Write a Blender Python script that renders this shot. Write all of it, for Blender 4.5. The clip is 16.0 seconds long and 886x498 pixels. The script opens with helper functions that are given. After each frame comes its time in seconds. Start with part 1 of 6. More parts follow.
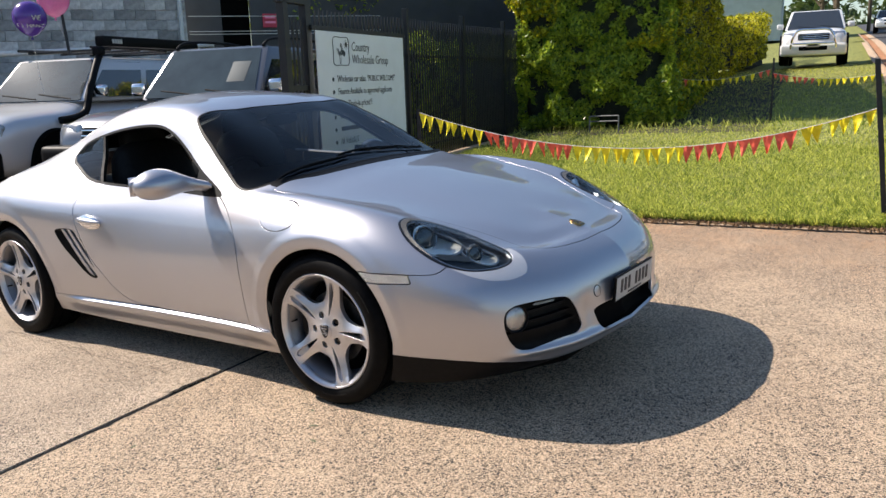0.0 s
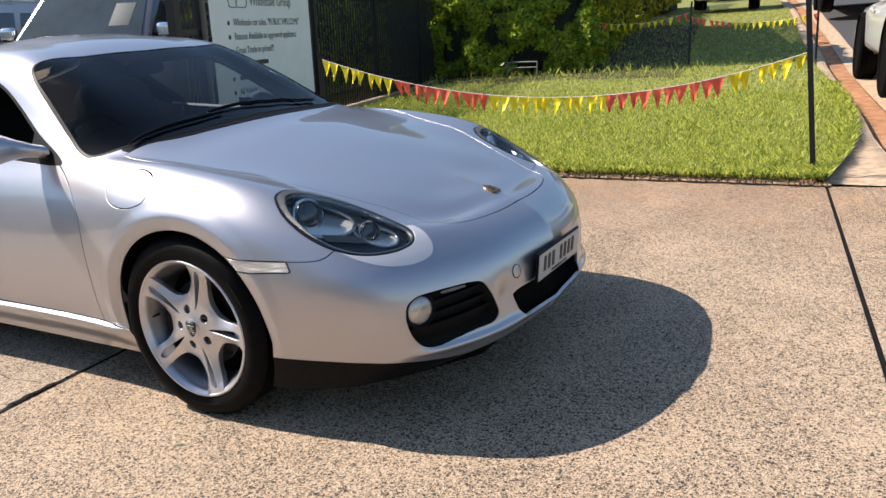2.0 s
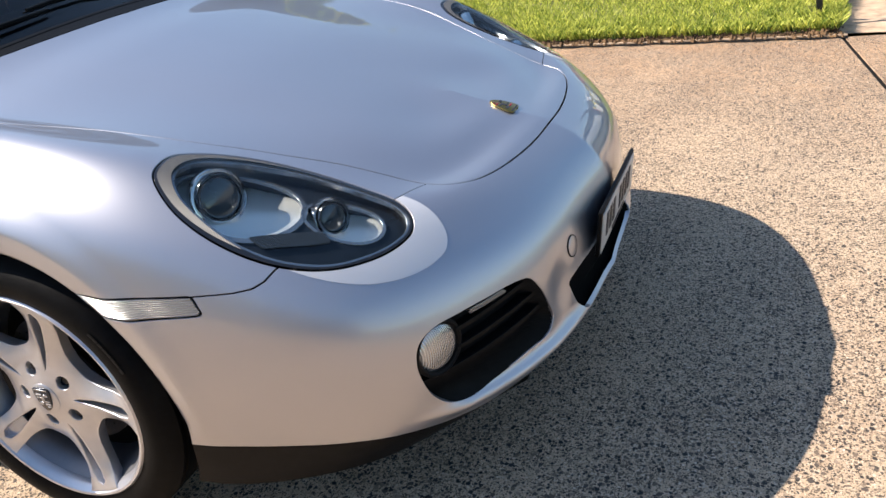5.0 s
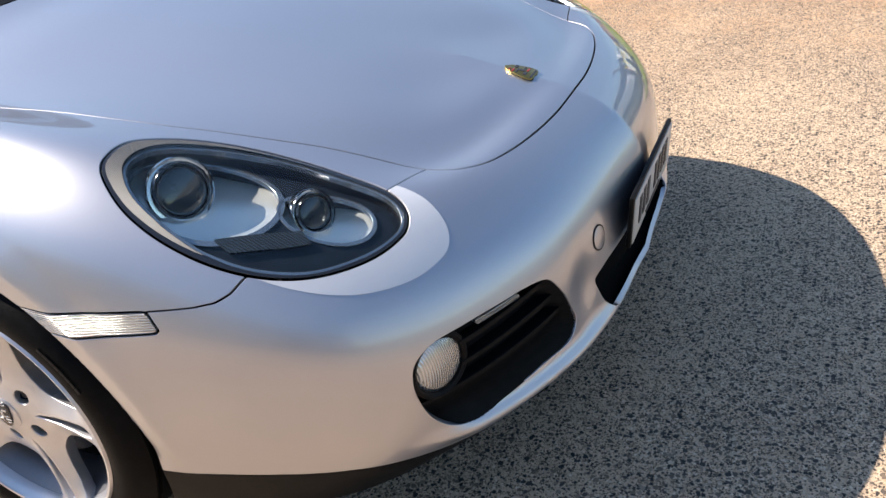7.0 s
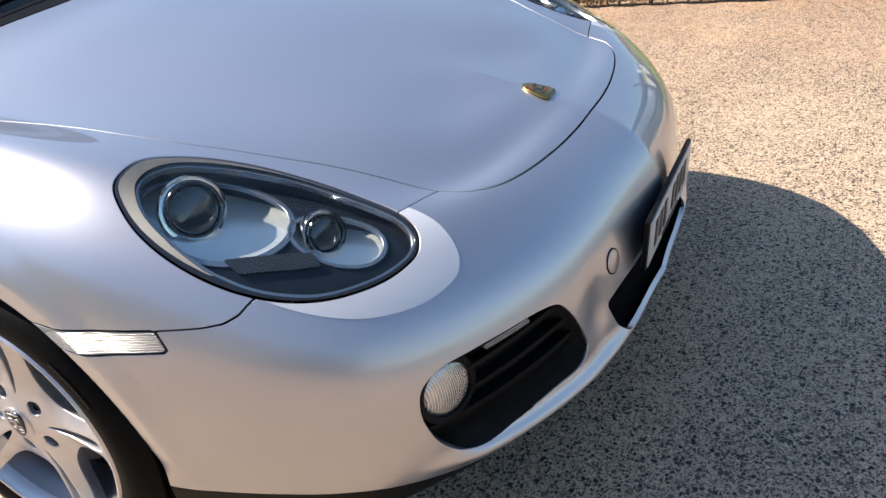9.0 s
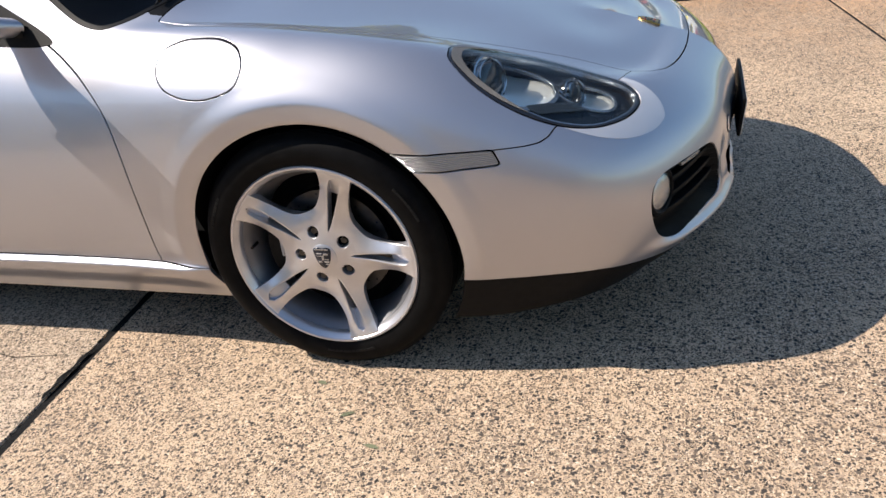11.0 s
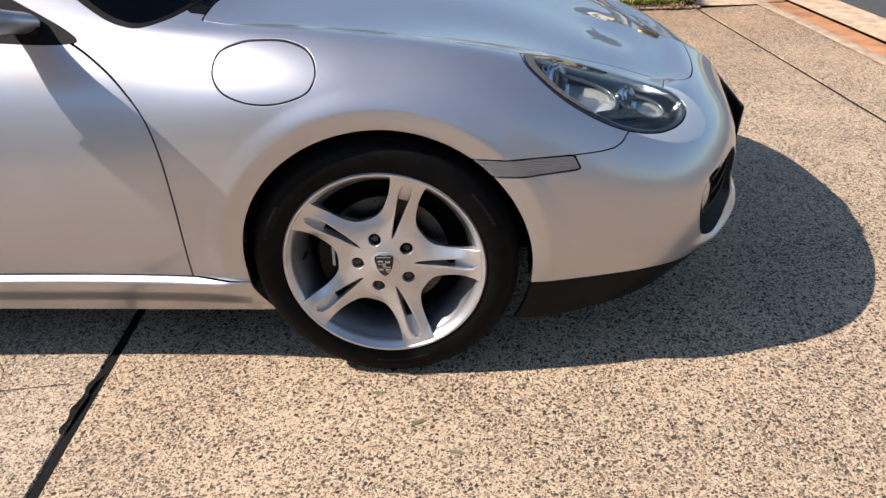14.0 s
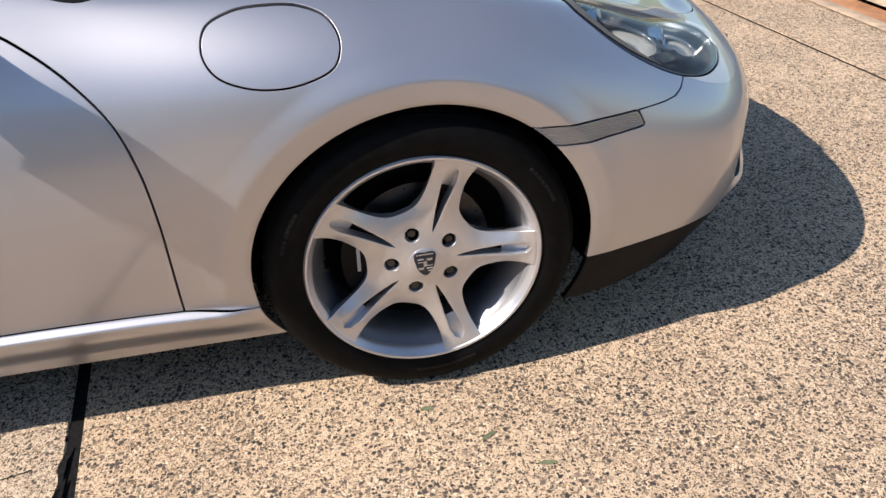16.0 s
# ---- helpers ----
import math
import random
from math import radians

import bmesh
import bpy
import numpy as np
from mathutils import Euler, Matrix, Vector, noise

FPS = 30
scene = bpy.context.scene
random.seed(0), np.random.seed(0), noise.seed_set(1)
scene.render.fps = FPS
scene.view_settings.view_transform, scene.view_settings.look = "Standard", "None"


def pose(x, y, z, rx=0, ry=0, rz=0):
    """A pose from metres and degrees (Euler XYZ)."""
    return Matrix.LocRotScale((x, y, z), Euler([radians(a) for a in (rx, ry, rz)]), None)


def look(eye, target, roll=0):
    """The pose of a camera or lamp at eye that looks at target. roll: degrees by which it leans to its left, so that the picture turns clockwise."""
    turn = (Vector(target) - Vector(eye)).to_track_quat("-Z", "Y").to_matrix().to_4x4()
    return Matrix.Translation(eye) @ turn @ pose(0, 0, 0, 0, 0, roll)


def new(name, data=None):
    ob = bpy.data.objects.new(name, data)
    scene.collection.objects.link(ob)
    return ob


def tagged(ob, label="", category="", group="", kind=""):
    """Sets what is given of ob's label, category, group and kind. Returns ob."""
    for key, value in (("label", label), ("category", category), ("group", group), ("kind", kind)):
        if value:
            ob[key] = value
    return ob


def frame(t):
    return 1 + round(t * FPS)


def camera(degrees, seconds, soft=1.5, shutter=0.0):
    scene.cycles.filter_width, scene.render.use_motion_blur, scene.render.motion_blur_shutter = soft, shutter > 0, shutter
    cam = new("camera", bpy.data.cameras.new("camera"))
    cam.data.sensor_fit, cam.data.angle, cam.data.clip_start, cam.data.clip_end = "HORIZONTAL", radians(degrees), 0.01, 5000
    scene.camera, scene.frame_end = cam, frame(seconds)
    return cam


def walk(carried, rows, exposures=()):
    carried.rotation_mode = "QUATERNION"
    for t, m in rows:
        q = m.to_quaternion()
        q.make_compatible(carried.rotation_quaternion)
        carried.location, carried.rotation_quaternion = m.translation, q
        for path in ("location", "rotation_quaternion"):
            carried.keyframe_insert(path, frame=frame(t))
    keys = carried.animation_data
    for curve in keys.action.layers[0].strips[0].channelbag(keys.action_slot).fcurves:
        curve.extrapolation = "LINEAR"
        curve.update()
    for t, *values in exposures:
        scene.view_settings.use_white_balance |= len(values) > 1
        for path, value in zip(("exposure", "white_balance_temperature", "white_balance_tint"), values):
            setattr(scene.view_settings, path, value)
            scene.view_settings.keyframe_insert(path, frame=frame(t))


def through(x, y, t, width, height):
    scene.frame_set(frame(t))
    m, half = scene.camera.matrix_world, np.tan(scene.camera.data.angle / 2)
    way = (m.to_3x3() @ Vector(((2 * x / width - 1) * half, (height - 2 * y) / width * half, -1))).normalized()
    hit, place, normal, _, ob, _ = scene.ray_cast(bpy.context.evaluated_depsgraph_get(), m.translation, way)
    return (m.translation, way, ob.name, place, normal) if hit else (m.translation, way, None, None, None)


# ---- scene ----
cam = camera(58.6, 16.0)
# the driveway falls a little across the car: true up, seen from the car's own level
UP = Vector((0.031, 0.026, 1.0)).normalized()
SLOPE = UP.rotation_difference(Vector((0, 0, 1))).to_matrix().to_4x4()
PATH = [
    (0, (2.237, -3.014, 1.285), (1.073, -1.443, 0.864), -4.3),
    (0.5, (2.216, -2.976, 1.28), (1.086, -1.384, 0.844), -4.2),
    (1, (2.186, -2.854, 1.26), (1.094, -1.241, 0.806), -4.1),
    (1.5, (2.107, -2.643, 1.265), (1.06, -1.012, 0.77), -4.2),
    (2, (2.02, -2.527, 1.255), (1.029, -0.882, 0.694), -4.4),
    (2.5, (1.831, -2.417, 1.249), (0.913, -0.76, 0.605), -4.8),
    (3, (1.679, -2.282, 1.234), (0.826, -0.628, 0.502), -5.2),
    (3.5, (1.563, -2.02, 1.227), (0.756, -0.375, 0.424), -6.1),
    (4, (1.471, -1.855, 1.216), (0.683, -0.226, 0.365), -7.3),
    (4.5, (1.357, -1.754, 1.202), (0.587, -0.13, 0.326), -8.0),
    (7, (1.274, -1.456, 1.148), (0.439, 0.068, 0.158), -10.1),
    (7.5, (1.263, -1.37, 1.139), (0.357, 0.101, 0.131), -11.1),
    (8, (1.263, -1.332, 1.137), (0.328, 0.119, 0.127), -11.0),
    (8.5, (1.284, -1.335, 1.139), (0.349, 0.124, 0.14), -10.7),
    (9, (1.285, -1.425, 1.17), (0.397, 0.077, 0.192), -9.9),
    (9.5, (1.23, -1.699, 1.188), (0.403, -0.159, 0.217), -9.4),
    (10, (1.147, -1.982, 1.184), (0.385, -0.409, 0.213), -9.2),
    (12.5, (0.377, -2.501, 1.256), (0.088, -0.753, 0.326), -4.1),
    (13, (0.342, -2.479, 1.257), (0.11, -0.726, 0.322), -3.3),
    (13.5, (0.31, -2.464, 1.257), (0.113, -0.712, 0.312), -2.9),
    (14, (0.285, -2.451, 1.265), (0.13, -0.712, 0.289), -2.7),
    (14.5, (0.239, -2.361, 1.245), (0.155, -0.636, 0.236), -2.9),
    (15, (0.142, -2.255, 1.252), (0.168, -0.558, 0.195), -3.1),
    (15.5, (-0.047, -2.169, 1.244), (0.115, -0.497, 0.158), -3.1),
    (16, (-0.19, -2.137, 1.231), (0.098, -0.503, 0.114), -2.9),
]
walk(cam, [(t, SLOPE @ look(eye, target, roll)) for t, eye, target, roll in PATH],
     exposures=[(0.0, 0.64), (3.0, 0.75), (4.5, 0.88), (8.0, 1.08), (9.2, 1.03), (10.0, 0.85), (12.5, 0.66), (16.0, 0.68)])

# ---- light ----
SUN_DIR = (SLOPE.to_3x3() @ Vector((1.02, 0.205, -1.0))).normalized()      # the way the sunlight travels
world = bpy.data.worlds.new("sky")
scene.world = world
world.use_nodes = True
wn = world.node_tree.nodes
sky = wn.new("ShaderNodeTexSky")
sky.sky_type = "NISHITA"
sky.sun_disc = False
sky.sun_elevation = math.asin(-SUN_DIR.z)
sky.sun_rotation = math.atan2(-SUN_DIR.x, -SUN_DIR.y)
sky.air_density, sky.dust_density, sky.ozone_density = 1.15, 0.4, 2.8
wn["Background"].inputs["Strength"].default_value = 0.094
world.node_tree.links.new(sky.outputs["Color"], wn["Background"].inputs["Color"])
sun = new("sun", bpy.data.lights.new("sun", "SUN"))
sun.data.energy, sun.data.angle, sun.data.color = 5.0, radians(0.5), (1.0, 0.90, 0.80)
sun.matrix_world = look((-20, -8, 25), Vector((-20, -8, 25)) + SUN_DIR)

# ---- materials ----
class Nodes:
    """A small builder of node materials."""

    def __init__(self, name):
        self.mat = bpy.data.materials.new(name)
        self.mat.use_nodes = True
        self.tree = self.mat.node_tree
        self.bsdf = self.tree.nodes["Principled BSDF"]

    def add(self, kind, **values):
        n = self.tree.nodes.new("ShaderNode" + kind)
        for k, v in values.items():
            n.inputs[k].default_value = v
        return n

    def link(self, a, b):
        self.tree.links.new(a, b)

    def put(self, **values):
        for k, v in values.items():
            self.bsdf.inputs[k.replace("_", " ")].default_value = v
        return self

    def coords(self):
        n = self.add("TexCoord")
        return n.outputs["Object"]

    def noise(self, scale, detail=3.0, rough=0.55, at=None):
        n = self.add("TexNoise", Scale=scale, Detail=detail, Roughness=rough)
        self.link(at or self.coords(), n.inputs["Vector"])
        return n.outputs["Fac"]

    def ramp(self, fac, stops):
        n = self.add("ValToRGB")
        els = n.color_ramp.elements
        while len(els) < len(stops):
            els.new(0.5)
        for e, (p, c) in zip(els, stops):
            e.position = p
            e.color = (*c, 1) if len(c) == 3 else c
        self.link(fac, n.inputs["Fac"])
        return n.outputs["Color"]

    def mix(self, fac, a, b, blend="MIX"):
        n = self.tree.nodes.new("ShaderNodeMix")
        n.data_type, n.blend_type = "RGBA", blend
        for v, i in ((fac, 0), (a, 6), (b, 7)):
            if hasattr(v, "is_linked"):
                self.link(v, n.inputs[i])
            else:
                n.inputs[i].default_value = v if i == 0 else (*v, 1)
        return n.outputs[2]

    def colour(self, c):
        self.link(c, self.bsdf.inputs["Base Color"])
        return self

    def bump(self, height, strength=0.3, distance=0.01):
        n = self.add("Bump", Strength=strength, Distance=distance)
        self.link(height, n.inputs["Height"])
        self.link(n.outputs["Normal"], self.bsdf.inputs["Normal"])
        return self


def plain(name, rgb, rough=0.5, metal=0.0, vary=0.12, scale=25.0, bump=0.1, **more):
    m = Nodes(name)
    f = m.noise(scale)
    lo, hi = [c * (1 - vary) for c in rgb], [min(1, c * (1 + vary)) for c in rgb]
    m.colour(m.ramp(f, [(0.3, lo), (0.7, hi)]))
    m.put(Roughness=rough, Metallic=metal, **more)
    if bump:
        m.bump(m.noise(scale * 8), bump, 0.002)
    return m.mat


def car_paint(name, rgb, metal=0.78, rough=0.35):
    m = Nodes(name)
    flake = m.noise(900.0, 1.0)
    dust = m.noise(6.0, 4.0)
    m.colour(m.mix(dust, [c * 0.97 for c in rgb], rgb))
    r = m.add("MapRange")
    m.link(flake, r.inputs["Value"])
    r.inputs["To Min"].default_value, r.inputs["To Max"].default_value = rough - 0.04, rough + 0.05
    m.link(r.outputs["Result"], m.bsdf.inputs["Roughness"])
    m.put(Metallic=metal, Coat_Weight=1.0, Coat_Roughness=0.02, Coat_IOR=1.5)
    return m.mat


def glass(name, tint=(0.9, 0.95, 0.93), clear=0.6, rough=0.0):
    """A thin pane: mostly lets light straight through, with a true glossy reflection on it."""
    m = Nodes(name)
    t = m.add("BsdfTransparent")
    t.inputs["Color"].default_value = (*[c * clear for c in tint], 1)
    g = m.add("BsdfGlossy", Roughness=rough)
    fr = m.add("Fresnel", IOR=1.28)
    mx = m.add("MixShader")
    m.link(fr.outputs["Fac"], mx.inputs["Fac"])
    m.link(t.outputs[0], mx.inputs[1])
    m.link(g.outputs[0], mx.inputs[2])
    m.link(mx.outputs[0], m.tree.nodes["Material Output"].inputs["Surface"])
    return m.mat


SILVER = car_paint("silver_metallic_paint", (0.49, 0.49, 0.53), 0.86, 0.39)
# pale colour standing in for the light that falls beside the headlamps
LAMP_GLINT = car_paint("painted_lamp_glint", (0.66, 0.66, 0.68), 0.35, 0.5)
BLACK_PLASTIC = plain("black_plastic", (0.005, 0.005, 0.0055), 0.5, vary=0.3, scale=60, bump=0.15, Specular_IOR_Level=0.12)
# near-black: real liners, and flat fillers painted as shade inside openings
BLACK_SOFT = plain("black_lining_and_shade", (0.0015, 0.0015, 0.0015), 0.9, vary=0.2, Specular_IOR_Level=0.1)
RUBBER = plain("tyre_rubber", (0.0032, 0.0032, 0.0034), 0.6, vary=0.4, scale=40, bump=0.25, Specular_IOR_Level=0.09)
GLASS_TINT = glass("tinted_car_glass", clear=0.42)
GLASS_CLEAR = glass("clear_lamp_lens", clear=0.95)
ALLOY = plain("painted_silver_alloy", (0.58, 0.58, 0.61), 0.34, 0.75, vary=0.06, scale=15, bump=0.0, Coat_Weight=0.4)
RIM_INNER = plain("grey_rim_barrel", (0.20, 0.20, 0.215), 0.42, 0.75, vary=0.12, scale=15, bump=0.0)
CHROME = plain("bright_chrome", (0.85, 0.85, 0.87), 0.06, 1.0, vary=0.03, bump=0.0)
STEEL = plain("brake_steel", (0.07, 0.068, 0.066), 0.4, 1.0, vary=0.2, scale=30)
RUBBER_LIGHT = plain("raised_rubber", (0.009, 0.009, 0.009), 0.6, bump=0.0, Specular_IOR_Level=0.15)
GLOSS_BLACK = plain("gloss_black", (0.012, 0.012, 0.014), 0.12, vary=0.1, bump=0.0, Coat_Weight=1.0)
LAMP_DARK = plain("lamp_dark_grey", (0.012, 0.017, 0.028), 0.2, vary=0.15, bump=0.0)
CHROME_BLUE = plain("satin_trim", (0.42, 0.45, 0.50), 0.22, 0.9, vary=0.05, bump=0.0)
REFLECTOR = plain("lamp_reflector", (0.96, 0.98, 1.0), 0.32, 0.6, vary=0.04, bump=0.0)
PROJECTOR_GLASS = plain("projector_glass", (0.03, 0.04, 0.05), 0.04, vary=0.2, bump=0.0, Coat_Weight=1.0, Specular_IOR_Level=0.8)
RED_LENS = plain("red_lens", (0.30, 0.012, 0.012), 0.1, vary=0.1, bump=0.0, Coat_Weight=1.0)
PLATE_WHITE = plain("plate_white", (0.50, 0.50, 0.48), 0.4, vary=0.06, bump=0.0)
INK_DARK = plain("dark_ink", (0.03, 0.03, 0.035), 0.5, vary=0.1, bump=0.0)
GOLD = plain("badge_gold", (0.40, 0.29, 0.10), 0.35, 1.0, vary=0.1, bump=0.0)
ENAMEL_RED = plain("badge_red", (0.30, 0.02, 0.02), 0.15, vary=0.1, bump=0.0)
TRIM_DARK = plain("black_leather", (0.009, 0.009, 0.010), 0.6, vary=0.25, scale=50, bump=0.2, Specular_IOR_Level=0.2)


def ribbed(name, rgb, rough, metal, axis, pitch, strength=0.6, **more):
    m = Nodes(name)
    w = m.add("TexWave", Scale=1.0 / pitch, Distortion=0.0)
    w.wave_type, w.bands_direction = "BANDS", axis
    m.link(m.coords(), w.inputs["Vector"])
    m.colour(m.mix(w.outputs["Fac"], [c * 0.65 for c in rgb], rgb))
    m.put(Roughness=rough, Metallic=metal, **more)
    m.bump(w.outputs["Fac"], strength, 0.003)
    return m.mat


RIBBED_GREY = ribbed("ribbed_grey", (0.13, 0.125, 0.12), 0.5, 0.1, "X", 0.008, 0.5)
RIBBED_CLEAR = ribbed("ribbed_clear_lens", (0.62, 0.63, 0.64), 0.12, 0.7, "Y", 0.012, 0.5, Coat_Weight=1.0)
RIBBED_DARK = ribbed("smoked_ribbed_lens", (0.05, 0.06, 0.075), 0.12, 0.3, "Y", 0.012, 0.4, Coat_Weight=1.0)
CLEAR_PLASTIC = ribbed("clear_ribbed_plastic", (0.42, 0.42, 0.41), 0.14, 0.6, "Z", 0.012, 0.9, Coat_Weight=1.0)


def concrete(name, base, dark=0.42, scale=95.0, dirt=0.5, earth=True):
    """Exposed aggregate: pebbles of several sizes bedded in a pale paste, stained and worn in patches."""
    m = Nodes(name)
    co = m.coords()
    wob = m.add("TexNoise", Scale=130.0, Detail=3.0)
    m.link(co, wob.inputs["Vector"])
    add = m.add("VectorMath")
    add.operation = "MULTIPLY_ADD"
    m.link(wob.outputs["Color"], add.inputs[0])
    add.inputs[1].default_value = (0.006, 0.006, 0.006)
    m.link(co, add.inputs[2])
    paste = m.mix(m.noise(3.0, 5.0, 0.65, co), [c * 0.82 for c in base], [min(1, c * 1.12) for c in base])
    paste = m.mix(m.ramp(m.noise(1.1, 4.0, 0.7, co), [(0.42, (0, 0, 0)), (0.75, (dirt, dirt, dirt))]), paste, (0.42, 0.20, 0.085))
    if earth:
        # red earth washed off the lawn's edge onto the slab
        xyz = m.add("SeparateXYZ")
        m.link(co, xyz.inputs[0])
        rng_ = m.add("MapRange")
        m.link(xyz.outputs["Y"], rng_.inputs["Value"])
        rng_.inputs["From Min"].default_value, rng_.inputs["From Max"].default_value = 1.2, 3.0
        blot = m.add("Math")
        blot.operation = "MULTIPLY"
        m.link(rng_.outputs["Result"], blot.inputs[0])
        m.link(m.ramp(m.noise(2.2, 5.0, 0.7, co), [(0.25, (0.30,) * 3), (0.65, (0.92,) * 3)]), blot.inputs[1])
        paste = m.mix(blot.outputs[0], paste, (0.66, 0.33, 0.13))
    paste = m.mix(m.ramp(m.noise(38.0, 3.0, 0.65, co), [(0.34, (0.5,) * 3), (0.52, (0,) * 3)]), paste, (0.44, 0.31, 0.20))
    fine = m.noise(420.0, 3.0, 0.7, co)
    paste = m.mix(m.ramp(fine, [(0.30, (0.75,) * 3), (0.48, (0,) * 3)]), paste, [c * 0.30 for c in base])
    paste = m.mix(m.ramp(m.noise(170.0, 3.0, 0.7, co), [(0.40, (0,) * 3), (0.66, (0.6,) * 3)]), paste, (0.40, 0.27, 0.17))
    col, height = paste, fine
    dark_stone = [(0.0, (0.022, 0.019, 0.017)), (0.40, (0.075, 0.060, 0.050)), (0.70, (0.20, 0.145, 0.10)), (1.0, (0.38, 0.28, 0.20))]
    grit = [(0.0, (0.02, 0.017, 0.015)), (0.35, (0.085, 0.062, 0.045)), (0.65, (0.28, 0.19, 0.12)), (1.0, (0.85, 0.70, 0.53))]
    for sc, share, size, tones in ((scale * 3.2, 0.70, 0.46, grit), (scale * 1.9, dark * 1.25, 0.44, grit), (scale * 1.35, dark * 0.8, 0.44, dark_stone), (scale, dark * 0.42, 0.46, dark_stone)):
        v = m.add("TexVoronoi", Scale=sc, Randomness=1.0)
        v.voronoi_dimensions = "3D"
        m.link(add.outputs["Vector"], v.inputs["Vector"])
        sep = m.add("SeparateColor")
        m.link(v.outputs["Color"], sep.inputs["Color"])
        patch = m.ramp(m.noise(2.4, 3.0, 0.6, co), [(0.3, (share * 0.6,) * 3), (0.7, (min(1, share * 1.4),) * 3)])
        pick = m.add("Math")
        pick.operation = "LESS_THAN"
        m.link(sep.outputs["Red"], pick.inputs[0])
        m.link(patch, pick.inputs[1])
        near = m.add("MapRange")
        m.link(v.outputs["Distance"], near.inputs["Value"])
        near.inputs["From Min"].default_value, near.inputs["From Max"].default_value = size + 0.03, size - 0.03
        both = m.add("Math")
        both.operation = "MULTIPLY"
        m.link(pick.outputs[0], both.inputs[0])
        m.link(near.outputs["Result"], both.inputs[1])
        stone = m.ramp(sep.outputs["Green"], tones)
        col = m.mix(both.outputs[0], col, stone)
        height = m.mix(both.outputs[0], height, (0.12, 0.12, 0.12))
    m.colour(col)
    m.put(Roughness=0.82)
    m.bump(height, 0.85, 0.0055)
    return m.mat


def leafy(name, dark, light, rough=0.45, through=0.4):
    m = Nodes(name)
    g = m.add("NewGeometry")
    c = m.ramp(g.outputs["Random Per Island"], [(0.0, dark), (0.6, [(a + b) / 2 for a, b in zip(dark, light)]), (1.0, light)])
    m.colour(c)
    m.put(Roughness=rough, Subsurface_Weight=0.0, Transmission_Weight=0.0)
    tr = m.add("BsdfTranslucent")
    m.link(c, tr.inputs["Color"])
    mx = m.add("MixShader")
    mx.inputs["Fac"].default_value = through
    m.link(m.bsdf.outputs[0], mx.inputs[1])
    m.link(tr.outputs[0], mx.inputs[2])
    m.link(mx.outputs[0], m.tree.nodes["Material Output"].inputs["Surface"])
    return m.mat


CONCRETE = concrete("exposed_aggregate_concrete", (0.86, 0.65, 0.445), 0.46, 84.0, dirt=0.22)
CONCRETE_GREY = concrete("older_aggregate_concrete", (0.82, 0.67, 0.51), 0.42, 98.0, 0.15)
KERB_CONCRETE = plain("kerb_concrete", (0.50, 0.36, 0.24), 0.85, vary=0.3, scale=14, bump=0.4)
GUTTER_DIRT = plain("red_dirt_gutter", (0.40, 0.19, 0.09), 0.9, vary=0.35, scale=6, bump=0.5)
ASPHALT = plain("asphalt", (0.060, 0.060, 0.064), 0.85, vary=0.35, scale=60, bump=0.5)
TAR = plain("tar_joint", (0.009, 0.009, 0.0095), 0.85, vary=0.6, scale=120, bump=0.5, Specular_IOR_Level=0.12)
SOIL = plain("turf_soil", (0.20, 0.21, 0.05), 0.95, vary=0.6, scale=9, bump=0.6)
# bare soil, its colour darkened to carry the hedge's shade too
SHADED_BED_SOIL = plain("shaded_bed_soil", (0.050, 0.042, 0.024), 0.95, vary=0.6, scale=3, bump=0.6)
DRY = plain("bare_soil", (0.13, 0.075, 0.035), 0.95, vary=0.5, scale=20, bump=0.6)
BLADE = leafy("grass_blade", (0.10, 0.18, 0.012), (0.86, 0.84, 0.19), 0.45)
LEAF_GREEN = leafy("hedge_leaf", (0.08, 0.17, 0.014), (0.56, 0.64, 0.05), 0.35, 0.4)
LEAF_GOLD = leafy("golden_leaf", (0.09, 0.12, 0.006), (0.86, 0.76, 0.02), 0.45, 0.38)
LEAF_FAR = leafy("far_leaf", (0.03, 0.06, 0.015), (0.11, 0.15, 0.04))
# near-black, standing in for the shade between the leaves
HEDGE_CORE = plain("hedge_inner_shade", (0.012, 0.016, 0.008), 0.95, vary=0.5, scale=8)
FENCE_BLACK = plain("black_powder_coat", (0.012, 0.012, 0.013), 0.42, vary=0.25, scale=10, bump=0.1)
SIGN_WHITE = plain("sign_white", (0.84, 0.86, 0.89), 0.35, vary=0.04, scale=3, bump=0.0)
SIGN_INK = plain("sign_ink", (0.025, 0.027, 0.035), 0.5, bump=0.0)
FLAG_YELLOW = plain("flag_yellow", (0.92, 0.74, 0.01), 0.5, vary=0.12, scale=20, bump=0.0, Transmission_Weight=0.0)
FLAG_RED = plain("flag_red", (0.86, 0.13, 0.07), 0.5, vary=0.15, scale=20, bump=0.0)
CORD = plain("white_cord", (0.7, 0.66, 0.6), 0.7, bump=0.0)
STAKE = plain("black_stake", (0.012, 0.012, 0.014), 0.5, vary=0.4, scale=30)
WHITE_PAINT = car_paint("white_car_paint", (0.78, 0.78, 0.77), 0.0, 0.35)
OFFWHITE_PAINT = car_paint("silver_white_paint", (0.62, 0.63, 0.65), 0.3, 0.35)
GREY_PAINT = car_paint("grey_metallic_paint", (0.13, 0.135, 0.15), 0.7, 0.3)
YELLOW_PAINT = car_paint("amber_car_paint", (0.75, 0.36, 0.01), 0.1, 0.35)
CAR_GLASS = plain("dark_pane", (0.03, 0.035, 0.04), 0.04, vary=0.1, bump=0.0, Coat_Weight=1.0, Specular_IOR_Level=0.8)
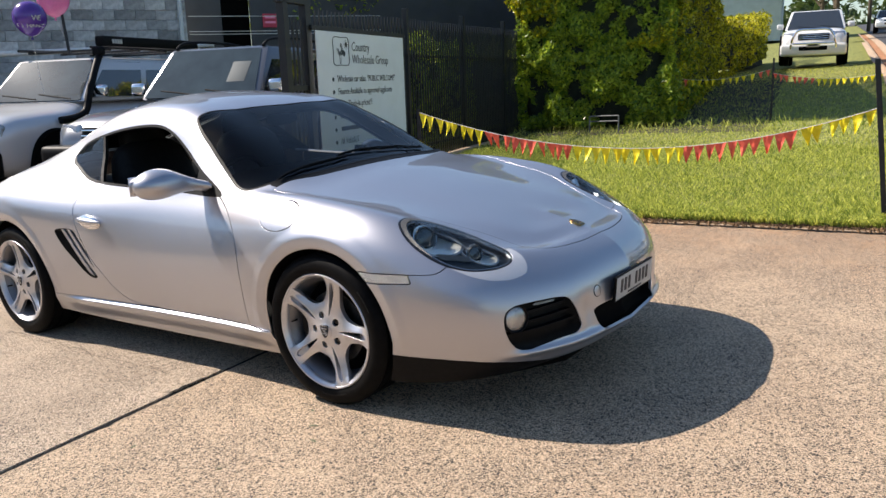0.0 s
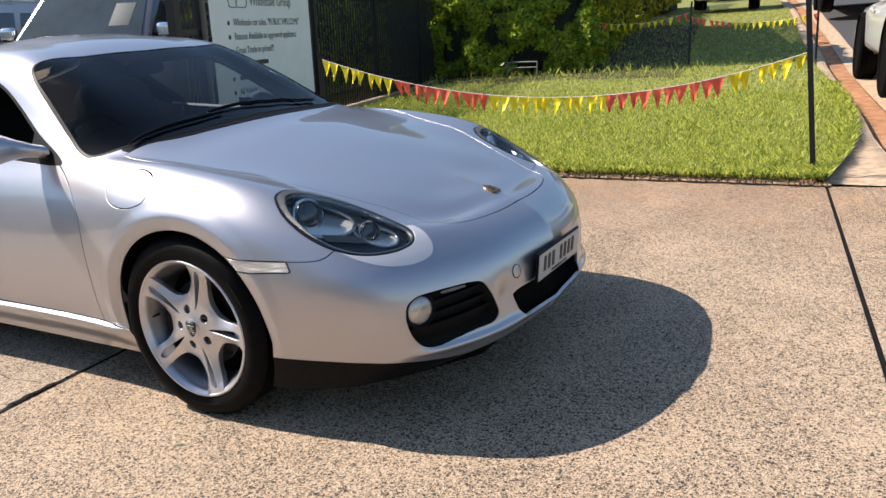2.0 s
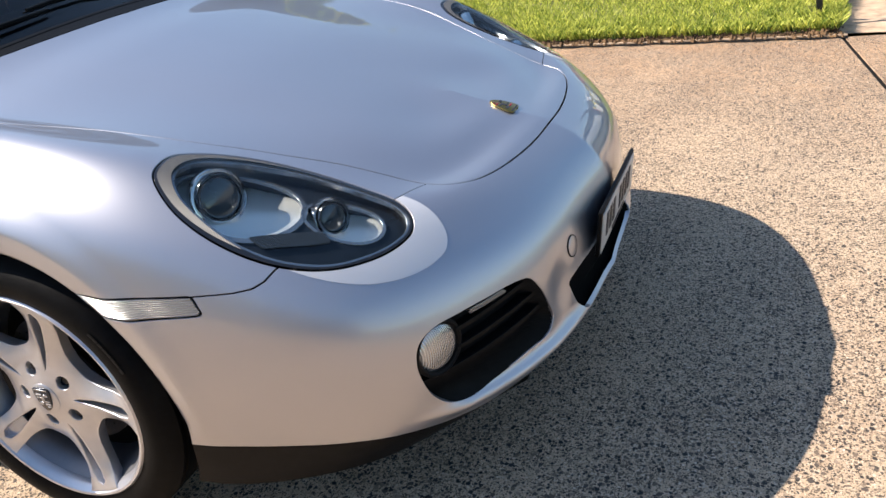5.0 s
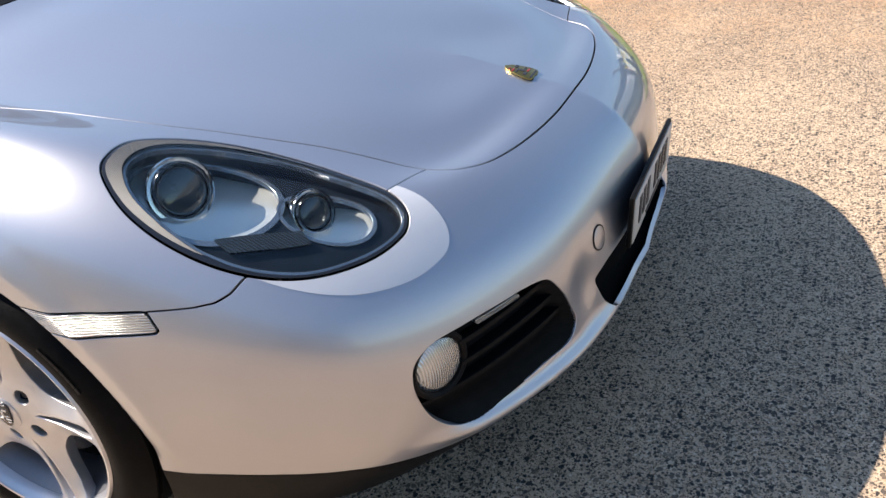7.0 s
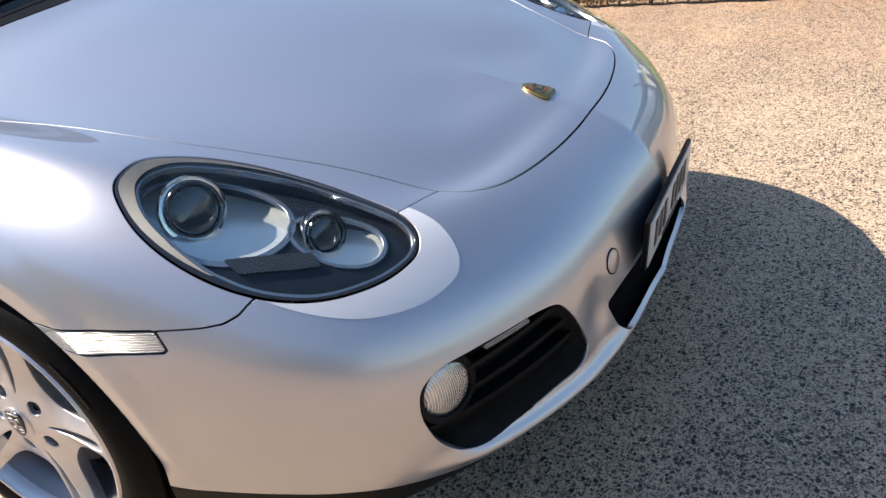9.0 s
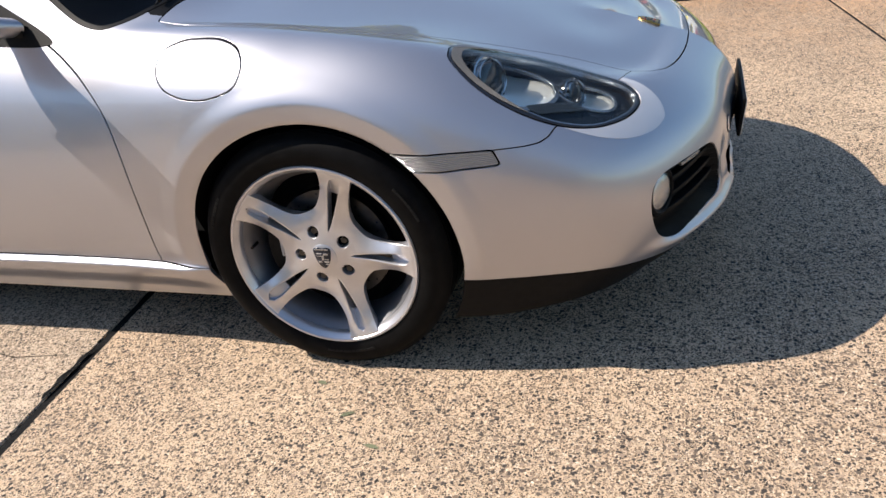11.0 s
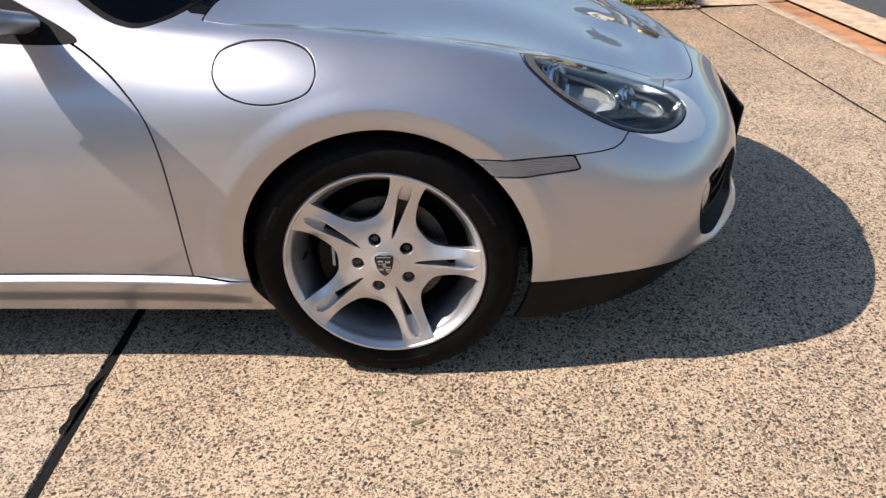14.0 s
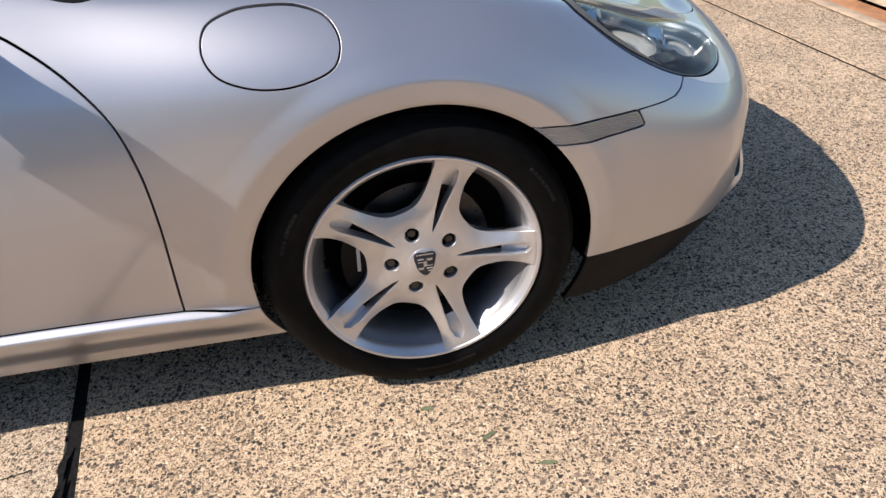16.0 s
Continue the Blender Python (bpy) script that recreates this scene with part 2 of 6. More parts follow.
CAR_GLASS_PALE = plain("hazy_pane", (0.030, 0.044, 0.048), 0.06, vary=0.35, scale=2, bump=0.0, Specular_IOR_Level=0.7)
BLOCK = plain("grey_block", (0.66, 0.65, 0.64), 0.9, vary=0.35, scale=4, bump=0.5)


def weathered_block():
    """Concrete blocks, each of its own grey, with run-down stains."""
    m = Nodes("weathered_block")
    info = m.add("ObjectInfo")
    tone = m.ramp(info.outputs["Random"], [(0.0, (0.34, 0.335, 0.33)), (0.5, (0.55, 0.545, 0.54)), (1.0, (0.80, 0.79, 0.78))])
    blot = m.ramp(m.noise(9.0, 5.0, 0.7), [(0.35, (0.45, 0.45, 0.46)), (0.65, (1, 1, 1))])
    m.colour(m.mix(0.85, tone, blot, "MULTIPLY"))
    m.put(Roughness=0.92)
    m.bump(m.noise(60.0, 4.0), 0.5, 0.006)
    return m.mat


BLOCK_VARIED = weathered_block()
MORTAR = plain("block_mortar", (0.54, 0.53, 0.52), 0.95, vary=0.2, scale=20, bump=0.4)
SHED_DARK = plain("dark_grey_cladding", (0.05, 0.055, 0.065), 0.6, vary=0.15, scale=2)
WALL_PALE = plain("pale_blue_render", (0.42, 0.50, 0.56), 0.7, vary=0.1, scale=2)
CARD_BLUE = plain("dull_blue_card", (0.05, 0.07, 0.08), 0.7, vary=0.1, scale=2)
PIPE_WHITE = plain("white_pipe", (0.72, 0.72, 0.70), 0.4, vary=0.08)
BALLOON_PURPLE = plain("purple_latex", (0.10, 0.035, 0.28), 0.18, vary=0.06, bump=0.0, Coat_Weight=0.5)
BALLOON_PINK = plain("pink_latex", (0.85, 0.20, 0.42), 0.18, vary=0.05, bump=0.0, Coat_Weight=0.5)
# white pipe, its shade put into a grey base colour
SHADED_WHITE_PIPE = plain("white_pipe_in_shade", (0.22, 0.22, 0.22), 0.5, 0.6, vary=0.3)
RED_SIGN = plain("red_notice", (0.55, 0.04, 0.09), 0.5, vary=0.08, bump=0.0)
BARK = plain("bark", (0.10, 0.075, 0.05), 0.9, vary=0.4, scale=15, bump=0.6)

# ---- helpers of form ----
def spline(pts, n=None, closed=False, at=None):
    """Cubic through the rows of pts: their first column is the parameter where at is given."""
    pts = np.array(pts, float)
    if at is not None:
        t, p = pts[:, 0], pts[:, 1:]
    else:
        if closed:
            pts = np.vstack([pts, pts[:1]])
        p = pts
        t = np.concatenate([[0], np.cumsum(np.sqrt(np.linalg.norm(np.diff(p, axis=0), axis=1)))])
        at = np.linspace(0, t[-1], n, endpoint=not closed)
    if closed:
        m = np.empty_like(p)
        ext_p = np.vstack([p[-2], p, p[1]])
        ext_t = np.concatenate([[t[0] - (t[-1] - t[-2])], t, [t[-1] + t[1] - t[0]]])
    else:
        ext_p = np.vstack([2 * p[0] - p[1], p, 2 * p[-1] - p[-2]])
        ext_t = np.concatenate([[2 * t[0] - t[1]], t, [2 * t[-1] - t[-2]]])
    h = np.diff(ext_t)[:, None]
    d = np.diff(ext_p, axis=0) / h
    m = (d[:-1] * h[1:] + d[1:] * h[:-1]) / (h[1:] + h[:-1])
    i = np.clip(np.searchsorted(t, at, side="right") - 1, 0, len(t) - 2)
    hh = (t[i + 1] - t[i])[:, None]
    s = ((at - t[i])[:, None]) / hh
    return ((2 * s**3 - 3 * s**2 + 1) * p[i] + (s**3 - 2 * s**2 + s) * hh * m[i]
            + (-2 * s**3 + 3 * s**2) * p[i + 1] + (s**3 - s**2) * hh * m[i + 1])


def curve_sd(P, outline):
    """Signed distance of the 2D points P to a closed outline, positive inside."""
    A, B = outline, np.roll(outline, -1, axis=0)
    best = np.full(len(P), 9.0)
    inside = np.zeros(len(P), bool)
    lo, hi = outline.min(0) - 0.15, outline.max(0) + 0.15
    near = np.where(((P > lo) & (P < hi)).all(1))[0]
    Q = P[near]
    bq, iq = np.full(len(Q), 9.0), np.zeros(len(Q), bool)
    for a, b in zip(A, B):
        ab = b - a
        t = np.clip(((Q - a) @ ab) / (ab @ ab + 1e-12), 0, 1)
        bq = np.minimum(bq, np.hypot(*(Q - a - t[:, None] * ab).T))
        if a[1] != b[1]:
            cr = ((a[1] > Q[:, 1]) != (b[1] > Q[:, 1])) & (Q[:, 0] < (b[0] - a[0]) * (Q[:, 1] - a[1]) / (b[1] - a[1]) + a[0])
            iq ^= cr
    best[near], inside[near] = bq, iq
    return np.where(inside, best, -best)


def cut(sheet, f):
    """Splits a sheet (places, normals, triangles) where f changes sign: the side with f > 0, and the other."""
    V, N, F = sheet
    f = np.where(np.abs(f) < 1e-6, 1e-6, f)
    s = f > 0
    k = s[F].sum(1)
    mixed = F[(k == 1) | (k == 2)]
    km = k[(k == 1) | (k == 2)]
    if len(mixed):
        lone = np.argmax(s[mixed] == (km == 1)[:, None], axis=1)
        r = np.arange(len(mixed))
        a, b, c = mixed[r, lone], mixed[r, (lone + 1) % 3], mixed[r, (lone + 2) % 3]
        pairs = np.sort(np.vstack([np.stack([a, b], 1), np.stack([a, c], 1)]), axis=1)
        uq, inv = np.unique(pairs, axis=0, return_inverse=True)
        inv = inv.ravel()
        t = (f[uq[:, 0]] / (f[uq[:, 0]] - f[uq[:, 1]]))[:, None]
        ab, ac = inv[:len(a)] + len(V), inv[len(a):] + len(V)
        V = np.vstack([V, V[uq[:, 0]] * (1 - t) + V[uq[:, 1]] * t])
        N = np.vstack([N, N[uq[:, 0]] * (1 - t) + N[uq[:, 1]] * t])
        one = np.stack([a, ab, ac], 1)
        two = np.vstack([np.stack([ab, b, c], 1), np.stack([ab, c, ac], 1)])
        pos = km == 1
        F_in = np.vstack([F[k == 3], one[pos], two[np.tile(~pos, 2)]])
        F_out = np.vstack([F[k == 0], one[~pos], two[np.tile(pos, 2)]])
    else:
        F_in, F_out = F[k == 3], F[k == 0]
    return compact(V, N, F_in), compact(V, N, F_out)


def compact(V, N, F):
    used = np.unique(F)
    back = np.zeros(len(V), int)
    back[used] = np.arange(len(used))
    return V[used], N[used], back[F]


def panel(sheet, f, gap=0.002):
    """The piece of a sheet with f > 0 and the rest, with a gap left between them."""
    return cut(sheet, f - gap)[0], cut(sheet, -f - gap)[0]


def link_mesh(name, V, F, mat, parent=None, label="", smooth=True, N=None):
    me = bpy.data.meshes.new(name)
    me.from_pydata(V.tolist() if hasattr(V, "tolist") else V, [], F.tolist() if hasattr(F, "tolist") else F)
    me.materials.append(mat)
    if smooth:
        me.polygons.foreach_set("use_smooth", [True] * len(me.polygons))
    if N is not None:
        me.normals_split_custom_set_from_vertices(N.tolist())
    me.update()
    ob = new(name, me)
    ob.parent = parent
    return tagged(ob, label)


def part(name, bm, mat, parent=None, label="", smooth=True, bevel=0.0):
    """Links a bmesh as one mesh object under a thing or a part."""
    if bevel:
        bmesh.ops.bevel(bm, geom=[e for e in bm.edges if e.is_manifold and e.calc_face_angle(0) > 0.5], offset=bevel,
                        segments=2, profile=0.6, affect="EDGES", clamp_overlap=True)
    me = bpy.data.meshes.new(name)
    bm.to_mesh(me)
    bm.free()
    me.materials.append(mat)
    if smooth:
        me.polygons.foreach_set("use_smooth", [True] * len(me.polygons))
        me.set_sharp_from_angle(angle=radians(38))
    ob = new(name, me)
    ob.parent = parent
    return tagged(ob, label)


def sheet_part(name, sheet, mat, parent, label="", both=True, depth=0.012, lip=0.0022, mirrored=False):
    """A pressed panel: the sheet with its edges turned inwards, mirrored across the car where both."""
    V, N, F = sheet
    N = N / (np.linalg.norm(N, axis=1)[:, None] + 1e-12)
    e = np.vstack([F[:, [0, 1]], F[:, [1, 2]], F[:, [2, 0]]])
    key = np.sort(e, axis=1)
    uq, idx, cnt = np.unique(key, axis=0, return_index=True, return_counts=True)
    rim = e[idx[cnt == 1]]
    rim = rim[~((np.abs(V[rim[:, 0], 1]) < 2e-4) & (np.abs(V[rim[:, 1], 1]) < 2e-4))]
    if len(rim) and depth:
        side = np.zeros_like(V)
        tang = V[rim[:, 1]] - V[rim[:, 0]]
        out = np.cross(tang, N[rim[:, 0]])
        out /= np.linalg.norm(out, axis=1)[:, None] + 1e-9
        np.add.at(side, rim[:, 0], out), np.add.at(side, rim[:, 1], out)
        rv = np.unique(rim)
        side[rv] /= np.linalg.norm(side[rv], axis=1)[:, None] + 1e-9
        n0, k = len(V), len(rv)
        back = np.zeros(len(V), int)
        back[rv] = np.arange(k)
        r1 = V[rv] + side[rv] * lip * 0.45 - N[rv] * lip
        r2 = V[rv] + side[rv] * lip * 0.45 - N[rv] * depth
        V = np.vstack([V, r1, r2])
        N = np.vstack([N, side[rv], side[rv]])
        i, j = rim[:, 0], rim[:, 1]
        bi, bj = back[i] + n0, back[j] + n0
        F = np.vstack([F, np.stack([j, i, bi], 1), np.stack([j, bi, bj], 1),
                       np.stack([bj, bi, bi + k], 1), np.stack([bj, bi + k, bj + k], 1)])
    if mirrored or both:
        W, M = V * (1, -1, 1), N * (1, -1, 1)
        G = F[:, ::-1]
        if mirrored:
            V, N, F = W, M, G
        else:
            F = np.vstack([F, G + len(V)])
            V, N = np.vstack([V, W]), np.vstack([N, M])
    return link_mesh(name, V, F, mat, parent, label, N=N)


# ---- the sports car's skin: lines along the car, from the nose's centre round the corner to the tail's centre.
# A row is (u, x, half width, z); u: 0 nose, 1 front corner, 2 front axle, 3 door's front, 4 mid door, 5 behind the door, 6 rear axle, 7 rear corner, 8 tail
HEM = [(0, .905, 0, .190), (.5, .835, .41, .188), (1, .65, .70, .172), (1.4, .40, .805, .150), (2, 0, .80, .160), (3, -.60, .765, .140), (4, -1.15, .765, .140), (5, -1.75, .79, .152), (6, -2.415, .85, .21), (7, -3.08, .74, .24), (7.5, -3.26, .42, .25), (8, -3.31, 0, .25)]
LIP = [(0, .955, 0, .225), (.5, .895, .41, .225), (1, .69, .715, .238), (1.4, .41, .825, .252), (2, 0, .845, .255), (3, -.60, .806, .240), (4, -1.15, .806, .240), (5, -1.75, .832, .250), (6, -2.415, .885, .28), (7, -3.11, .77, .30), (7.5, -3.31, .44, .31), (8, -3.36, 0, .31)]
BUMPER = [(0, .968, 0, .38), (.5, .910, .42, .385), (1, .71, .735, .40), (1.4, .425, .845, .41), (2, 0, .868, .41), (3, -.60, .838, .40), (4, -1.15, .838, .40), (5, -1.75, .870, .41), (6, -2.415, .90, .44), (7, -3.13, .785, .46), (7.5, -3.34, .45, .47), (8, -3.39, 0, .47)]
CHEEK = [(0, .955, 0, .492), (.5, .885, .42, .50), (1, .685, .725, .525), (1.4, .42, .835, .565), (2, 0, .877, .60), (3, -.60, .842, .58), (4, -1.15, .838, .58), (5, -1.75, .880, .59), (6, -2.415, .905, .63), (7, -3.13, .785, .62), (7.5, -3.34, .45, .63), (8, -3.39, 0, .63)]
BROW = [(0, .905, 0, .562), (.5, .825, .41, .572), (1, .635, .675, .612), (1.4, .37, .80, .685), (2, -.02, .845, .74), (3, -.60, .805, .73), (4, -1.15, .800, .74), (5, -1.75, .865, .75), (6, -2.415, .890, .79), (7, -3.09, .75, .75), (7.5, -3.30, .43, .76), (8, -3.35, 0, .76)]
CREST = [(0, .83, 0, .607), (.5, .765, .40, .613), (1, .58, .605, .665), (1.4, .32, .71, .768), (2, -.04, .74, .832), (3, -.62, .738, .842), (4, -1.15, .735, .862), (5, -1.75, .775, .875), (6, -2.415, .76, .915), (7, -2.99, .62, .83), (7.5, -3.17, .36, .835), (8, -3.21, 0, .835)]
EDGE = [(0, .775, 0, .625), (.5, .71, .36, .620), (1, .545, .490, .680), (1.4, .30, .575, .762), (2, -.06, .62, .825), (3, -.63, .685, .905), (4, -1.20, .640, 1.06), (5, -1.75, .655, 1.01), (6, -2.40, .58, .99), (7, -2.92, .48, .87), (7.5, -3.08, .27, .865), (8, -3.12, 0, .865)]
FLANK = [(0, .72, 0, .644), (.5, .66, .26, .650), (1, .50, .36, .705), (1.4, .27, .42, .762), (2, -.08, .47, .835), (2.5, -.37, .52, .895), (3, -.72, .555, 1.06), (3.4, -1.0, .545, 1.178), (4, -1.30, .545, 1.225), (5, -1.80, .53, 1.185), (6, -2.38, .42, 1.06), (7, -2.85, .34, .905), (8, -3.06, 0, .885)]
SHOULDER = [(0, .66, 0, .662), (.5, .60, .14, .670), (1, .45, .19, .722), (1.4, .23, .22, .782), (2, -.10, .25, .855), (2.5, -.36, .28, .915), (3, -.76, .29, 1.105), (3.4, -1.04, .29, 1.225), (4, -1.38, .29, 1.285), (5, -1.85, .28, 1.255), (6, -2.38, .22, 1.115), (7, -2.82, .17, .925), (8, -3.02, 0, .90)]
SPINE = [(0, .60, 0, .680), (.5, .54, 0, .695), (1, .41, 0, .732), (1.4, .20, 0, .793), (2, -.11, 0, .865), (2.5, -.36, 0, .925), (3, -.78, 0, 1.12), (3.4, -1.06, 0, 1.24), (4, -1.40, 0, 1.302), (5, -1.86, 0, 1.272), (6, -2.38, 0, 1.135), (7, -2.80, 0, .935), (8, -2.98, 0, .91)]


def body_sheet(nu=720, nv=380):
    """The near half of the skin as a fine sheet of triangles, with its normals."""
    lines = (HEM, LIP, BUMPER, CHEEK, BROW, CREST, EDGE, FLANK, SHOULDER, SPINE)
    u = np.linspace(0, 8, nu)
    rows = []
    for ln in lines:
        rows.append(spline(ln, at=u))
    G = np.array(rows)                                     # line, u, xyz
    G[:, :, 1] = np.clip(G[:, :, 1], 0, None)
    # carry each section smoothly across the centre line before running a curve along it
    back = G[-2::-1] * (1, -1, 1)
    S = np.concatenate([G, back], axis=0)
    mean = np.concatenate([[0], np.cumsum(np.linalg.norm(np.diff(S, axis=0), axis=2).mean(1))])
    half = mean[len(lines) - 1]
    v = np.linspace(0, half, nv)
    out = np.empty((nu, nv, 3))
    for i in range(nu):
        out[i] = spline(np.column_stack([mean, S[:, i]]), at=v)
    out[:, -1, 1] = 0
    for _ in range(26):                                     # ease out ripples
        p = out.copy()
        p[1:-1] += 0.5 * ((out[:-2] + out[2:]) / 2 - out[1:-1])
        q = p.copy()
        q[:, 1:-1] += 0.5 * ((p[:, :-2] + p[:, 2:]) / 2 - p[:, 1:-1])
        out = q
    soft = lambda a, b, q: np.clip((q - a) / (b - a), 0, 1)
    lid = (soft(-.25, -.05, out[:, :, 0]) * soft(.615, .65, out[:, :, 2]) * soft(.60, .42, out[:, :, 1]))[:, :, None]
    for _ in range(90):                                     # the bonnet is one calm surface
        p = out.copy()
        p[1:-1] += .5 * lid[1:-1] * ((out[:-2] + out[2:]) / 2 - out[1:-1])
        q = p.copy()
        q[:, 1:-1] += .5 * lid[:, 1:-1] * ((p[:, :-2] + p[:, 2:]) / 2 - p[:, 1:-1])
        mirror = p[:, -2] * (1, -1, 1)
        q[:, -1] += .5 * lid[:, -1] * ((p[:, -2] + mirror) / 2 - p[:, -1])
        out = q
    # the sill stands proud below the doors, and the arches' rims are rolled in
    x, z = out[:, :, 0], out[:, :, 2]
    step = lambda a, b, q: (lambda s: s * s * (3 - 2 * s))(np.clip((q - a) / (b - a), 0, 1))
    out[:, :, 1] += 0.020 * step(.278, .262, z) * step(.170, .245, z) * step(-.30, -.42, x) * step(-2.05, -1.75, x) * (out[:, :, 1] > .6)
    for cx, r0 in ((.005, .347), (-2.415, .36)):
        r = np.hypot(x - cx, z - .318)
        out[:, :, 1] += step(.25, .33, z) * np.where(out[:, :, 1] > .6, .0055 * step(r0 + .095, r0 + .046, r) - .013 * np.clip((r0 + .046 - r) / .046, 0, 1) - .006 * step(r0 + .008, r0 - .006, r), 0)
    # the bumper: a ledge under the air intakes and a hollow pillar between them
    y = out[:, :, 1]
    bell = lambda q, w: np.exp(-(q / w) ** 2)
    nose = step(.55, .66, x)
    swell = .019 * bell(z - .268, .018) * step(.70, .60, y) - .012 * bell(y - .338, .040) * bell(z - .365, .060)
    out[:, :, 0] += nose * swell * .92
    out[:, :, 1] += nose * swell * .40 * step(.05, .4, y)
    out[:, :, 1] *= -1                                     # the near side has negative y
    out[0, :, 1] = out[-1, :, 1] = out[:, -1, 1] = 0
    du, dv = np.gradient(out, axis=0), np.gradient(out, axis=1)
    n = np.cross(dv, du)
    n[np.linalg.norm(n, axis=2) < 1e-9] = (0, 0, 1)
    n /= np.linalg.norm(n, axis=2)[:, :, None]
    n[:, -1, 1] = n[0, :, 1] = n[-1, :, 1] = 0
    idx = np.arange(nu * nv).reshape(nu, nv)
    a, b, c, d = idx[:-1, :-1].ravel(), idx[1:, :-1].ravel(), idx[1:, 1:].ravel(), idx[:-1, 1:].ravel()
    F = np.vstack([np.stack([a, c, b], 1), np.stack([a, d, c], 1)])
    return out.reshape(-1, 3), n.reshape(-1, 3), F


def lathe(profile, n=48, m=None):
    """A surface of revolution about z: rows of (radius, height)."""
    bm = bmesh.new()
    rings = []
    for r, h in profile:
        rings.append([bm.verts.new((r * math.cos(2 * math.pi * k / n), r * math.sin(2 * math.pi * k / n), h)) for k in range(n)])
    for A, B in zip(rings, rings[1:]):
        for k in range(n):
            bm.faces.new((A[k], A[(k + 1) % n], B[(k + 1) % n], B[k]))
    bmesh.ops.recalc_face_normals(bm, faces=bm.faces)
    # an open form faces away from its axis or upwards
    f = max(bm.faces, key=lambda q: q.calc_center_median().z + q.calc_area())
    if f.normal.z < -0.2:
        bmesh.ops.reverse_faces(bm, faces=bm.faces)
    if m is not None:
        bmesh.ops.transform(bm, matrix=m, verts=bm.verts)
    return bm


def rounded_box(x, y, z, r=.004, seg=2):
    bm = bmesh.new()
    bmesh.ops.create_cube(bm, size=1, matrix=Matrix.Diagonal((x, y, z, 1)))
    r = min(r, min(x, y, z) * .45)
    bmesh.ops.bevel(bm, geom=bm.edges[:], offset=r, segments=seg, profile=.6, affect="EDGES")
    return bm


def tube(points, radius, n=10, flat=(1.0, 1.0), taper=None):
    """A round bar along the points; taper: a radius for each point."""
    bm = bmesh.new()
    P = [Vector(p) for p in points]
    rings = []
    up = Vector((0, 0, 1))
    for i, p in enumerate(P):
        d = (P[min(i + 1, len(P) - 1)] - P[max(i - 1, 0)]).normalized()
        a = d.cross(up if abs(d.z) < .95 else Vector((1, 0, 0))).normalized()
        b = a.cross(d)
        r = taper[i] if taper is not None else radius
        rings.append([bm.verts.new(p + a * (r * flat[0] * math.cos(2 * math.pi * k / n)) + b * (r * flat[1] * math.sin(2 * math.pi * k / n))) for k in range(n)])
    for A, B in zip(rings, rings[1:]):
        for k in range(n):
            bm.faces.new((A[k], A[(k + 1) % n], B[(k + 1) % n], B[k]))
    bm.faces.new(rings[0][::-1]), bm.faces.new(rings[-1])
    bmesh.ops.recalc_face_normals(bm, faces=bm.faces)
    return bm

# ---- the silver sports car ----
car = tagged(new("sports_car"), "silver metallic two-door sports coupe parked on the concrete driveway", "car")
car.matrix_basis = SLOPE
skin = body_sheet()
SKIN_V, SKIN_N = skin[0], skin[1]


def on_skin(x, y):
    """The place and the normal of the near half of the skin, seen from above at (x, y)."""
    top = SKIN_N[:, 2] > 0.12
    i = np.where(top)[0][np.argmin(np.hypot(SKIN_V[top][:, 0] - x, SKIN_V[top][:, 1] - y))]
    return Vector(SKIN_V[i]), Vector(SKIN_N[i])


def plan(sheet):
    return sheet[0][:, :2] * (1, -1)


def side(sheet):
    return sheet[0][:, [0, 2]]


def front(sheet):
    return sheet[0][:, 1:] * (-1, 1)


HEADLAMP = spline([(.337, .722), (.327, .690), (.325, .639), (.360, .590), (.42, .553), (.50, .527), (.60, .512), (.683, .515), (.720, .535),
                   (.730, .560), (.723, .593), (.70, .638), (.657, .688), (.61, .722), (.55, .748), (.485, .762), (.425, .763), (.38, .752)], 120, True)
LENS = spline([(.367, .707), (.358, .671), (.368, .620), (.417, .581), (.501, .552), (.580, .536), (.652, .530), (.700, .539), (.717, .560),
               (.709, .596), (.681, .643), (.640, .690), (.593, .718), (.550, .733), (.496, .738), (.437, .737), (.395, .729)], 120, True)
half_bonnet = np.vstack([spline([(.832, 0), (.828, .10), (.817, .20), (.797, .30), (.775, .36), (.745, .398), (.700, .418)], 30),
                         spline([(.695, .419), (.62, .440), (.54, .466), (.47, .495), (.39, .528), (.317, .560), (.235, .586), (.124, .608), (.02, .636), (-.07, .668), (-.2, .695), (-.3, .69), (-.395, .676)], 60),
                         spline([(-.398, .665), (-.385, .58), (-.345, .45), (-.322, .25), (-.312, 0)], 30)])
BONNET = np.vstack([half_bonnet, (half_bonnet * (1, -1))[::-1]])
half_screen = spline([(-.350, -.02), (-.352, .20), (-.362, .40), (-.395, .56), (-.455, .67), (-.52, .715), (-.58, .712), (-.70, .672), (-.837, .629), (-.97, .583), (-1.022, .545), (-1.025, .47), (-1.005, .3), (-.99, -.02)], 90)
SCREEN = half_screen
WINDOW = spline([(-2.045, 1.015), (-2.02, 1.065), (-1.95, 1.092), (-1.80, 1.122), (-1.596, 1.151), (-1.368, 1.166), (-1.237, 1.157), (-1.122, 1.117), (-1.0, 1.045), (-.85, .945), (-.668, .842), (-.70, .836),
                 (-1.0, .850), (-1.32, .865), (-1.597, .883), (-1.74, .906), (-1.88, .95), (-2.0, .985)], 160, True)
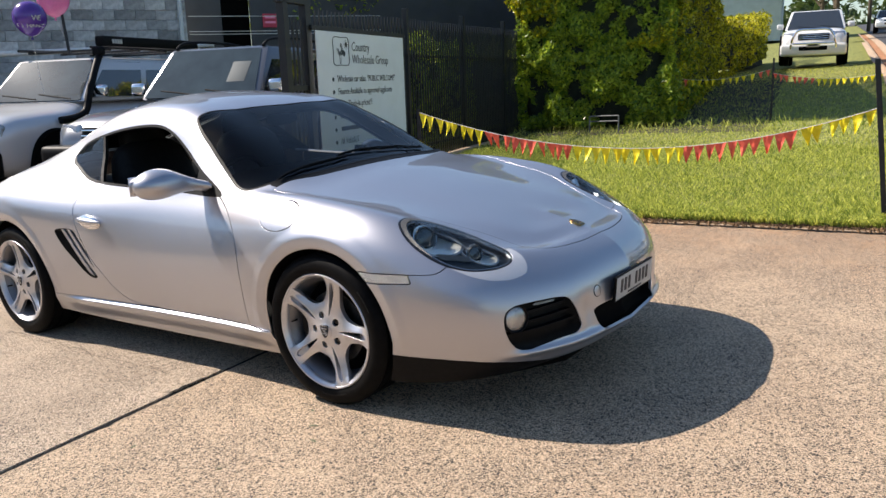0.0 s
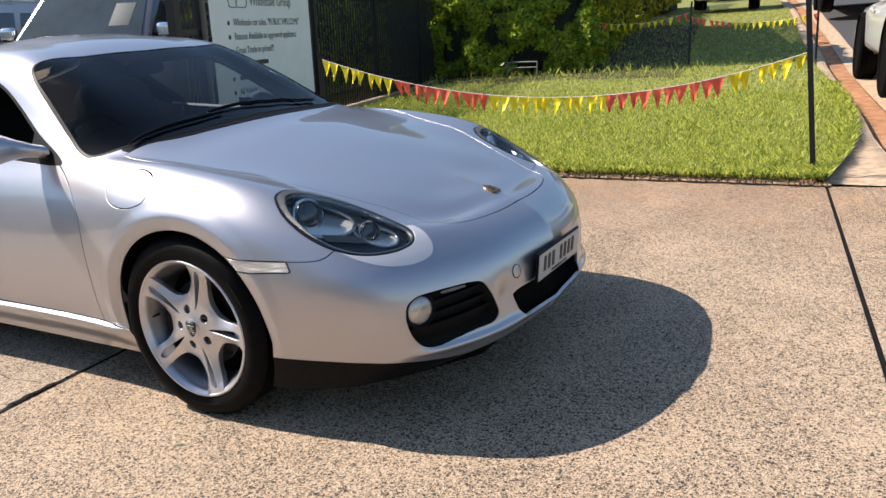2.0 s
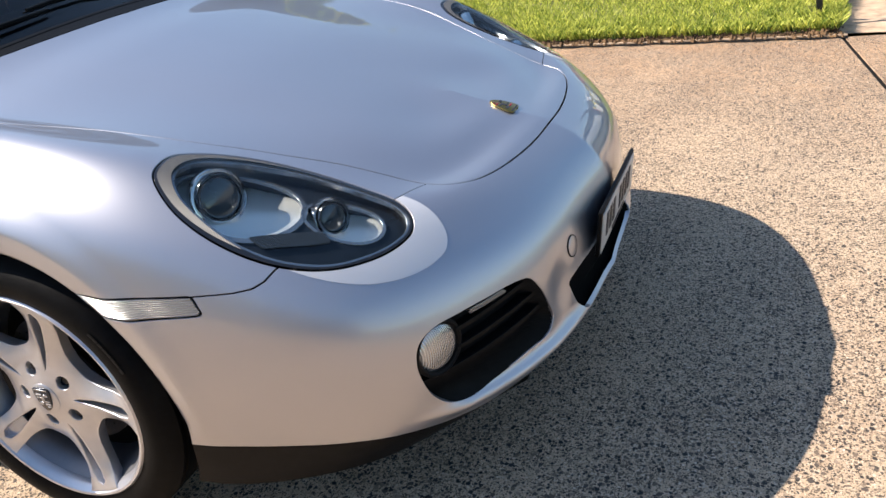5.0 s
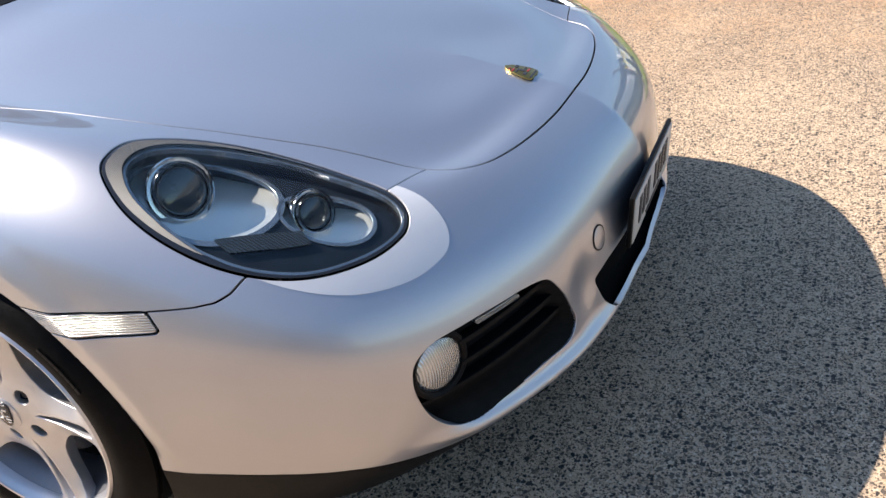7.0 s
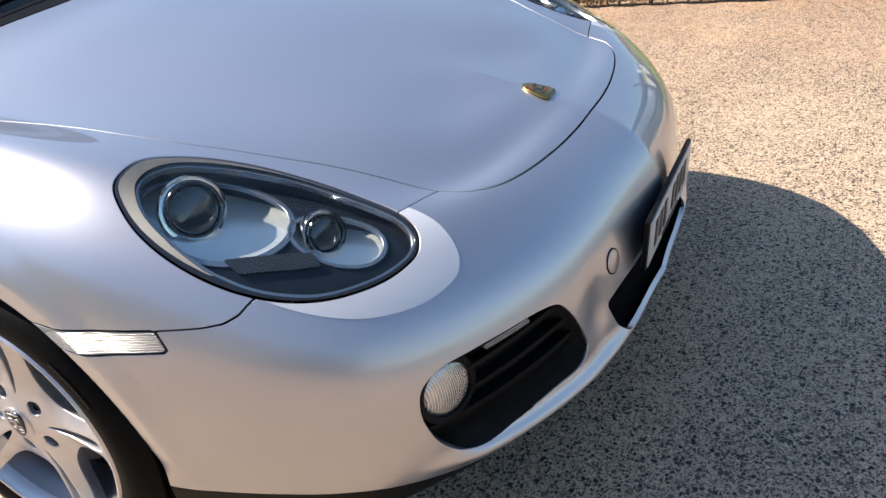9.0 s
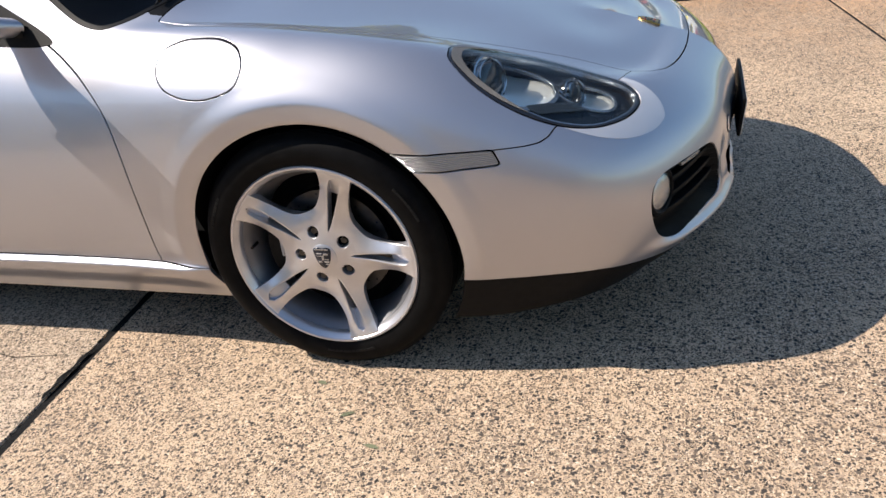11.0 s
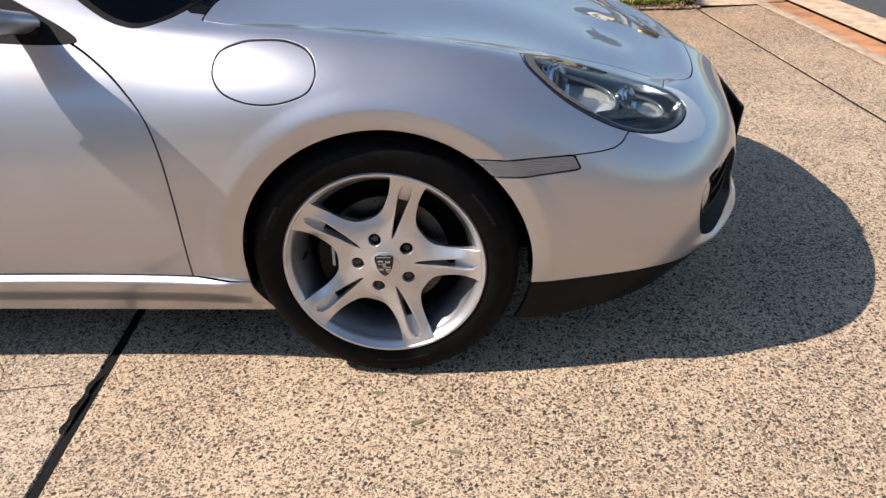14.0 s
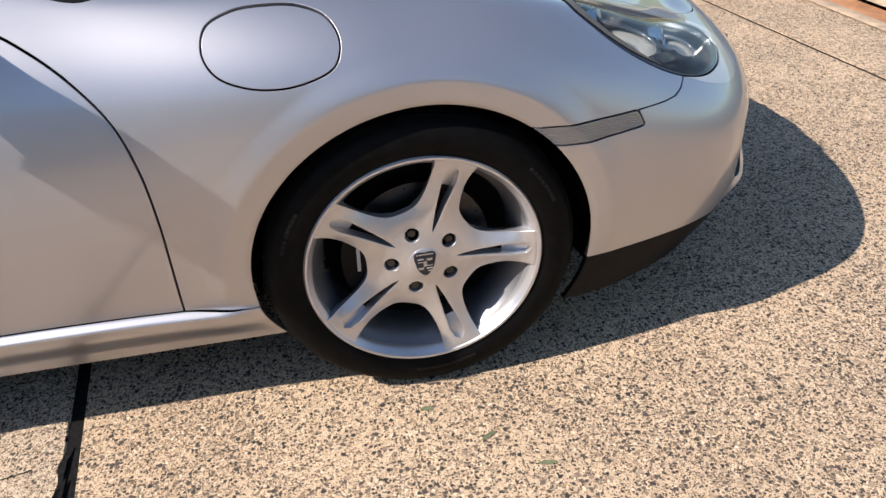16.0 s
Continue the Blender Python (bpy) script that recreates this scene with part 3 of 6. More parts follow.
DOOR = np.vstack([spline([(-.80, .885), (-.70, .846), (-.640, .812), (-.572, .758), (-.515, .685), (-.488, .60), (-.479, .50), (-.480, .40), (-.484, .276)], 50),
                  spline([(-.50, .275), (-.84, .275), (-1.169, .281), (-1.368, .297), (-1.469, .348), (-1.56, .442), (-1.631, .52), (-1.692, .632), (-1.728, .725), (-1.739, .778), (-1.724, .823), (-1.63, .905)], 80)])
FUEL = spline([(-.348, .780), (-.338, .815), (-.293, .834), (-.238, .838), (-.177, .833), (-.133, .815), (-.117, .785), (-.130, .750), (-.175, .730), (-.229, .722), (-.285, .728), (-.330, .748)], 80, True)
SCOOP = spline([(-1.90, .645), (-1.85, .660), (-1.74, .655), (-1.70, .630), (-1.655, .555), (-1.60, .430), (-1.605, .405), (-1.66, .408), (-1.72, .45), (-1.777, .502), (-1.857, .575)], 70, True)
INDICATOR = np.array([(.20, .594), (.436, .587), (.442, .582), (.454, .558), (.449, .554), (.22, .550)])
INTAKE = spline([(.686, .40), (.678, .436), (.651, .456), (.60, .461), (.545, .461), (.475, .457), (.437, .446), (.418, .42), (.388, .36), (.376, .325), (.40, .302), (.47, .298), (.56, .290), (.61, .283), (.64, .288), (.663, .315), (.679, .355)], 100, True)
MOUTH = np.vstack([spline([(-.02, .372), (.15, .370), (.27, .370), (.297, .360), (.292, .335), (.268, .29), (.245, .270), (.125, .256), (-.02, .248)], 60)])
TAIL_LAMP = spline([(-3.12, .70), (-3.02, .76), (-2.95, .80), (-2.98, .83), (-3.08, .82), (-3.16, .76)], 40, True)
HATCH = np.vstack([spline([(-1.98, -.02), (-1.99, .30), (-2.05, .42), (-2.2, .42), (-2.5, .34), (-2.68, .28), (-2.70, -.02)], 50)])

near_edge = HEADLAMP[np.argmin(np.linalg.norm(HEADLAMP[None] - LENS[:, None], axis=2), axis=1)]
share = np.interp(LENS[:, 0], [.37, .50], [.12, .62])[:, None]
LENS = near_edge * share + LENS * (1 - share)

# wheel openings
arch = np.maximum(0.347 - np.hypot(skin[0][:, 0] - 0.005, skin[0][:, 2] - .318), 0.36 - np.hypot(skin[0][:, 0] + 2.415, skin[0][:, 2] - .318))
skin = cut(skin, -arch)[0]
# black lip under the nose, sills
V = skin[0]
lip_z = np.interp(V[:, 0], [.30, .37, .55, .65, .75, .80, .86, .92, 1.0], [.268, .267, .262, .255, .240, .228, .205, .188, .18])
lip_piece, skin = panel(skin, np.where(V[:, 0] > .15, lip_z - V[:, 2], -1.0), .0015)
V = skin[0]
sill_piece, skin = panel(skin, np.where((V[:, 0] < 0) & (V[:, 0] > -2.4), np.interp(V[:, 0], [-2.2, -1.5, -1.2, -.48, -.33], [.280, .279, .2785, .277, .266]) - V[:, 2], -1.0))
# panes
screen_piece, skin = panel(skin, np.where(skin[0][:, 2] > .8, curve_sd(plan(skin), SCREEN), -1), .001)
window_piece, skin = panel(skin, np.where(skin[1][:, 1] < -.2, curve_sd(side(skin), WINDOW), -1), .001)
hatch_piece, skin = panel(skin, curve_sd(plan(skin), HATCH), .001)
# bonnet, then the strip of cowl between it and the windscreen
bonnet_piece, skin = panel(skin, curve_sd(plan(skin), BONNET), .0024)
V = skin[0]
cowl_piece, skin = panel(skin, np.where((V[:, 1] > -.66) & (V[:, 0] < 0) & (V[:, 0] > -.60) & (V[:, 2] > .8), curve_sd(plan(skin), np.array([(-.25, -.1), (-.25, .64), (-.43, .655), (-.60, .5), (-.60, -.1)])), -1), .0005)
lamp_piece, skin = panel(skin, np.where(skin[0][:, 2] > .5, curve_sd(plan(skin), HEADLAMP), -1), .002)
tail_lamp_piece, skin = panel(skin, np.where(skin[1][:, 1] < -.1, curve_sd(side(skin), TAIL_LAMP), -1), .002)
ind_piece, skin = panel(skin, np.where(skin[0][:, 0] > 0, curve_sd(side(skin), INDICATOR), -1), .0024)
mouth_piece, skin = cut(skin, np.where(skin[0][:, 0] > .5, curve_sd(front(skin), MOUTH), -1))
intake_piece, skin = cut(skin, np.where(skin[0][:, 0] > .5, curve_sd(front(skin), INTAKE), -1))
V = skin[0]
seam = np.interp(-V[:, 1], [0, .40, .45, .50, .60, .70, .748, .767, .783, .797, .808, .823], [.80, .702, .69, .68, .65, .60, .562, .552, .537, .512, .485, .443])
bumper_piece, skin = panel(skin, np.where(V[:, 0] > .15, (lambda a, b: .5 * (a + b + np.sqrt((a - b) ** 2 + .018 ** 2)) - .004)(V[:, 0] - seam, .582 - V[:, 2]), -1), .0018)
fuel_piece, skin = panel(skin, np.where((skin[0][:, 0] > -.5) & (skin[1][:, 1] < -.1), curve_sd(side(skin), FUEL), -1), .0024)
door_piece, skin = panel(skin, np.where((skin[0][:, 1] < -.5), curve_sd(side(skin), DOOR), -1), .0028)
scoop_piece, skin = cut(skin, np.where((skin[0][:, 1] < -.5), curve_sd(side(skin), SCOOP), -1))
scoop_door, door_piece = cut(door_piece, np.where((door_piece[0][:, 1] < -.5), curve_sd(side(door_piece), SCOOP), -1))
tail_piece, skin = panel(skin, np.where(skin[0][:, 0] < -2.6, .60 - skin[0][:, 2], -1))
V = skin[0]
fender_piece, skin = cut(skin, np.where((V[:, 0] > -.69) & (V[:, 2] < .90), 1.0, np.where(V[:, 0] > -.60, 1.0, -1.0)) * np.minimum(np.abs(V[:, 0] + .69) + 1e-4, 1))

sheet_part("body", skin, SILVER, car, "silver roof, pillars and rear quarters")
for m in (False, True):
    sheet_part("front_wing", fender_piece, SILVER, car, "silver front wing", False, mirrored=m)
    sheet_part("door", door_piece, SILVER, car, "silver door with lowered window", False, mirrored=m)
    sheet_part("sill", sill_piece, SILVER, car, "silver side sill", False, mirrored=m)
    sheet_part("side_indicator", ind_piece, CLEAR_PLASTIC, car, "clear ribbed side indicator", False, mirrored=m)
    sheet_part("tail_lamp", tail_lamp_piece, RED_LENS, car, "red tail lamp", False, mirrored=m)
sheet_part("fuel_flap", fuel_piece, SILVER, car, "oval fuel filler flap", False)
sheet_part("wing_insert", fuel_piece, SILVER, car, "", False, mirrored=True)
sheet_part("bonnet", bonnet_piece, SILVER, car, "silver bonnet")
# a crescent of light, painted as a pale sheet on the bumper
glint_sd = np.minimum(curve_sd(plan(bumper_piece), HEADLAMP + (.054, -.016)), .004 - curve_sd(plan(bumper_piece), HEADLAMP))
glint_piece = cut(bumper_piece, np.where(bumper_piece[0][:, 2] > .5, glint_sd, -1))[0]
bumper = sheet_part("front_bumper", bumper_piece, SILVER, car, "silver front bumper with three air intakes")
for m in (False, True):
    sheet_part("glint_patch", (glint_piece[0] + glint_piece[1] * .0007, glint_piece[1], glint_piece[2]), LAMP_GLINT, bumper, "pale crescent painted for the light falling in front of the headlamp", False, .0006, .0003, mirrored=m)
sheet_part("rear_bumper", tail_piece, SILVER, car)
sheet_part("front_lip", lip_piece, BLACK_PLASTIC, car, "black plastic front lip spoiler")
sheet_part("cowl", cowl_piece, BLACK_PLASTIC, car, "black plastic cowl below the windscreen")
sheet_part("windscreen", screen_piece, GLASS_TINT, car, "dark tinted windscreen", depth=.004)
sheet_part("rear_window", hatch_piece, GLASS_TINT, car, "", depth=.004)


def offset(sheet, d, way=None):
    V, N, F = sheet
    return V - N * d if way is None else V + np.array(way) * d, N, F


# side window: rubber surround, fixed quarter pane, divider bar; the door's pane is wound down
w_sd = curve_sd(side(window_piece), WINDOW)
rubber, hole = cut(window_piece, .011 - w_sd)
bar_x = lambda z: np.interp(z, [.86, 1.13], [-1.575, -1.80])
quarter, hole2 = cut(hole, bar_x(hole[0][:, 2]) - .010 - hole[0][:, 0])
sail = cut(hole2, hole2[0][:, 0] + .875)[0]
bar, _ = cut(hole2, .012 - np.abs(hole2[0][:, 0] - bar_x(hole2[0][:, 2])))
for m in (False, True):
    sheet_part("window_seal", rubber, BLACK_PLASTIC, car, "black rubber window seal", False, .02, mirrored=m)
    sheet_part("mirror_sail", sail, BLACK_PLASTIC, car, "black corner plate under the mirror", False, .02, mirrored=m)
    sheet_part("divider_bar", bar, BLACK_PLASTIC, car, "", False, .02, mirrored=m)
    sheet_part("quarter_window", quarter, GLASS_TINT, car, "tinted quarter pane", False, .004, mirrored=m)
seal_f = curve_sd(plan(screen_piece), SCREEN)
sheet_part("windscreen_seal", offset(cut(screen_piece, .010 - seal_f)[0], -.0012), BLACK_PLASTIC, car, "", True, .003)


# scoop behind the door
for m in (False, True):
    base = (np.vstack([scoop_piece[0], scoop_door[0]]), np.vstack([scoop_piece[1], scoop_door[1]]), np.vstack([scoop_piece[2], scoop_door[2] + len(scoop_piece[0])]))
    f = np.clip(curve_sd(side(base), SCOOP) / .05, 0, 1)
    sunk = (base[0] + np.outer(f, (0, .075, 0)), base[1], base[2])
    sc = sheet_part("side_scoop", sunk, BLACK_PLASTIC, car, "black side air scoop with silver slats", False, 0, mirrored=m)
    for k in range(4):
        a = -1.845 + .050 * k
        line = lambda z: a + (.655 - z) * .78
        s_f = np.minimum(.012 - np.abs(base[0][:, 0] - line(base[0][:, 2])), curve_sd(side(base), SCOOP) - .004)
        sl = cut(base, s_f)[0]
        if len(sl[2]):
            sheet_part("slat", (sl[0] + (0, .010, 0), sl[1], sl[2]), SILVER, sc, "", False, .022, mirrored=m)

# door handle
for s in (-1, 1):
    bm = bmesh.new()
    bmesh.ops.create_uvsphere(bm, u_segments=28, v_segments=14, radius=1)
    for v in bm.verts:
        c = v.co.copy()
        v.co = Vector((-1.60 + c.x * .098, s * (.861 + c.y * .020), .700 + c.z * .038 - c.x * .006))
    part("handle_cup", bm, CHROME, car, "oval chrome handle recess")
    bm = bmesh.new()
    bmesh.ops.create_uvsphere(bm, u_segments=28, v_segments=14, radius=1)
    for v in bm.verts:
        c = v.co.copy()
        v.co = Vector((-1.60 + c.x * .105, s * (.876 + c.y * .016 - .010 * c.x * c.x), .708 + c.z * .016 - c.x * .006))
    part("door_handle", bm, SILVER, car, "silver pull handle")

# ---- headlamps ----
l_sd = curve_sd(plan(lamp_piece), LENS)
ring, lens_sheet = cut(lamp_piece, -l_sd)
trim_sheet = cut(cut(lamp_piece, l_sd + .002)[0], .0035 - curve_sd(plan(cut(lamp_piece, l_sd + .002)[0]), LENS))[0]
rear_f = .535 - ring[0][:, 0] + (.66 + ring[0][:, 1]) * .3
strip_sheet = cut(cut(ring, rear_f)[0], curve_sd(plan(cut(ring, rear_f)[0]), HEADLAMP) - .007)[0]
BIG, SMALL = ((.448, .651), (.112, .080), .40), ((.609, .586), (.072, .047), .42)


def ell(P, lamp):
    (cx, cy), (a, b), turn = lamp
    d = P - (cx, cy)
    c, s = math.cos(turn), math.sin(turn)
    return np.hypot((d[:, 0] * c - d[:, 1] * s) / a, (d[:, 0] * s + d[:, 1] * c) / b)


for m in (False, True):
    s = 1 if m else -1
    lamp = sheet_part("headlamp", offset(ring, .001), GLOSS_BLACK, car, "headlamp with black surround and two projectors", False, .03, mirrored=m)
    sheet_part("rear_strip", offset(strip_sheet, -.0008), RIBBED_GREY, lamp, "grey ribbed strip", False, 0, mirrored=m)
    sheet_part("lens", offset(lens_sheet, -.002), GLASS_CLEAR, lamp, "clear lens", False, 0, mirrored=m).visible_shadow = False
    sheet_part("trim_ring", offset(trim_sheet, .004), CHROME_BLUE, lamp, "thin bright trim", False, .01, mirrored=m)
    floor = offset(lens_sheet, .030)
    k = np.minimum(ell(plan(floor), BIG), ell(plan(floor), SMALL)) - 1
    holes, deck = cut(floor, -k)
    sheet_part("bezel", deck, LAMP_DARK, lamp, "dark lamp bezel", False, .02, mirrored=m)
    for n_, L, deep in (("main_reflector", BIG, .050), ("inner_reflector", SMALL, .036)):
        b = cut(floor, 1.0 - ell(plan(floor), L))[0]
        e = ell(plan(b), L)
        q = np.sqrt(np.clip(1 - e * e, 0, 1)) * deep
        V2 = b[0] + np.outer(q, (-.72, .30, -.62))
        sheet_part(n_, (V2, b[1], b[2]), REFLECTOR, lamp, "bright reflector bowl", False, 0, mirrored=m).data.normals_split_custom_set([(0, 0, 0)] * len(b[2]) * 3)
        rimf = cut(offset(b, -.003), ell(plan(b), L) - .93)[0]
        sheet_part("reflector_rim", rimf, CHROME_BLUE, lamp, "", False, .008, mirrored=m)
    for (px, py), rr, back in (((.428, .662), .043, .040), ((.600, .588), .030, .034)):
        p, nrm = on_skin(px, -py)
        axis = Vector((.86, -.42, .28)).normalized()
        p = p - nrm * back
        M = Matrix.Translation(p) @ axis.to_track_quat("Z", "Y").to_matrix().to_4x4()
        if m:
            M = Matrix.Diagonal((1, -1, 1, 1)) @ M
        prof = [(rr * .90, -.03), (rr * 1.22, -.020), (rr * 1.24, -.004), (rr * 1.19, -.001), (rr * 1.15, -.010), (rr * 1.06, -.010), (rr * 1.05, .004), (rr * 1.0, .007), (rr * .95, .004), (rr * .90, -.004), (rr * .84, -.006)]
        h = part("projector_ring", lathe(prof, 48, M), CHROME, lamp, "chrome projector ring")
        bm = bmesh.new()
        bmesh.ops.create_uvsphere(bm, u_segments=32, v_segments=16, radius=rr * .86)
        for v in bm.verts:
            v.co.z *= .22
        bmesh.ops.transform(bm, matrix=M, verts=bm.verts)
        part("projector_lens", bm, PROJECTOR_GLASS, h, "dark glass projector lens")
    # ribbed bar between the two bowls
    bs = cut(offset(lens_sheet, .024), curve_sd(plan(lens_sheet), np.array([(.508, .724), (.606, .640), (.624, .652), (.600, .676), (.534, .728)])))[0]
    sheet_part("day_lamp_bar", bs, RIBBED_DARK, lamp, "ribbed clear bar", False, .006, mirrored=m)

# ---- bumper's openings ----
def framed_hole(piece, outline, depth, mat, parent, label, name, mirrored, both, way=(-1, 0, 0)):
    f = np.clip(curve_sd(front(piece), outline) / .012, 0, 1)
    sunk = (piece[0] + np.outer(np.sqrt(f), way) * depth, piece[1], piece[2])
    return sheet_part(name, sunk, mat, parent, label, both, 0, mirrored=mirrored)


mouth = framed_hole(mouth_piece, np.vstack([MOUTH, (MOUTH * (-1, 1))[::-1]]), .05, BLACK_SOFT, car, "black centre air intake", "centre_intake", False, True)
for m in (False, True):
    s = 1 if m else -1
    duct = framed_hole(intake_piece, INTAKE, .045, BLACK_PLASTIC, car, "black side air intake with louvres", "side_intake", m, False)
    i_sd = curve_sd(front(intake_piece), INTAKE)
    for k in range(3):
        z0 = .425 - .037 * k
        zz = z0 - (intake_piece[0][:, 1] + .53) * -.05
        f = np.minimum(.0035 - np.abs(intake_piece[0][:, 2] - zz), i_sd - .004)
        f = np.minimum(f, .60 + intake_piece[0][:, 1]) if k < 2 else f
        sl = cut(intake_piece, f)[0]
        if len(sl[2]):
            sheet_part("louvre", (sl[0] + (-.020, 0, 0), sl[1], sl[2]), BLACK_PLASTIC, duct, "", False, .03, mirrored=m)
    f = np.minimum(np.minimum(.0035 - np.abs(intake_piece[0][:, 2] - .447), i_sd - .004), np.minimum(.575 + intake_piece[0][:, 1], -.49 - intake_piece[0][:, 1]))
    sl = cut(intake_piece, f)[0]
    sheet_part("marker_strip", (sl[0] + (-.010, 0, 0), sl[1], sl[2]), CLEAR_PLASTIC, duct, "slim marker light", False, .01, mirrored=m)
    M = Matrix.Translation((.778, s * .632, .404)) @ Vector((.90, s * .44, .04)).to_track_quat("Z", "Y").to_matrix().to_4x4()
    fog = part("fog_lamp", lathe([(.030, -.03), (.056, -.02), (.056, .006), (.050, .010), (.045, .007), (.0445, -.004)], 40, M), BLACK_PLASTIC, duct, "round fog lamp in a black ring")
    part("fog_lens", lathe([(.0445, .002), (.036, .008), (.02, .012), (.0005, .014)], 40, M), RIBBED_CLEAR, fog, "clear fog lamp lens")
# towing eye's cover
i = np.argmin(np.hypot(SKIN_V[:, 1] + .268, SKIN_V[:, 2] - .432) + np.where(SKIN_V[:, 0] > .6, 0, 9))
M = Matrix.Translation(SKIN_V[i] + SKIN_N[i] * .0006) @ Vector(SKIN_N[i]).to_track_quat("Z", "Y").to_matrix().to_4x4()
part("towing_eye_cover", lathe([(.021, -.004), (.021, .0008), (.0195, .0015), (.0005, .0015)], 40, M), SILVER, bumper, "round towing eye cover")
part("cover_groove", lathe([(.0235, -.003), (.0235, .0004), (.0205, .0004)], 40, M), BLACK_PLASTIC, bumper)

# number plate, with its characters as plain bars
plate = part("number_plate", rounded_box(.010, .380, .108, .006), BLACK_PLASTIC, car, "number plate in a black holder")
plate.matrix_basis = pose(.975, 0, .416, 0, 6, 0)
face = part("plate_face", rounded_box(.004, .366, .094, .004), PLATE_WHITE, plate, "white number plate face")
face.matrix_basis = pose(.0055, 0, 0)
for k, yy in enumerate((-.135, -.098, -.061, .012, .049, .086, .123)):
    b = part("plate_bar", rounded_box(.002, .022, .055, .001), INK_DARK, face)
    b.matrix_basis = pose(.0028, yy, .006)
b = part("plate_bar", rounded_box(.002, .14, .008, .001), INK_DARK, face)
b.matrix_basis = pose(.0028, 0, -.037)

# badge on the bonnet: a small shield in plain colours
def shield(w, h, t):
    pts = spline([(0, -.5), (.30, -.30), (.46, .05), (.50, .42), (.25, .50), (0, .47), (-.25, .50), (-.50, .42), (-.46, .05), (-.30, -.30)], 48, True)
    bm = bmesh.new()
    lo = [bm.verts.new((p[0] * w, p[1] * h, 0)) for p in pts]
    mid = [bm.verts.new((p[0] * w, p[1] * h, t * .7)) for p in pts]
    hi = [bm.verts.new((p[0] * w * .93, p[1] * h * .93, t)) for p in pts]
    for A, B in ((lo, mid), (mid, hi)):
        for k in range(48):
            bm.faces.new((A[k], A[(k + 1) % 48], B[(k + 1) % 48], B[k]))
    bm.faces.new(hi)
    return bm


def badge(M, size, parent, gold, red, dark):
    base = part("badge", shield(size, size * 1.28, size * .07), gold, parent, "small enamel shield badge")
    base.matrix_basis = M
    up = pose(0, 0, size * .072)
    for (x, y, w, h, c) in ((-.2, .22, .30, .05, red), (-.2, .10, .30, .05, dark), (.2, -.18, .30, .05, red), (.2, -.06, .30, .05, dark), (.2, -.29, .2, .04, red), (0, .02, .16, .24, dark), (.2, .2, .28, .10, dark), (-.2, -.17, .26, .10, dark), (0, .42, .8, .06, dark)):
        q = part("enamel_field", rounded_box(w * size, h * size * 1.28, size * .03, size * .008), c, base)
        q.matrix_basis = up @ pose(x * size, y * size * 1.28, 0)
    return base


p, nrm = on_skin(.722, 0)
ax_x = Vector((0, -1, 0))
ax_y = nrm.cross(ax_x).normalized()
M = Matrix.Translation(p) @ Matrix((ax_x, ax_y, nrm)).transposed().to_4x4()
badge(M @ pose(0, 0, 0, 0, 0, 0), .052, car, GOLD, ENAMEL_RED, INK_DARK)

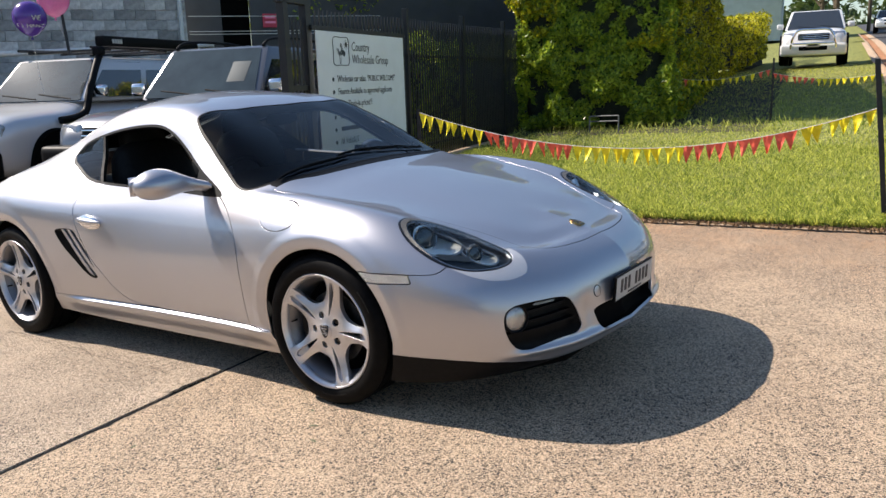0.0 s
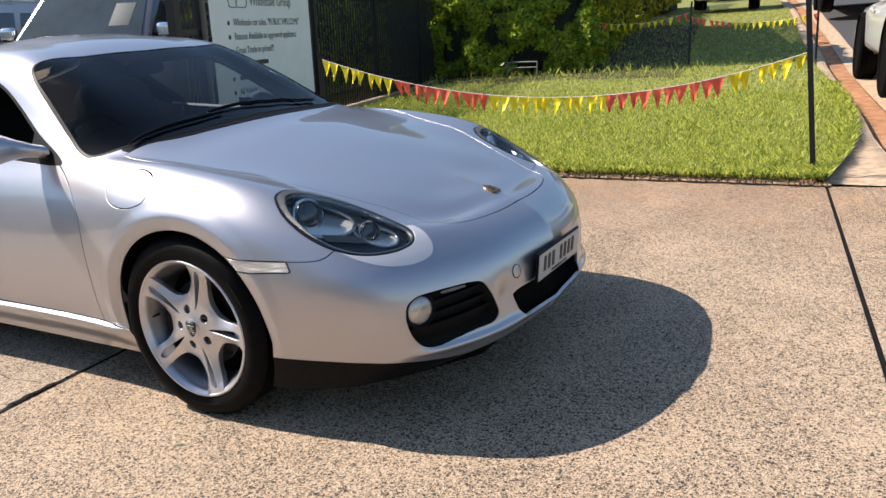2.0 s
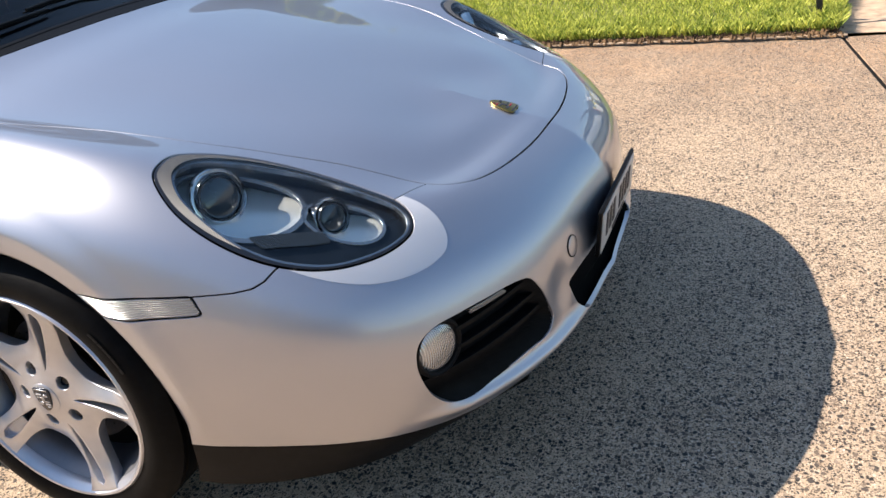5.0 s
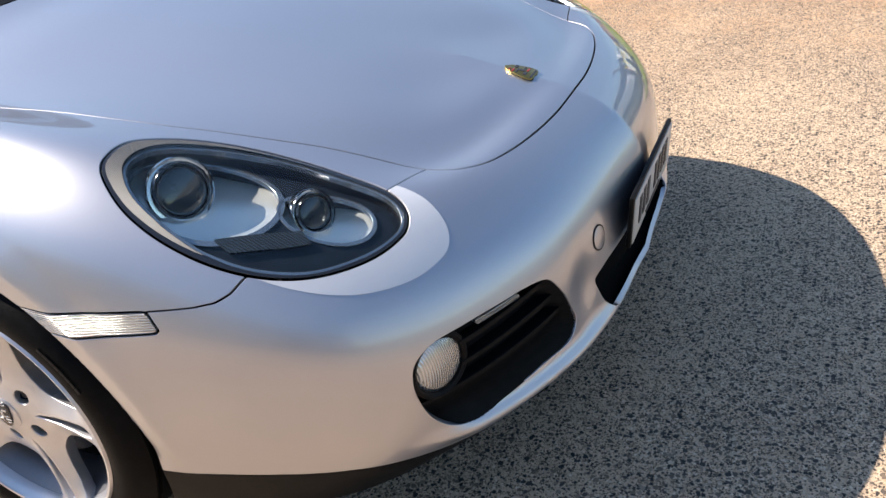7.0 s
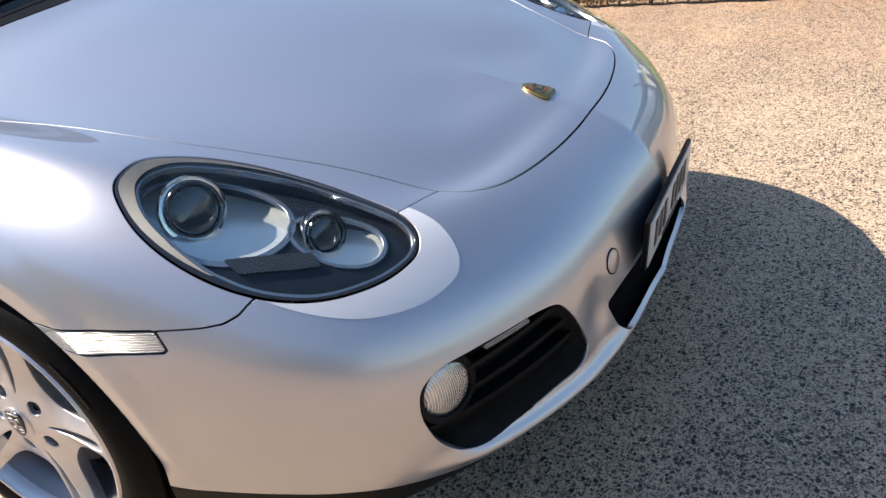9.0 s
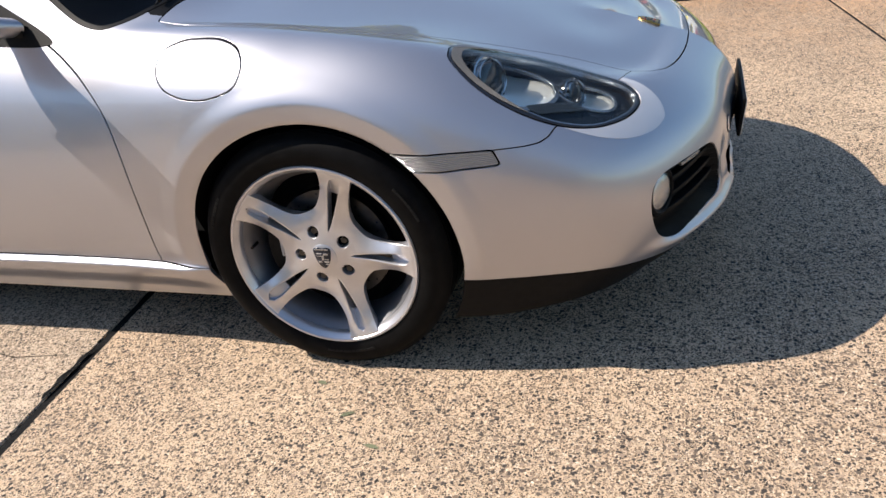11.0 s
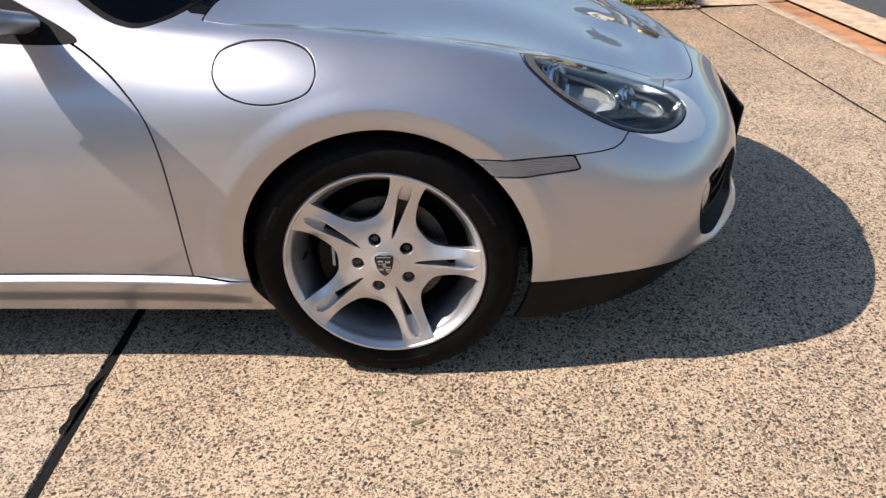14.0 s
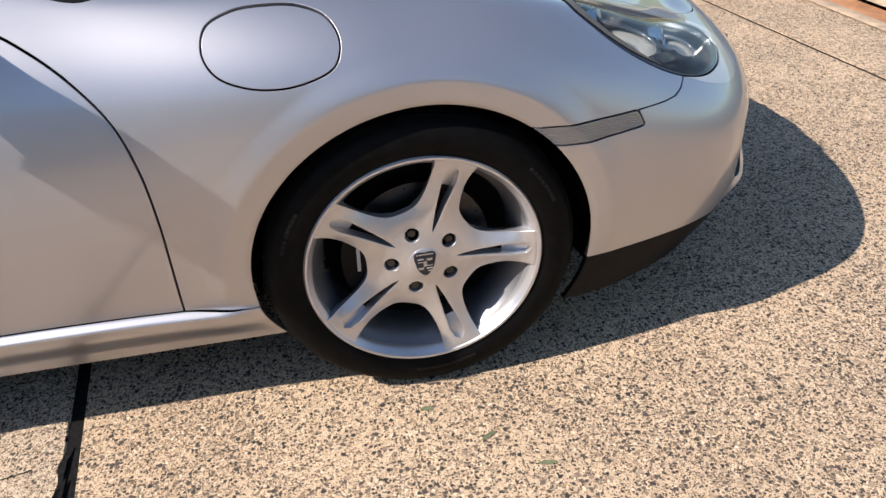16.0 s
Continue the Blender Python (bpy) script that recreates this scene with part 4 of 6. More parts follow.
# ---- wheels ----
def wheel(x, yc, side_sign, wide, spin, name_label):
    """A five twin-spoke alloy wheel with its tyre, standing on the ground, its face turned outwards."""
    w = tagged(new("wheel"), name_label)
    w.parent = car
    r_out = .3195
    hw = wide / 2
    tyre_prof = [(.228, hw - .035), (.236, hw - .012), (.244, hw - .006), (.262, hw + .002), (.280, hw + .003), (.298, hw - .002), (.309, hw - .012), (.315, hw - .024)]
    for g in (.66, .26, -.26, -.66):
        c = g * hw
        tyre_prof += [(.319, c + .010), (.319, c + .005), (.312, c + .004), (.312, c - .004), (.319, c - .005), (.319, c - .010)]
    tyre_prof += [(.315, -hw + .024), (.298, -hw + .002), (.262, -hw), (.228, -hw + .02)]
    bm = lathe(tyre_prof, 120)
    tyre = part("tyre", bm, RUBBER, w, "black tyre")
    for ring_r, n_b, span in ((.287, 8, .42), (.287, 8, 2.55), (.268, 12, 4.6)):
        for k in range(n_b):
            a = span + k * .042
            b = part("raised_bar", rounded_box(.007, .010, .002, .0006), RUBBER_LIGHT, tyre)
            b.matrix_basis = pose(0, 0, 0, 0, 0, math.degrees(a)) @ pose(ring_r, 0, hw + .0025)
    rim_prof = [(.2435, hw - .014), (.244, hw - .006), (.241, hw - .002), (.236, hw - .003), (.233, hw - .008), (.228, hw - .012), (.2245, hw - .020), (.2225, hw - .030)]
    part("barrel", lathe([(.2226, hw - .029), (.214, hw - .042), (.2035, hw - .060), (.198, hw - .085), (.194, -hw + .05), (.215, -hw + .02), (.235, -hw + .015)], 72), RIM_INNER, w, "grey inside of the rim")
    part("rim", lathe(rim_prof, 120), ALLOY, w, "silver alloy rim")
    # spokes: a domed disc cut to the outline of five twin blades
    nr, nt = 116, 800
    rr, tt = np.meshgrid(np.linspace(.0, .2360, nr), np.linspace(0, 2 * math.pi, nt, endpoint=False), indexing="ij")
    d = (tt + math.pi / 5) % (2 * math.pi / 5) - math.pi / 5
    a_, s_ = rr * np.cos(d), np.abs(rr * np.sin(d))
    W = np.interp(a_, [.070, .084, .090, .096, .102, .110, .120, .135, .152, .172, .192, .215, .230], [.095, .0800, .0720, .0640, .0565, .0490, .0432, .0392, .0368, .0358, .0362, .0385, .0420])
    slot = np.interp(a_, [.060, .068, .080, .10, .13, .16, .190, .212, .225], [-.01, .0010, .0040, .0066, .0095, .0125, .0150, .0120, -.004])
    face_h = np.interp(rr, [0, .033, .050, .085, .12, .17, .205, .230], [.0, .0, -.004, -.010, -.010, -.005, .001, .0095])
    across = np.clip((s_ - slot) / (W - slot + 1e-4), 0, 1)
    h = face_h + (.003 - .013 * np.clip(across - .08, 0, 1) ** 1.15) * np.clip((a_ - .060) / .03, 0, 1) * np.clip((.232 - rr) / .05, 0, 1)
    X = np.stack([rr * np.cos(tt), rr * np.sin(tt), h], 2)
    idx = np.arange(nr * nt).reshape(nr, nt)
    a, b, c, e = idx[:-1], np.roll(idx, -1, 1)[:-1], np.roll(idx, -1, 1)[1:], idx[1:]
    F = np.vstack([np.stack([a.ravel(), e.ravel(), c.ravel()], 1), np.stack([a.ravel(), c.ravel(), b.ravel()], 1)])
    du, dv = np.gradient(X, axis=0), np.roll(X, -1, 1) - np.roll(X, 1, 1)
    N = np.cross(du, dv)
    N[0] = (0, 0, 1)
    N /= np.linalg.norm(N, axis=2)[:, :, None] + 1e-12
    disc = (X.reshape(-1, 3), N.reshape(-1, 3), F)
    f = np.minimum(W - s_, s_ - slot)
    f = np.where(a_ < .060, 1, f)
    f = np.minimum(f, .2345 - rr)
    nuts = [(.0665 * math.cos(math.pi / 5 + k * 2 * math.pi / 5), .0665 * math.sin(math.pi / 5 + k * 2 * math.pi / 5)) for k in range(5)]
    for nx, ny in nuts:
        f = np.minimum(f, np.hypot(X[:, :, 0] - nx, X[:, :, 1] - ny) - .0162)
    spokes = cut(disc, f.ravel())[0]
    sp = sheet_part("spokes", (spokes[0] + (0, 0, hw - .016), spokes[1], spokes[2]), ALLOY, w, "five twin alloy spokes", False, .026, .003)
    # floors of the slots between the blades
    for k in range(5):
        fl = part("slot_floor", rounded_box(.060, .036, .006, .002), ALLOY, w, "sloping web between two blades")
        fl.matrix_basis = pose(0, 0, 0, 0, 0, 72 * k) @ pose(.196, 0, hw - .034, 0, -20, 0)
    for nx, ny in nuts:
        hole = part("nut_hole", lathe([(.0172, .0), (.0160, -.026), (.0003, -.026)], 24, pose(nx, ny, hw - .026)), LAMP_DARK, w)
        bm = bmesh.new()
        bmesh.ops.create_cone(bm, cap_ends=True, segments=6, radius1=.0095, radius2=.0085, depth=.018, matrix=pose(nx, ny, hw - .040))
        part("wheel_nut", bm, STEEL, w, "steel wheel nut")
    cap = part("centre_cap", lathe([(.0345, -.012), (.0345, .001), (.0325, .0025), (.0003, .0035)], 40, pose(0, 0, hw - .016)), ALLOY, w, "round centre cap")
    badge(pose(0, 0, hw - .0128, 0, 0, -spin), .044, cap, LAMP_DARK, ALLOY, CHROME_BLUE)
    bm = bmesh.new()
    bmesh.ops.create_cone(bm, cap_ends=True, segments=12, radius1=.0045, radius2=.0035, depth=.03, matrix=pose(-.196, .015, hw - .035))
    part("valve", bm, BLACK_PLASTIC, w, "black tyre valve")
    for ob in (w,):
        ob.matrix_basis = pose(x, yc, .318, 90 if side_sign < 0 else -90, 0, 0) @ pose(0, 0, 0, 0, 0, spin)
    # disc and caliper stand still behind the spokes
    br = tagged(new("brake"), "drilled steel brake disc with black caliper")
    br.parent = car
    dk = part("brake_disc", lathe([(.04, .03), (.082, .03), (.085, .012), (.149, .012), (.149, -.012), (.085, -.012)], 72), STEEL, br, "drilled brake disc")
    for k in range(40):
        q = k * 2 * math.pi / 40
        rad = (.098, .113, .128, .139)[k % 4]
        # flat dark dot, painted for the shade in a drilling
        part("drill_dot", lathe([(.0028, .0126), (.0002, .0126)], 8, pose(rad * math.cos(q), rad * math.sin(q), 0)), LAMP_DARK, dk)
    bm = bmesh.new()
    outer = [(.165 * math.cos(q), .165 * math.sin(q)) for q in np.linspace(-.42, .42, 14)]
    inner = [(.098 * math.cos(q), .098 * math.sin(q)) for q in np.linspace(.40, -.40, 14)]
    ring_ = outer + inner
    lo = [bm.verts.new((px, py, -.03)) for px, py in ring_]
    hi = [bm.verts.new((px, py, .042)) for px, py in ring_]
    bm.faces.new(lo[::-1]), bm.faces.new(hi)
    for k in range(28):
        bm.faces.new((lo[k], lo[(k + 1) % 28], hi[(k + 1) % 28], hi[k]))
    turn = 178 if side_sign < 0 else 2
    cal = part("caliper", bm, BLACK_PLASTIC, br, "black brake caliper", bevel=.006)
    cal.matrix_basis = pose(0, 0, 0, 0, 0, turn)
    mark = part("caliper_bar", rounded_box(.007, .055, .001, .0004), PLATE_WHITE, cal)
    mark.matrix_basis = pose(.130, 0, .0424)
    part("backing", lathe([(.03, -.02), (.20, -.02), (.20, -.06)], 48), BLACK_SOFT, br)
    br.matrix_basis = pose(x, yc + side_sign * (hw - .095), .318, 90 if side_sign < 0 else -90, 0, 0)
    return w


for s in (-1, 1):
    wheel(0, s * .743, s, .225, 0, "front alloy wheel with black tyre")
    wheel(-2.415, s * .764, s, .250, 20, "rear alloy wheel with black tyre")

# dark linings of the wheel arches, underside and cabin shell
for x in (.005, -2.415):
    for s in (-1, 1):
        r = .352 if x > 0 else .365
        bm = bmesh.new()
        n = 40
        ang = np.linspace(-.25, math.pi + .25, n)
        A = [bm.verts.new((x + r * math.cos(q), s * float(np.interp(math.sin(q), [-.1, .35], [.755, .845])), .318 + r * math.sin(q))) for q in ang]
        B = [bm.verts.new((x + r * math.cos(q), s * .50, .318 + r * math.sin(q))) for q in ang]
        for k in range(n - 1):
            bm.faces.new((A[k], A[k + 1], B[k + 1], B[k]))
        bm.faces.new(B)
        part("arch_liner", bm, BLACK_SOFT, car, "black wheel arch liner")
bm = bmesh.new()
under = [(.86, .40), (.72, .62), (.40, .78), (.36, .50), (-.36, .50), (-.38, .735), (-2.02, .735), (-2.05, .52), (-2.78, .52), (-2.80, .80), (-3.05, .70), (-3.25, .3)]
pts = under + [(x, -y) for x, y in under[::-1]]
lo = [bm.verts.new((x, y, .175)) for x, y in pts]
hi = [bm.verts.new((x, y, .235)) for x, y in pts]
bm.faces.new(lo), bm.faces.new(hi[::-1])
for k in range(len(pts)):
    bm.faces.new((lo[k], lo[(k + 1) % len(pts)], hi[(k + 1) % len(pts)], hi[k]))
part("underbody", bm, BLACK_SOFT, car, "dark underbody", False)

# cabin
def blob(name, centre, size, mat, parent, power=3.0, label="", turn=0.0, seg=28):
    """A soft box: a sphere squared off."""
    bm = bmesh.new()
    bmesh.ops.create_uvsphere(bm, u_segments=seg, v_segments=seg // 2, radius=1)
    for v in bm.verts:
        c = v.co
        k = (abs(c.x)**power + abs(c.y)**power + abs(c.z)**power)**(-1 / power)
        v.co = Vector((c.x * k * size[0], c.y * k * size[1], c.z * k * size[2]))
    bmesh.ops.transform(bm, matrix=pose(*centre, 0, turn, 0), verts=bm.verts)
    return part(name, bm, mat, parent, label)


blob("dashboard", (-.78, 0, .78), (.26, .68, .13), TRIM_DARK, car, 4, "black dashboard")
for s in (-1, 1):
    seat = blob("seat", (-1.42, s * .36, .40), (.27, .25, .10), TRIM_DARK, car, 4, "black leather sports seat")
    blob("backrest", (-1.68, s * .36, .72), (.09, .24, .36), TRIM_DARK, seat, 4, turn=-14)
    blob("headrest", (-1.78, s * .36, 1.06), (.065, .135, .12), TRIM_DARK, seat, 3, turn=-10)
blob("engine_cover", (-2.15, 0, .70), (.32, .62, .16), TRIM_DARK, car, 5)
blob("rear_shelf", (-2.6, 0, .66), (.30, .5, .14), TRIM_DARK, car, 5)
for s in (-1, 1):
    blob("door_lining", (-1.15, s * .705, .60), (.56, .03, .18), TRIM_DARK, car, 6, "black door lining")
# pale cap along the far door's sill, seen through the windscreen
cap_ = part("sill_cap", tube([(-.90, .722, .852), (-1.2, .728, .864), (-1.5, .732, .879), (-1.70, .730, .890)], .016, 10, (1.0, .7)), SILVER, car, "pale sill cap of the far door")
col = part("steering_wheel", lathe([(.185 + .014 * math.cos(q), .014 * math.sin(q)) for q in np.linspace(0, 2 * math.pi, 13)], 48), TRIM_DARK, car, "black steering wheel")
col.matrix_basis = pose(-1.02, -.36, .80, 0, -66, 0)
blob("wheel_boss", (0, 0, -.01), (.07, .07, .03), TRIM_DARK, col)
for k in (0, 120, 240):
    sp = part("wheel_spoke", rounded_box(.13, .03, .012, .004), ALLOY, col)
    sp.matrix_basis = pose(0, 0, 0, 0, 0, k + 90) @ pose(.12, 0, 0)
mir = blob("inner_mirror", (-1.02, 0, 1.135), (.02, .11, .032), TRIM_DARK, car)

# door mirrors: a swept pod that tapers into its arm
POD = [(1.045, -.800, .916, .004, .004), (1.041, -.800, .916, .026, .019), (1.030, -.800, .916, .048, .035), (1.008, -.800, .917, .071, .052), (.975, -.800, .918, .088, .064), (.935, -.800, .919, .096, .069), (.895, -.797, .919, .092, .066),
       (.86, -.790, .916, .080, .057), (.825, -.780, .910, .064, .045), (.79, -.766, .902, .053, .034), (.76, -.752, .893, .048, .028), (.725, -.735, .882, .050, .026)]
for s in (-1, 1):
    bm = bmesh.new()
    rings = []
    for y, xc, zc, rx, rz in spline(POD, 40):
        ring = []
        for k in range(32):
            q = 2 * math.pi * k / 32
            fx = 1.0 if math.cos(q) > 0 else .60
            ring.append(bm.verts.new((xc - .065 + rx * fx * math.cos(q), s * y, zc + rz * math.sin(q))))
        rings.append(ring)
    for A, B in zip(rings, rings[1:]):
        for k in range(32):
            bm.faces.new((A[k], A[(k + 1) % 32], B[(k + 1) % 32], B[k]))
    bm.faces.new(rings[0]), bm.faces.new(rings[-1])
    bmesh.ops.recalc_face_normals(bm, faces=bm.faces)
    pod = part("door_mirror", bm, SILVER, car, "silver teardrop door mirror on a swept arm")
    foot = part("mirror_foot", rounded_box(.10, .016, .040, .007), BLACK_PLASTIC, pod)
    foot.matrix_basis = pose(-.805, s * .724, .876, 0, 4, 0)
    g = part("mirror_glass", rounded_box(.004, .15, .085, .02), CHROME, pod, "mirror glass")
    g.matrix_basis = pose(-.924, s * .955, .917)
    if s > 0:                                               # this one is folded back along the glass
        pod.matrix_basis = pose(-.745, .735, .0, 0, 0, 78) @ pose(.745, -.735, -.03)

# wipers
for y0, y1, x1 in ((.42, -.20, -.36), (-.16, -.62, -.42)):
    pts = []
    for k in np.linspace(0, 1, 14):
        yy = y0 + (y1 - y0) * k
        pp, nn = on_skin(-.415 - .03 * k + .04 * abs(yy), -abs(yy) if yy else 0)
        pts.append((pp.x, yy, pp.z + .012 + .004 * math.sin(k * 3.1)))
    wp = part("wiper", tube(pts, .0042, 8), BLACK_PLASTIC, car, "black windscreen wiper")
    part("wiper_blade", tube([(a - .012, b, c - .008) for a, b, c in pts], .0035, 6), RUBBER, wp)

# ---- ground ----
def rise(y):
    """How far the land climbs above the driveway's plane, away down the street."""
    return float(np.interp(y, [-60, 12.5, 16, 22, 40, 60, 120], [0, 0, .2, .67, 1.5, 2.2, 4.3]))


def land(x, y):
    return 0.031 * x + 0.026 * y + rise(y)


def sheet(name, xs, ys, mat, lift=0.0, edge=None, label=""):
    """A sheet that lies on the land; edge(x, y) gives its corners' true places from grid places."""
    bm = bmesh.new()
    g = [[bm.verts.new((*(edge(x, y) if edge else (x, y)), 0)) for y in ys] for x in xs]
    for r in g:
        for v in r:
            v.co.z = land(v.co.x, v.co.y) + lift
    for i in range(len(xs) - 1):
        for j in range(len(ys) - 1):
            bm.faces.new((g[i][j], g[i + 1][j], g[i + 1][j + 1], g[i][j + 1]))
    return tagged(part(name, bm, mat, None, label), kind="structure")


def slab(name, corners, mat, parent=None, lift=0.0, thick=0.12, chamfer=0.006):
    """A cast slab with eased edges, its top on the land."""
    bm = bmesh.new()
    c = np.array(corners, float)
    mid = c.mean(0)
    rows = []
    for inset, dz in ((0, -thick), (0, -chamfer), (chamfer, 0)):
        q = c + (mid - c) / np.linalg.norm(mid - c, axis=1)[:, None] * inset
        rows.append([bm.verts.new((x, y, land(x, y) + lift + dz)) for x, y in q])
    n = len(c)
    for A, B in zip(rows, rows[1:]):
        for k in range(n):
            bm.faces.new((A[k], A[(k + 1) % n], B[(k + 1) % n], B[k]))
    bm.faces.new(rows[-1])
    bmesh.ops.recalc_face_normals(bm, faces=bm.faces)
    return part(name, bm, mat, parent, smooth=False)


KERB = lambda y: float(np.interp(y, [-60, -9, 1, 2.1, 3.5, 5, 6.5, 9.6, 13.4, 17, 20, 40, 60, 260], [8.4, 3.4, 2.43, 2.30, 2.05, 1.80, 1.62, 1.17, .65, .07, -.5, -3.9, -7.3, -41]))
FENCE0, FDIR = Vector((-4.40, 3.65, 0)), Vector((-.249, .968, 0))
LAWN_R = lambda y: float(np.interp(y, [3.1, 3.4, 4.2, 5.2, 7.1, 10.3, 13.1, 18.6, 40], [1.56, 1.60, 1.65, 1.64, 1.47, .97, .48, -.45, -4.1]))
LAWN_L = lambda y: min(-4.30, -4.40 - .257 * (y - 3.65)) + .05
LAWN_Y0 = lambda x: 3.20 + .012 * math.sin(3 * x)
ground = sheet("ground", np.linspace(-300, 300, 61), np.concatenate([np.linspace(-120, 10, 14), np.linspace(12.5, 60, 20), np.linspace(80, 500, 12)]), SOIL, -0.16)
ground["label"] = "earth under and beyond the paving"
drive = tagged(new("driveway"), "exposed aggregate concrete driveway slabs with tar joints", kind="structure")
J1 = lambda y: -.765 - .075 * (y + .9)          # wide tar joint
J2 = lambda y: 2.072 - .152 * max(y, -3.0) - .08 * min(y + 3.0, 0.0)                   # narrow joint
slab("concrete_slab", [(-13, -9), (J1(-9) - .014, -9), (J1(3.12) - .014, 3.12), (-13, 3.12)], CONCRETE_GREY, drive)
slab("concrete_slab", [(J1(-9) + .014, -9), (J2(-9) - .010, -9), (J2(-3) - .010, -3), (J2(3.14) - .010, 3.14), (J1(3.12) + .014, 3.12)], CONCRETE, drive)
slab("concrete_slab", [(J2(1.53) + .010, 1.53), (KERB(1.53), 1.53), (KERB(3.2), 3.2), (J2(3.14) + .010, 3.14)], CONCRETE, drive)
slab("concrete_slab", [(J2(-9) + .010, -9), (KERB(-9), -9), (KERB(1.52), 1.522), (J2(1.52) + .010, 1.522), (J2(-3) + .010, -3)], CONCRETE, drive)
joint = sheet("tar_joint", np.linspace(0, 1, 12), np.linspace(-8.9, 3.13, 10), TAR, -0.005, lambda a, y: (-12.9 + (KERB(y) + 12.85) * a, y))
joint["label"] = "black tar in the slab joints"
# small spill of tar beside the wide joint
for yy, w, s in ((-1.02, .022, -1), (-.93, .016, -1), (-1.45, .016, 1), (-.35, .012, -1)):
    bm = bmesh.new()
    pts = [bm.verts.new((J1(yy) + s * (.010 + w * (.8 + .3 * math.sin(5 * q)) * abs(math.cos(q))) * 1.0, yy + .075 * math.sin(q), 0)) for q in np.linspace(-math.pi / 2, math.pi / 2, 14)]
    for v in pts:
        v.co.z = land(v.co.x, v.co.y) + .0025
    bm.faces.new(pts)
    part("tar_spill", bm, TAR, joint)
sheet("footpath_edge", np.linspace(0, 1, 3), np.linspace(3.215, 40, 60), KERB_CONCRETE, 0.0,
      lambda a, y: ((LAWN_R(y) - .06) * (1 - a) + KERB(y) * a, y), "concrete strip between lawn and kerb")
sheet("gutter", np.linspace(0, 1, 4), np.linspace(-9, 60, 70), GUTTER_DIRT, -0.07, lambda a, y: (KERB(y) + .30 * a, y), "red dirt in the concrete gutter")
sheet("gutter_apron", np.linspace(0, 1, 3), np.linspace(-9, 60, 70), KERB_CONCRETE, -0.05, lambda a, y: (KERB(y) + .29 + .33 * a, y), "concrete gutter apron")
sheet("road", np.linspace(0, 1, 5), np.concatenate([np.linspace(-60, 60, 80), np.linspace(70, 260, 20)]), ASPHALT, -0.045, lambda a, y: (KERB(y) + .60 + 8.5 * a, y), "grey asphalt street")
sheet("far_footpath", np.linspace(0, 1, 3), np.linspace(-60, 160, 80), KERB_CONCRETE, 0.03, lambda a, y: (KERB(y) + 9.1 + 2.0 * a, y), "concrete footpath across the street")
# kerb face, a real step along the strip and the driveway's mouth
bm = bmesh.new()
last = None
for y in np.linspace(-9, 60, 90):
    row = [bm.verts.new((KERB(y) + dx, y, land(KERB(y), y) + dz)) for dx, dz in ((-.10, .003), (-.012, .003), (.0, -.006), (.004, -.10))]
    if last:
        for k in range(3):
            bm.faces.new((last[k], last[k + 1], row[k + 1], row[k]))
    last = row
bmesh.ops.recalc_face_normals(bm, faces=bm.faces)
tagged(part("kerb", bm, KERB_CONCRETE, None, "worn concrete kerb edge"), kind="structure")
# hairline crack and fallen leaf scraps on the slabs
rng = np.random.default_rng(4)
pts = [(-2.6 + .16 * k, -.92 + .02 * math.sin(k * 1.7) + .012 * rng.normal(), 0) for k in range(12)]
bm = bmesh.new()
for (x0, y0, _), (x1, y1, _) in zip(pts, pts[1:]):
    q = [bm.verts.new((x, y + d, land(x, y) + .0012)) for x, y, d in ((x0, y0, -.0016), (x1, y1, -.0016), (x1, y1, .0016), (x0, y0, .0016))]
    bm.faces.new(q)
tagged(part("hairline_crack", bm, TAR, drive))
LEAF_DRY = plain("dry_leaf", (0.12, 0.13, 0.07), 0.7, vary=0.3)
for k in range(16):
    x, y = rng.uniform(-.9, 1.6), rng.uniform(-2.0, -.9)
    bm = bmesh.new()
    L, w, a = rng.uniform(.010, .022), rng.uniform(.004, .008), rng.uniform(0, 6.3)
    o = [(-L, 0, .001), (-.3 * L, w, .004), (.5 * L, .8 * w, .005), (L, 0, .002), (.5 * L, -.8 * w, .003), (-.3 * L, -w, .002)]
    bm.faces.new([bm.verts.new((x + p * math.cos(a) - q * math.sin(a), y + p * math.sin(a) + q * math.cos(a), land(x, y) + r)) for p, q, r in o])
    tagged(part("fallen_leaf", bm, LEAF_DRY), "dry grey-green leaf scrap lying on the concrete", "leaf", "leaf scraps on the driveway")

# ---- lawn ----
def lawn_place(a, y):
    return (LAWN_L(y) * (1 - a) + LAWN_R(y) * a, y)


lawn = sheet("lawn", np.linspace(0, 1, 40), np.concatenate([np.linspace(3.22, 12, 60), np.linspace(12.2, 24, 30)]), SOIL, 0.03, lawn_place, "mown green lawn")
# bare soil before the hedge, with the hedge's shade painted into it
sheet("bare_bed", np.linspace(0, .70, 30), np.linspace(10.9, 20.5, 40), SHADED_BED_SOIL, 0.036, lambda a, y: (LAWN_L(y) * (1 - a) + LAWN_R(y) * a, y + .25 * noise.noise((a * 9, y, 0))), "bare soil with thin grass before the hedge, the hedge's shade put into its colour")
bm = bmesh.new()
last = None
for x in np.linspace(-4.3, 1.58, 140):
    y = 3.17 + .018 * noise.noise((x * 9, 0, 0))
    row = [bm.verts.new((x, y + dy, land(x, y) + dz + .010 * noise.noise((x * 14, dy * 30, 3)))) for dy, dz in ((-.025, -.02), (-.01, .012), (.03, .030), (.09, .036))]
    if last:
        for k in range(3):
            bm.faces.new((last[k], row[k], row[k + 1], last[k + 1]))
    last = row
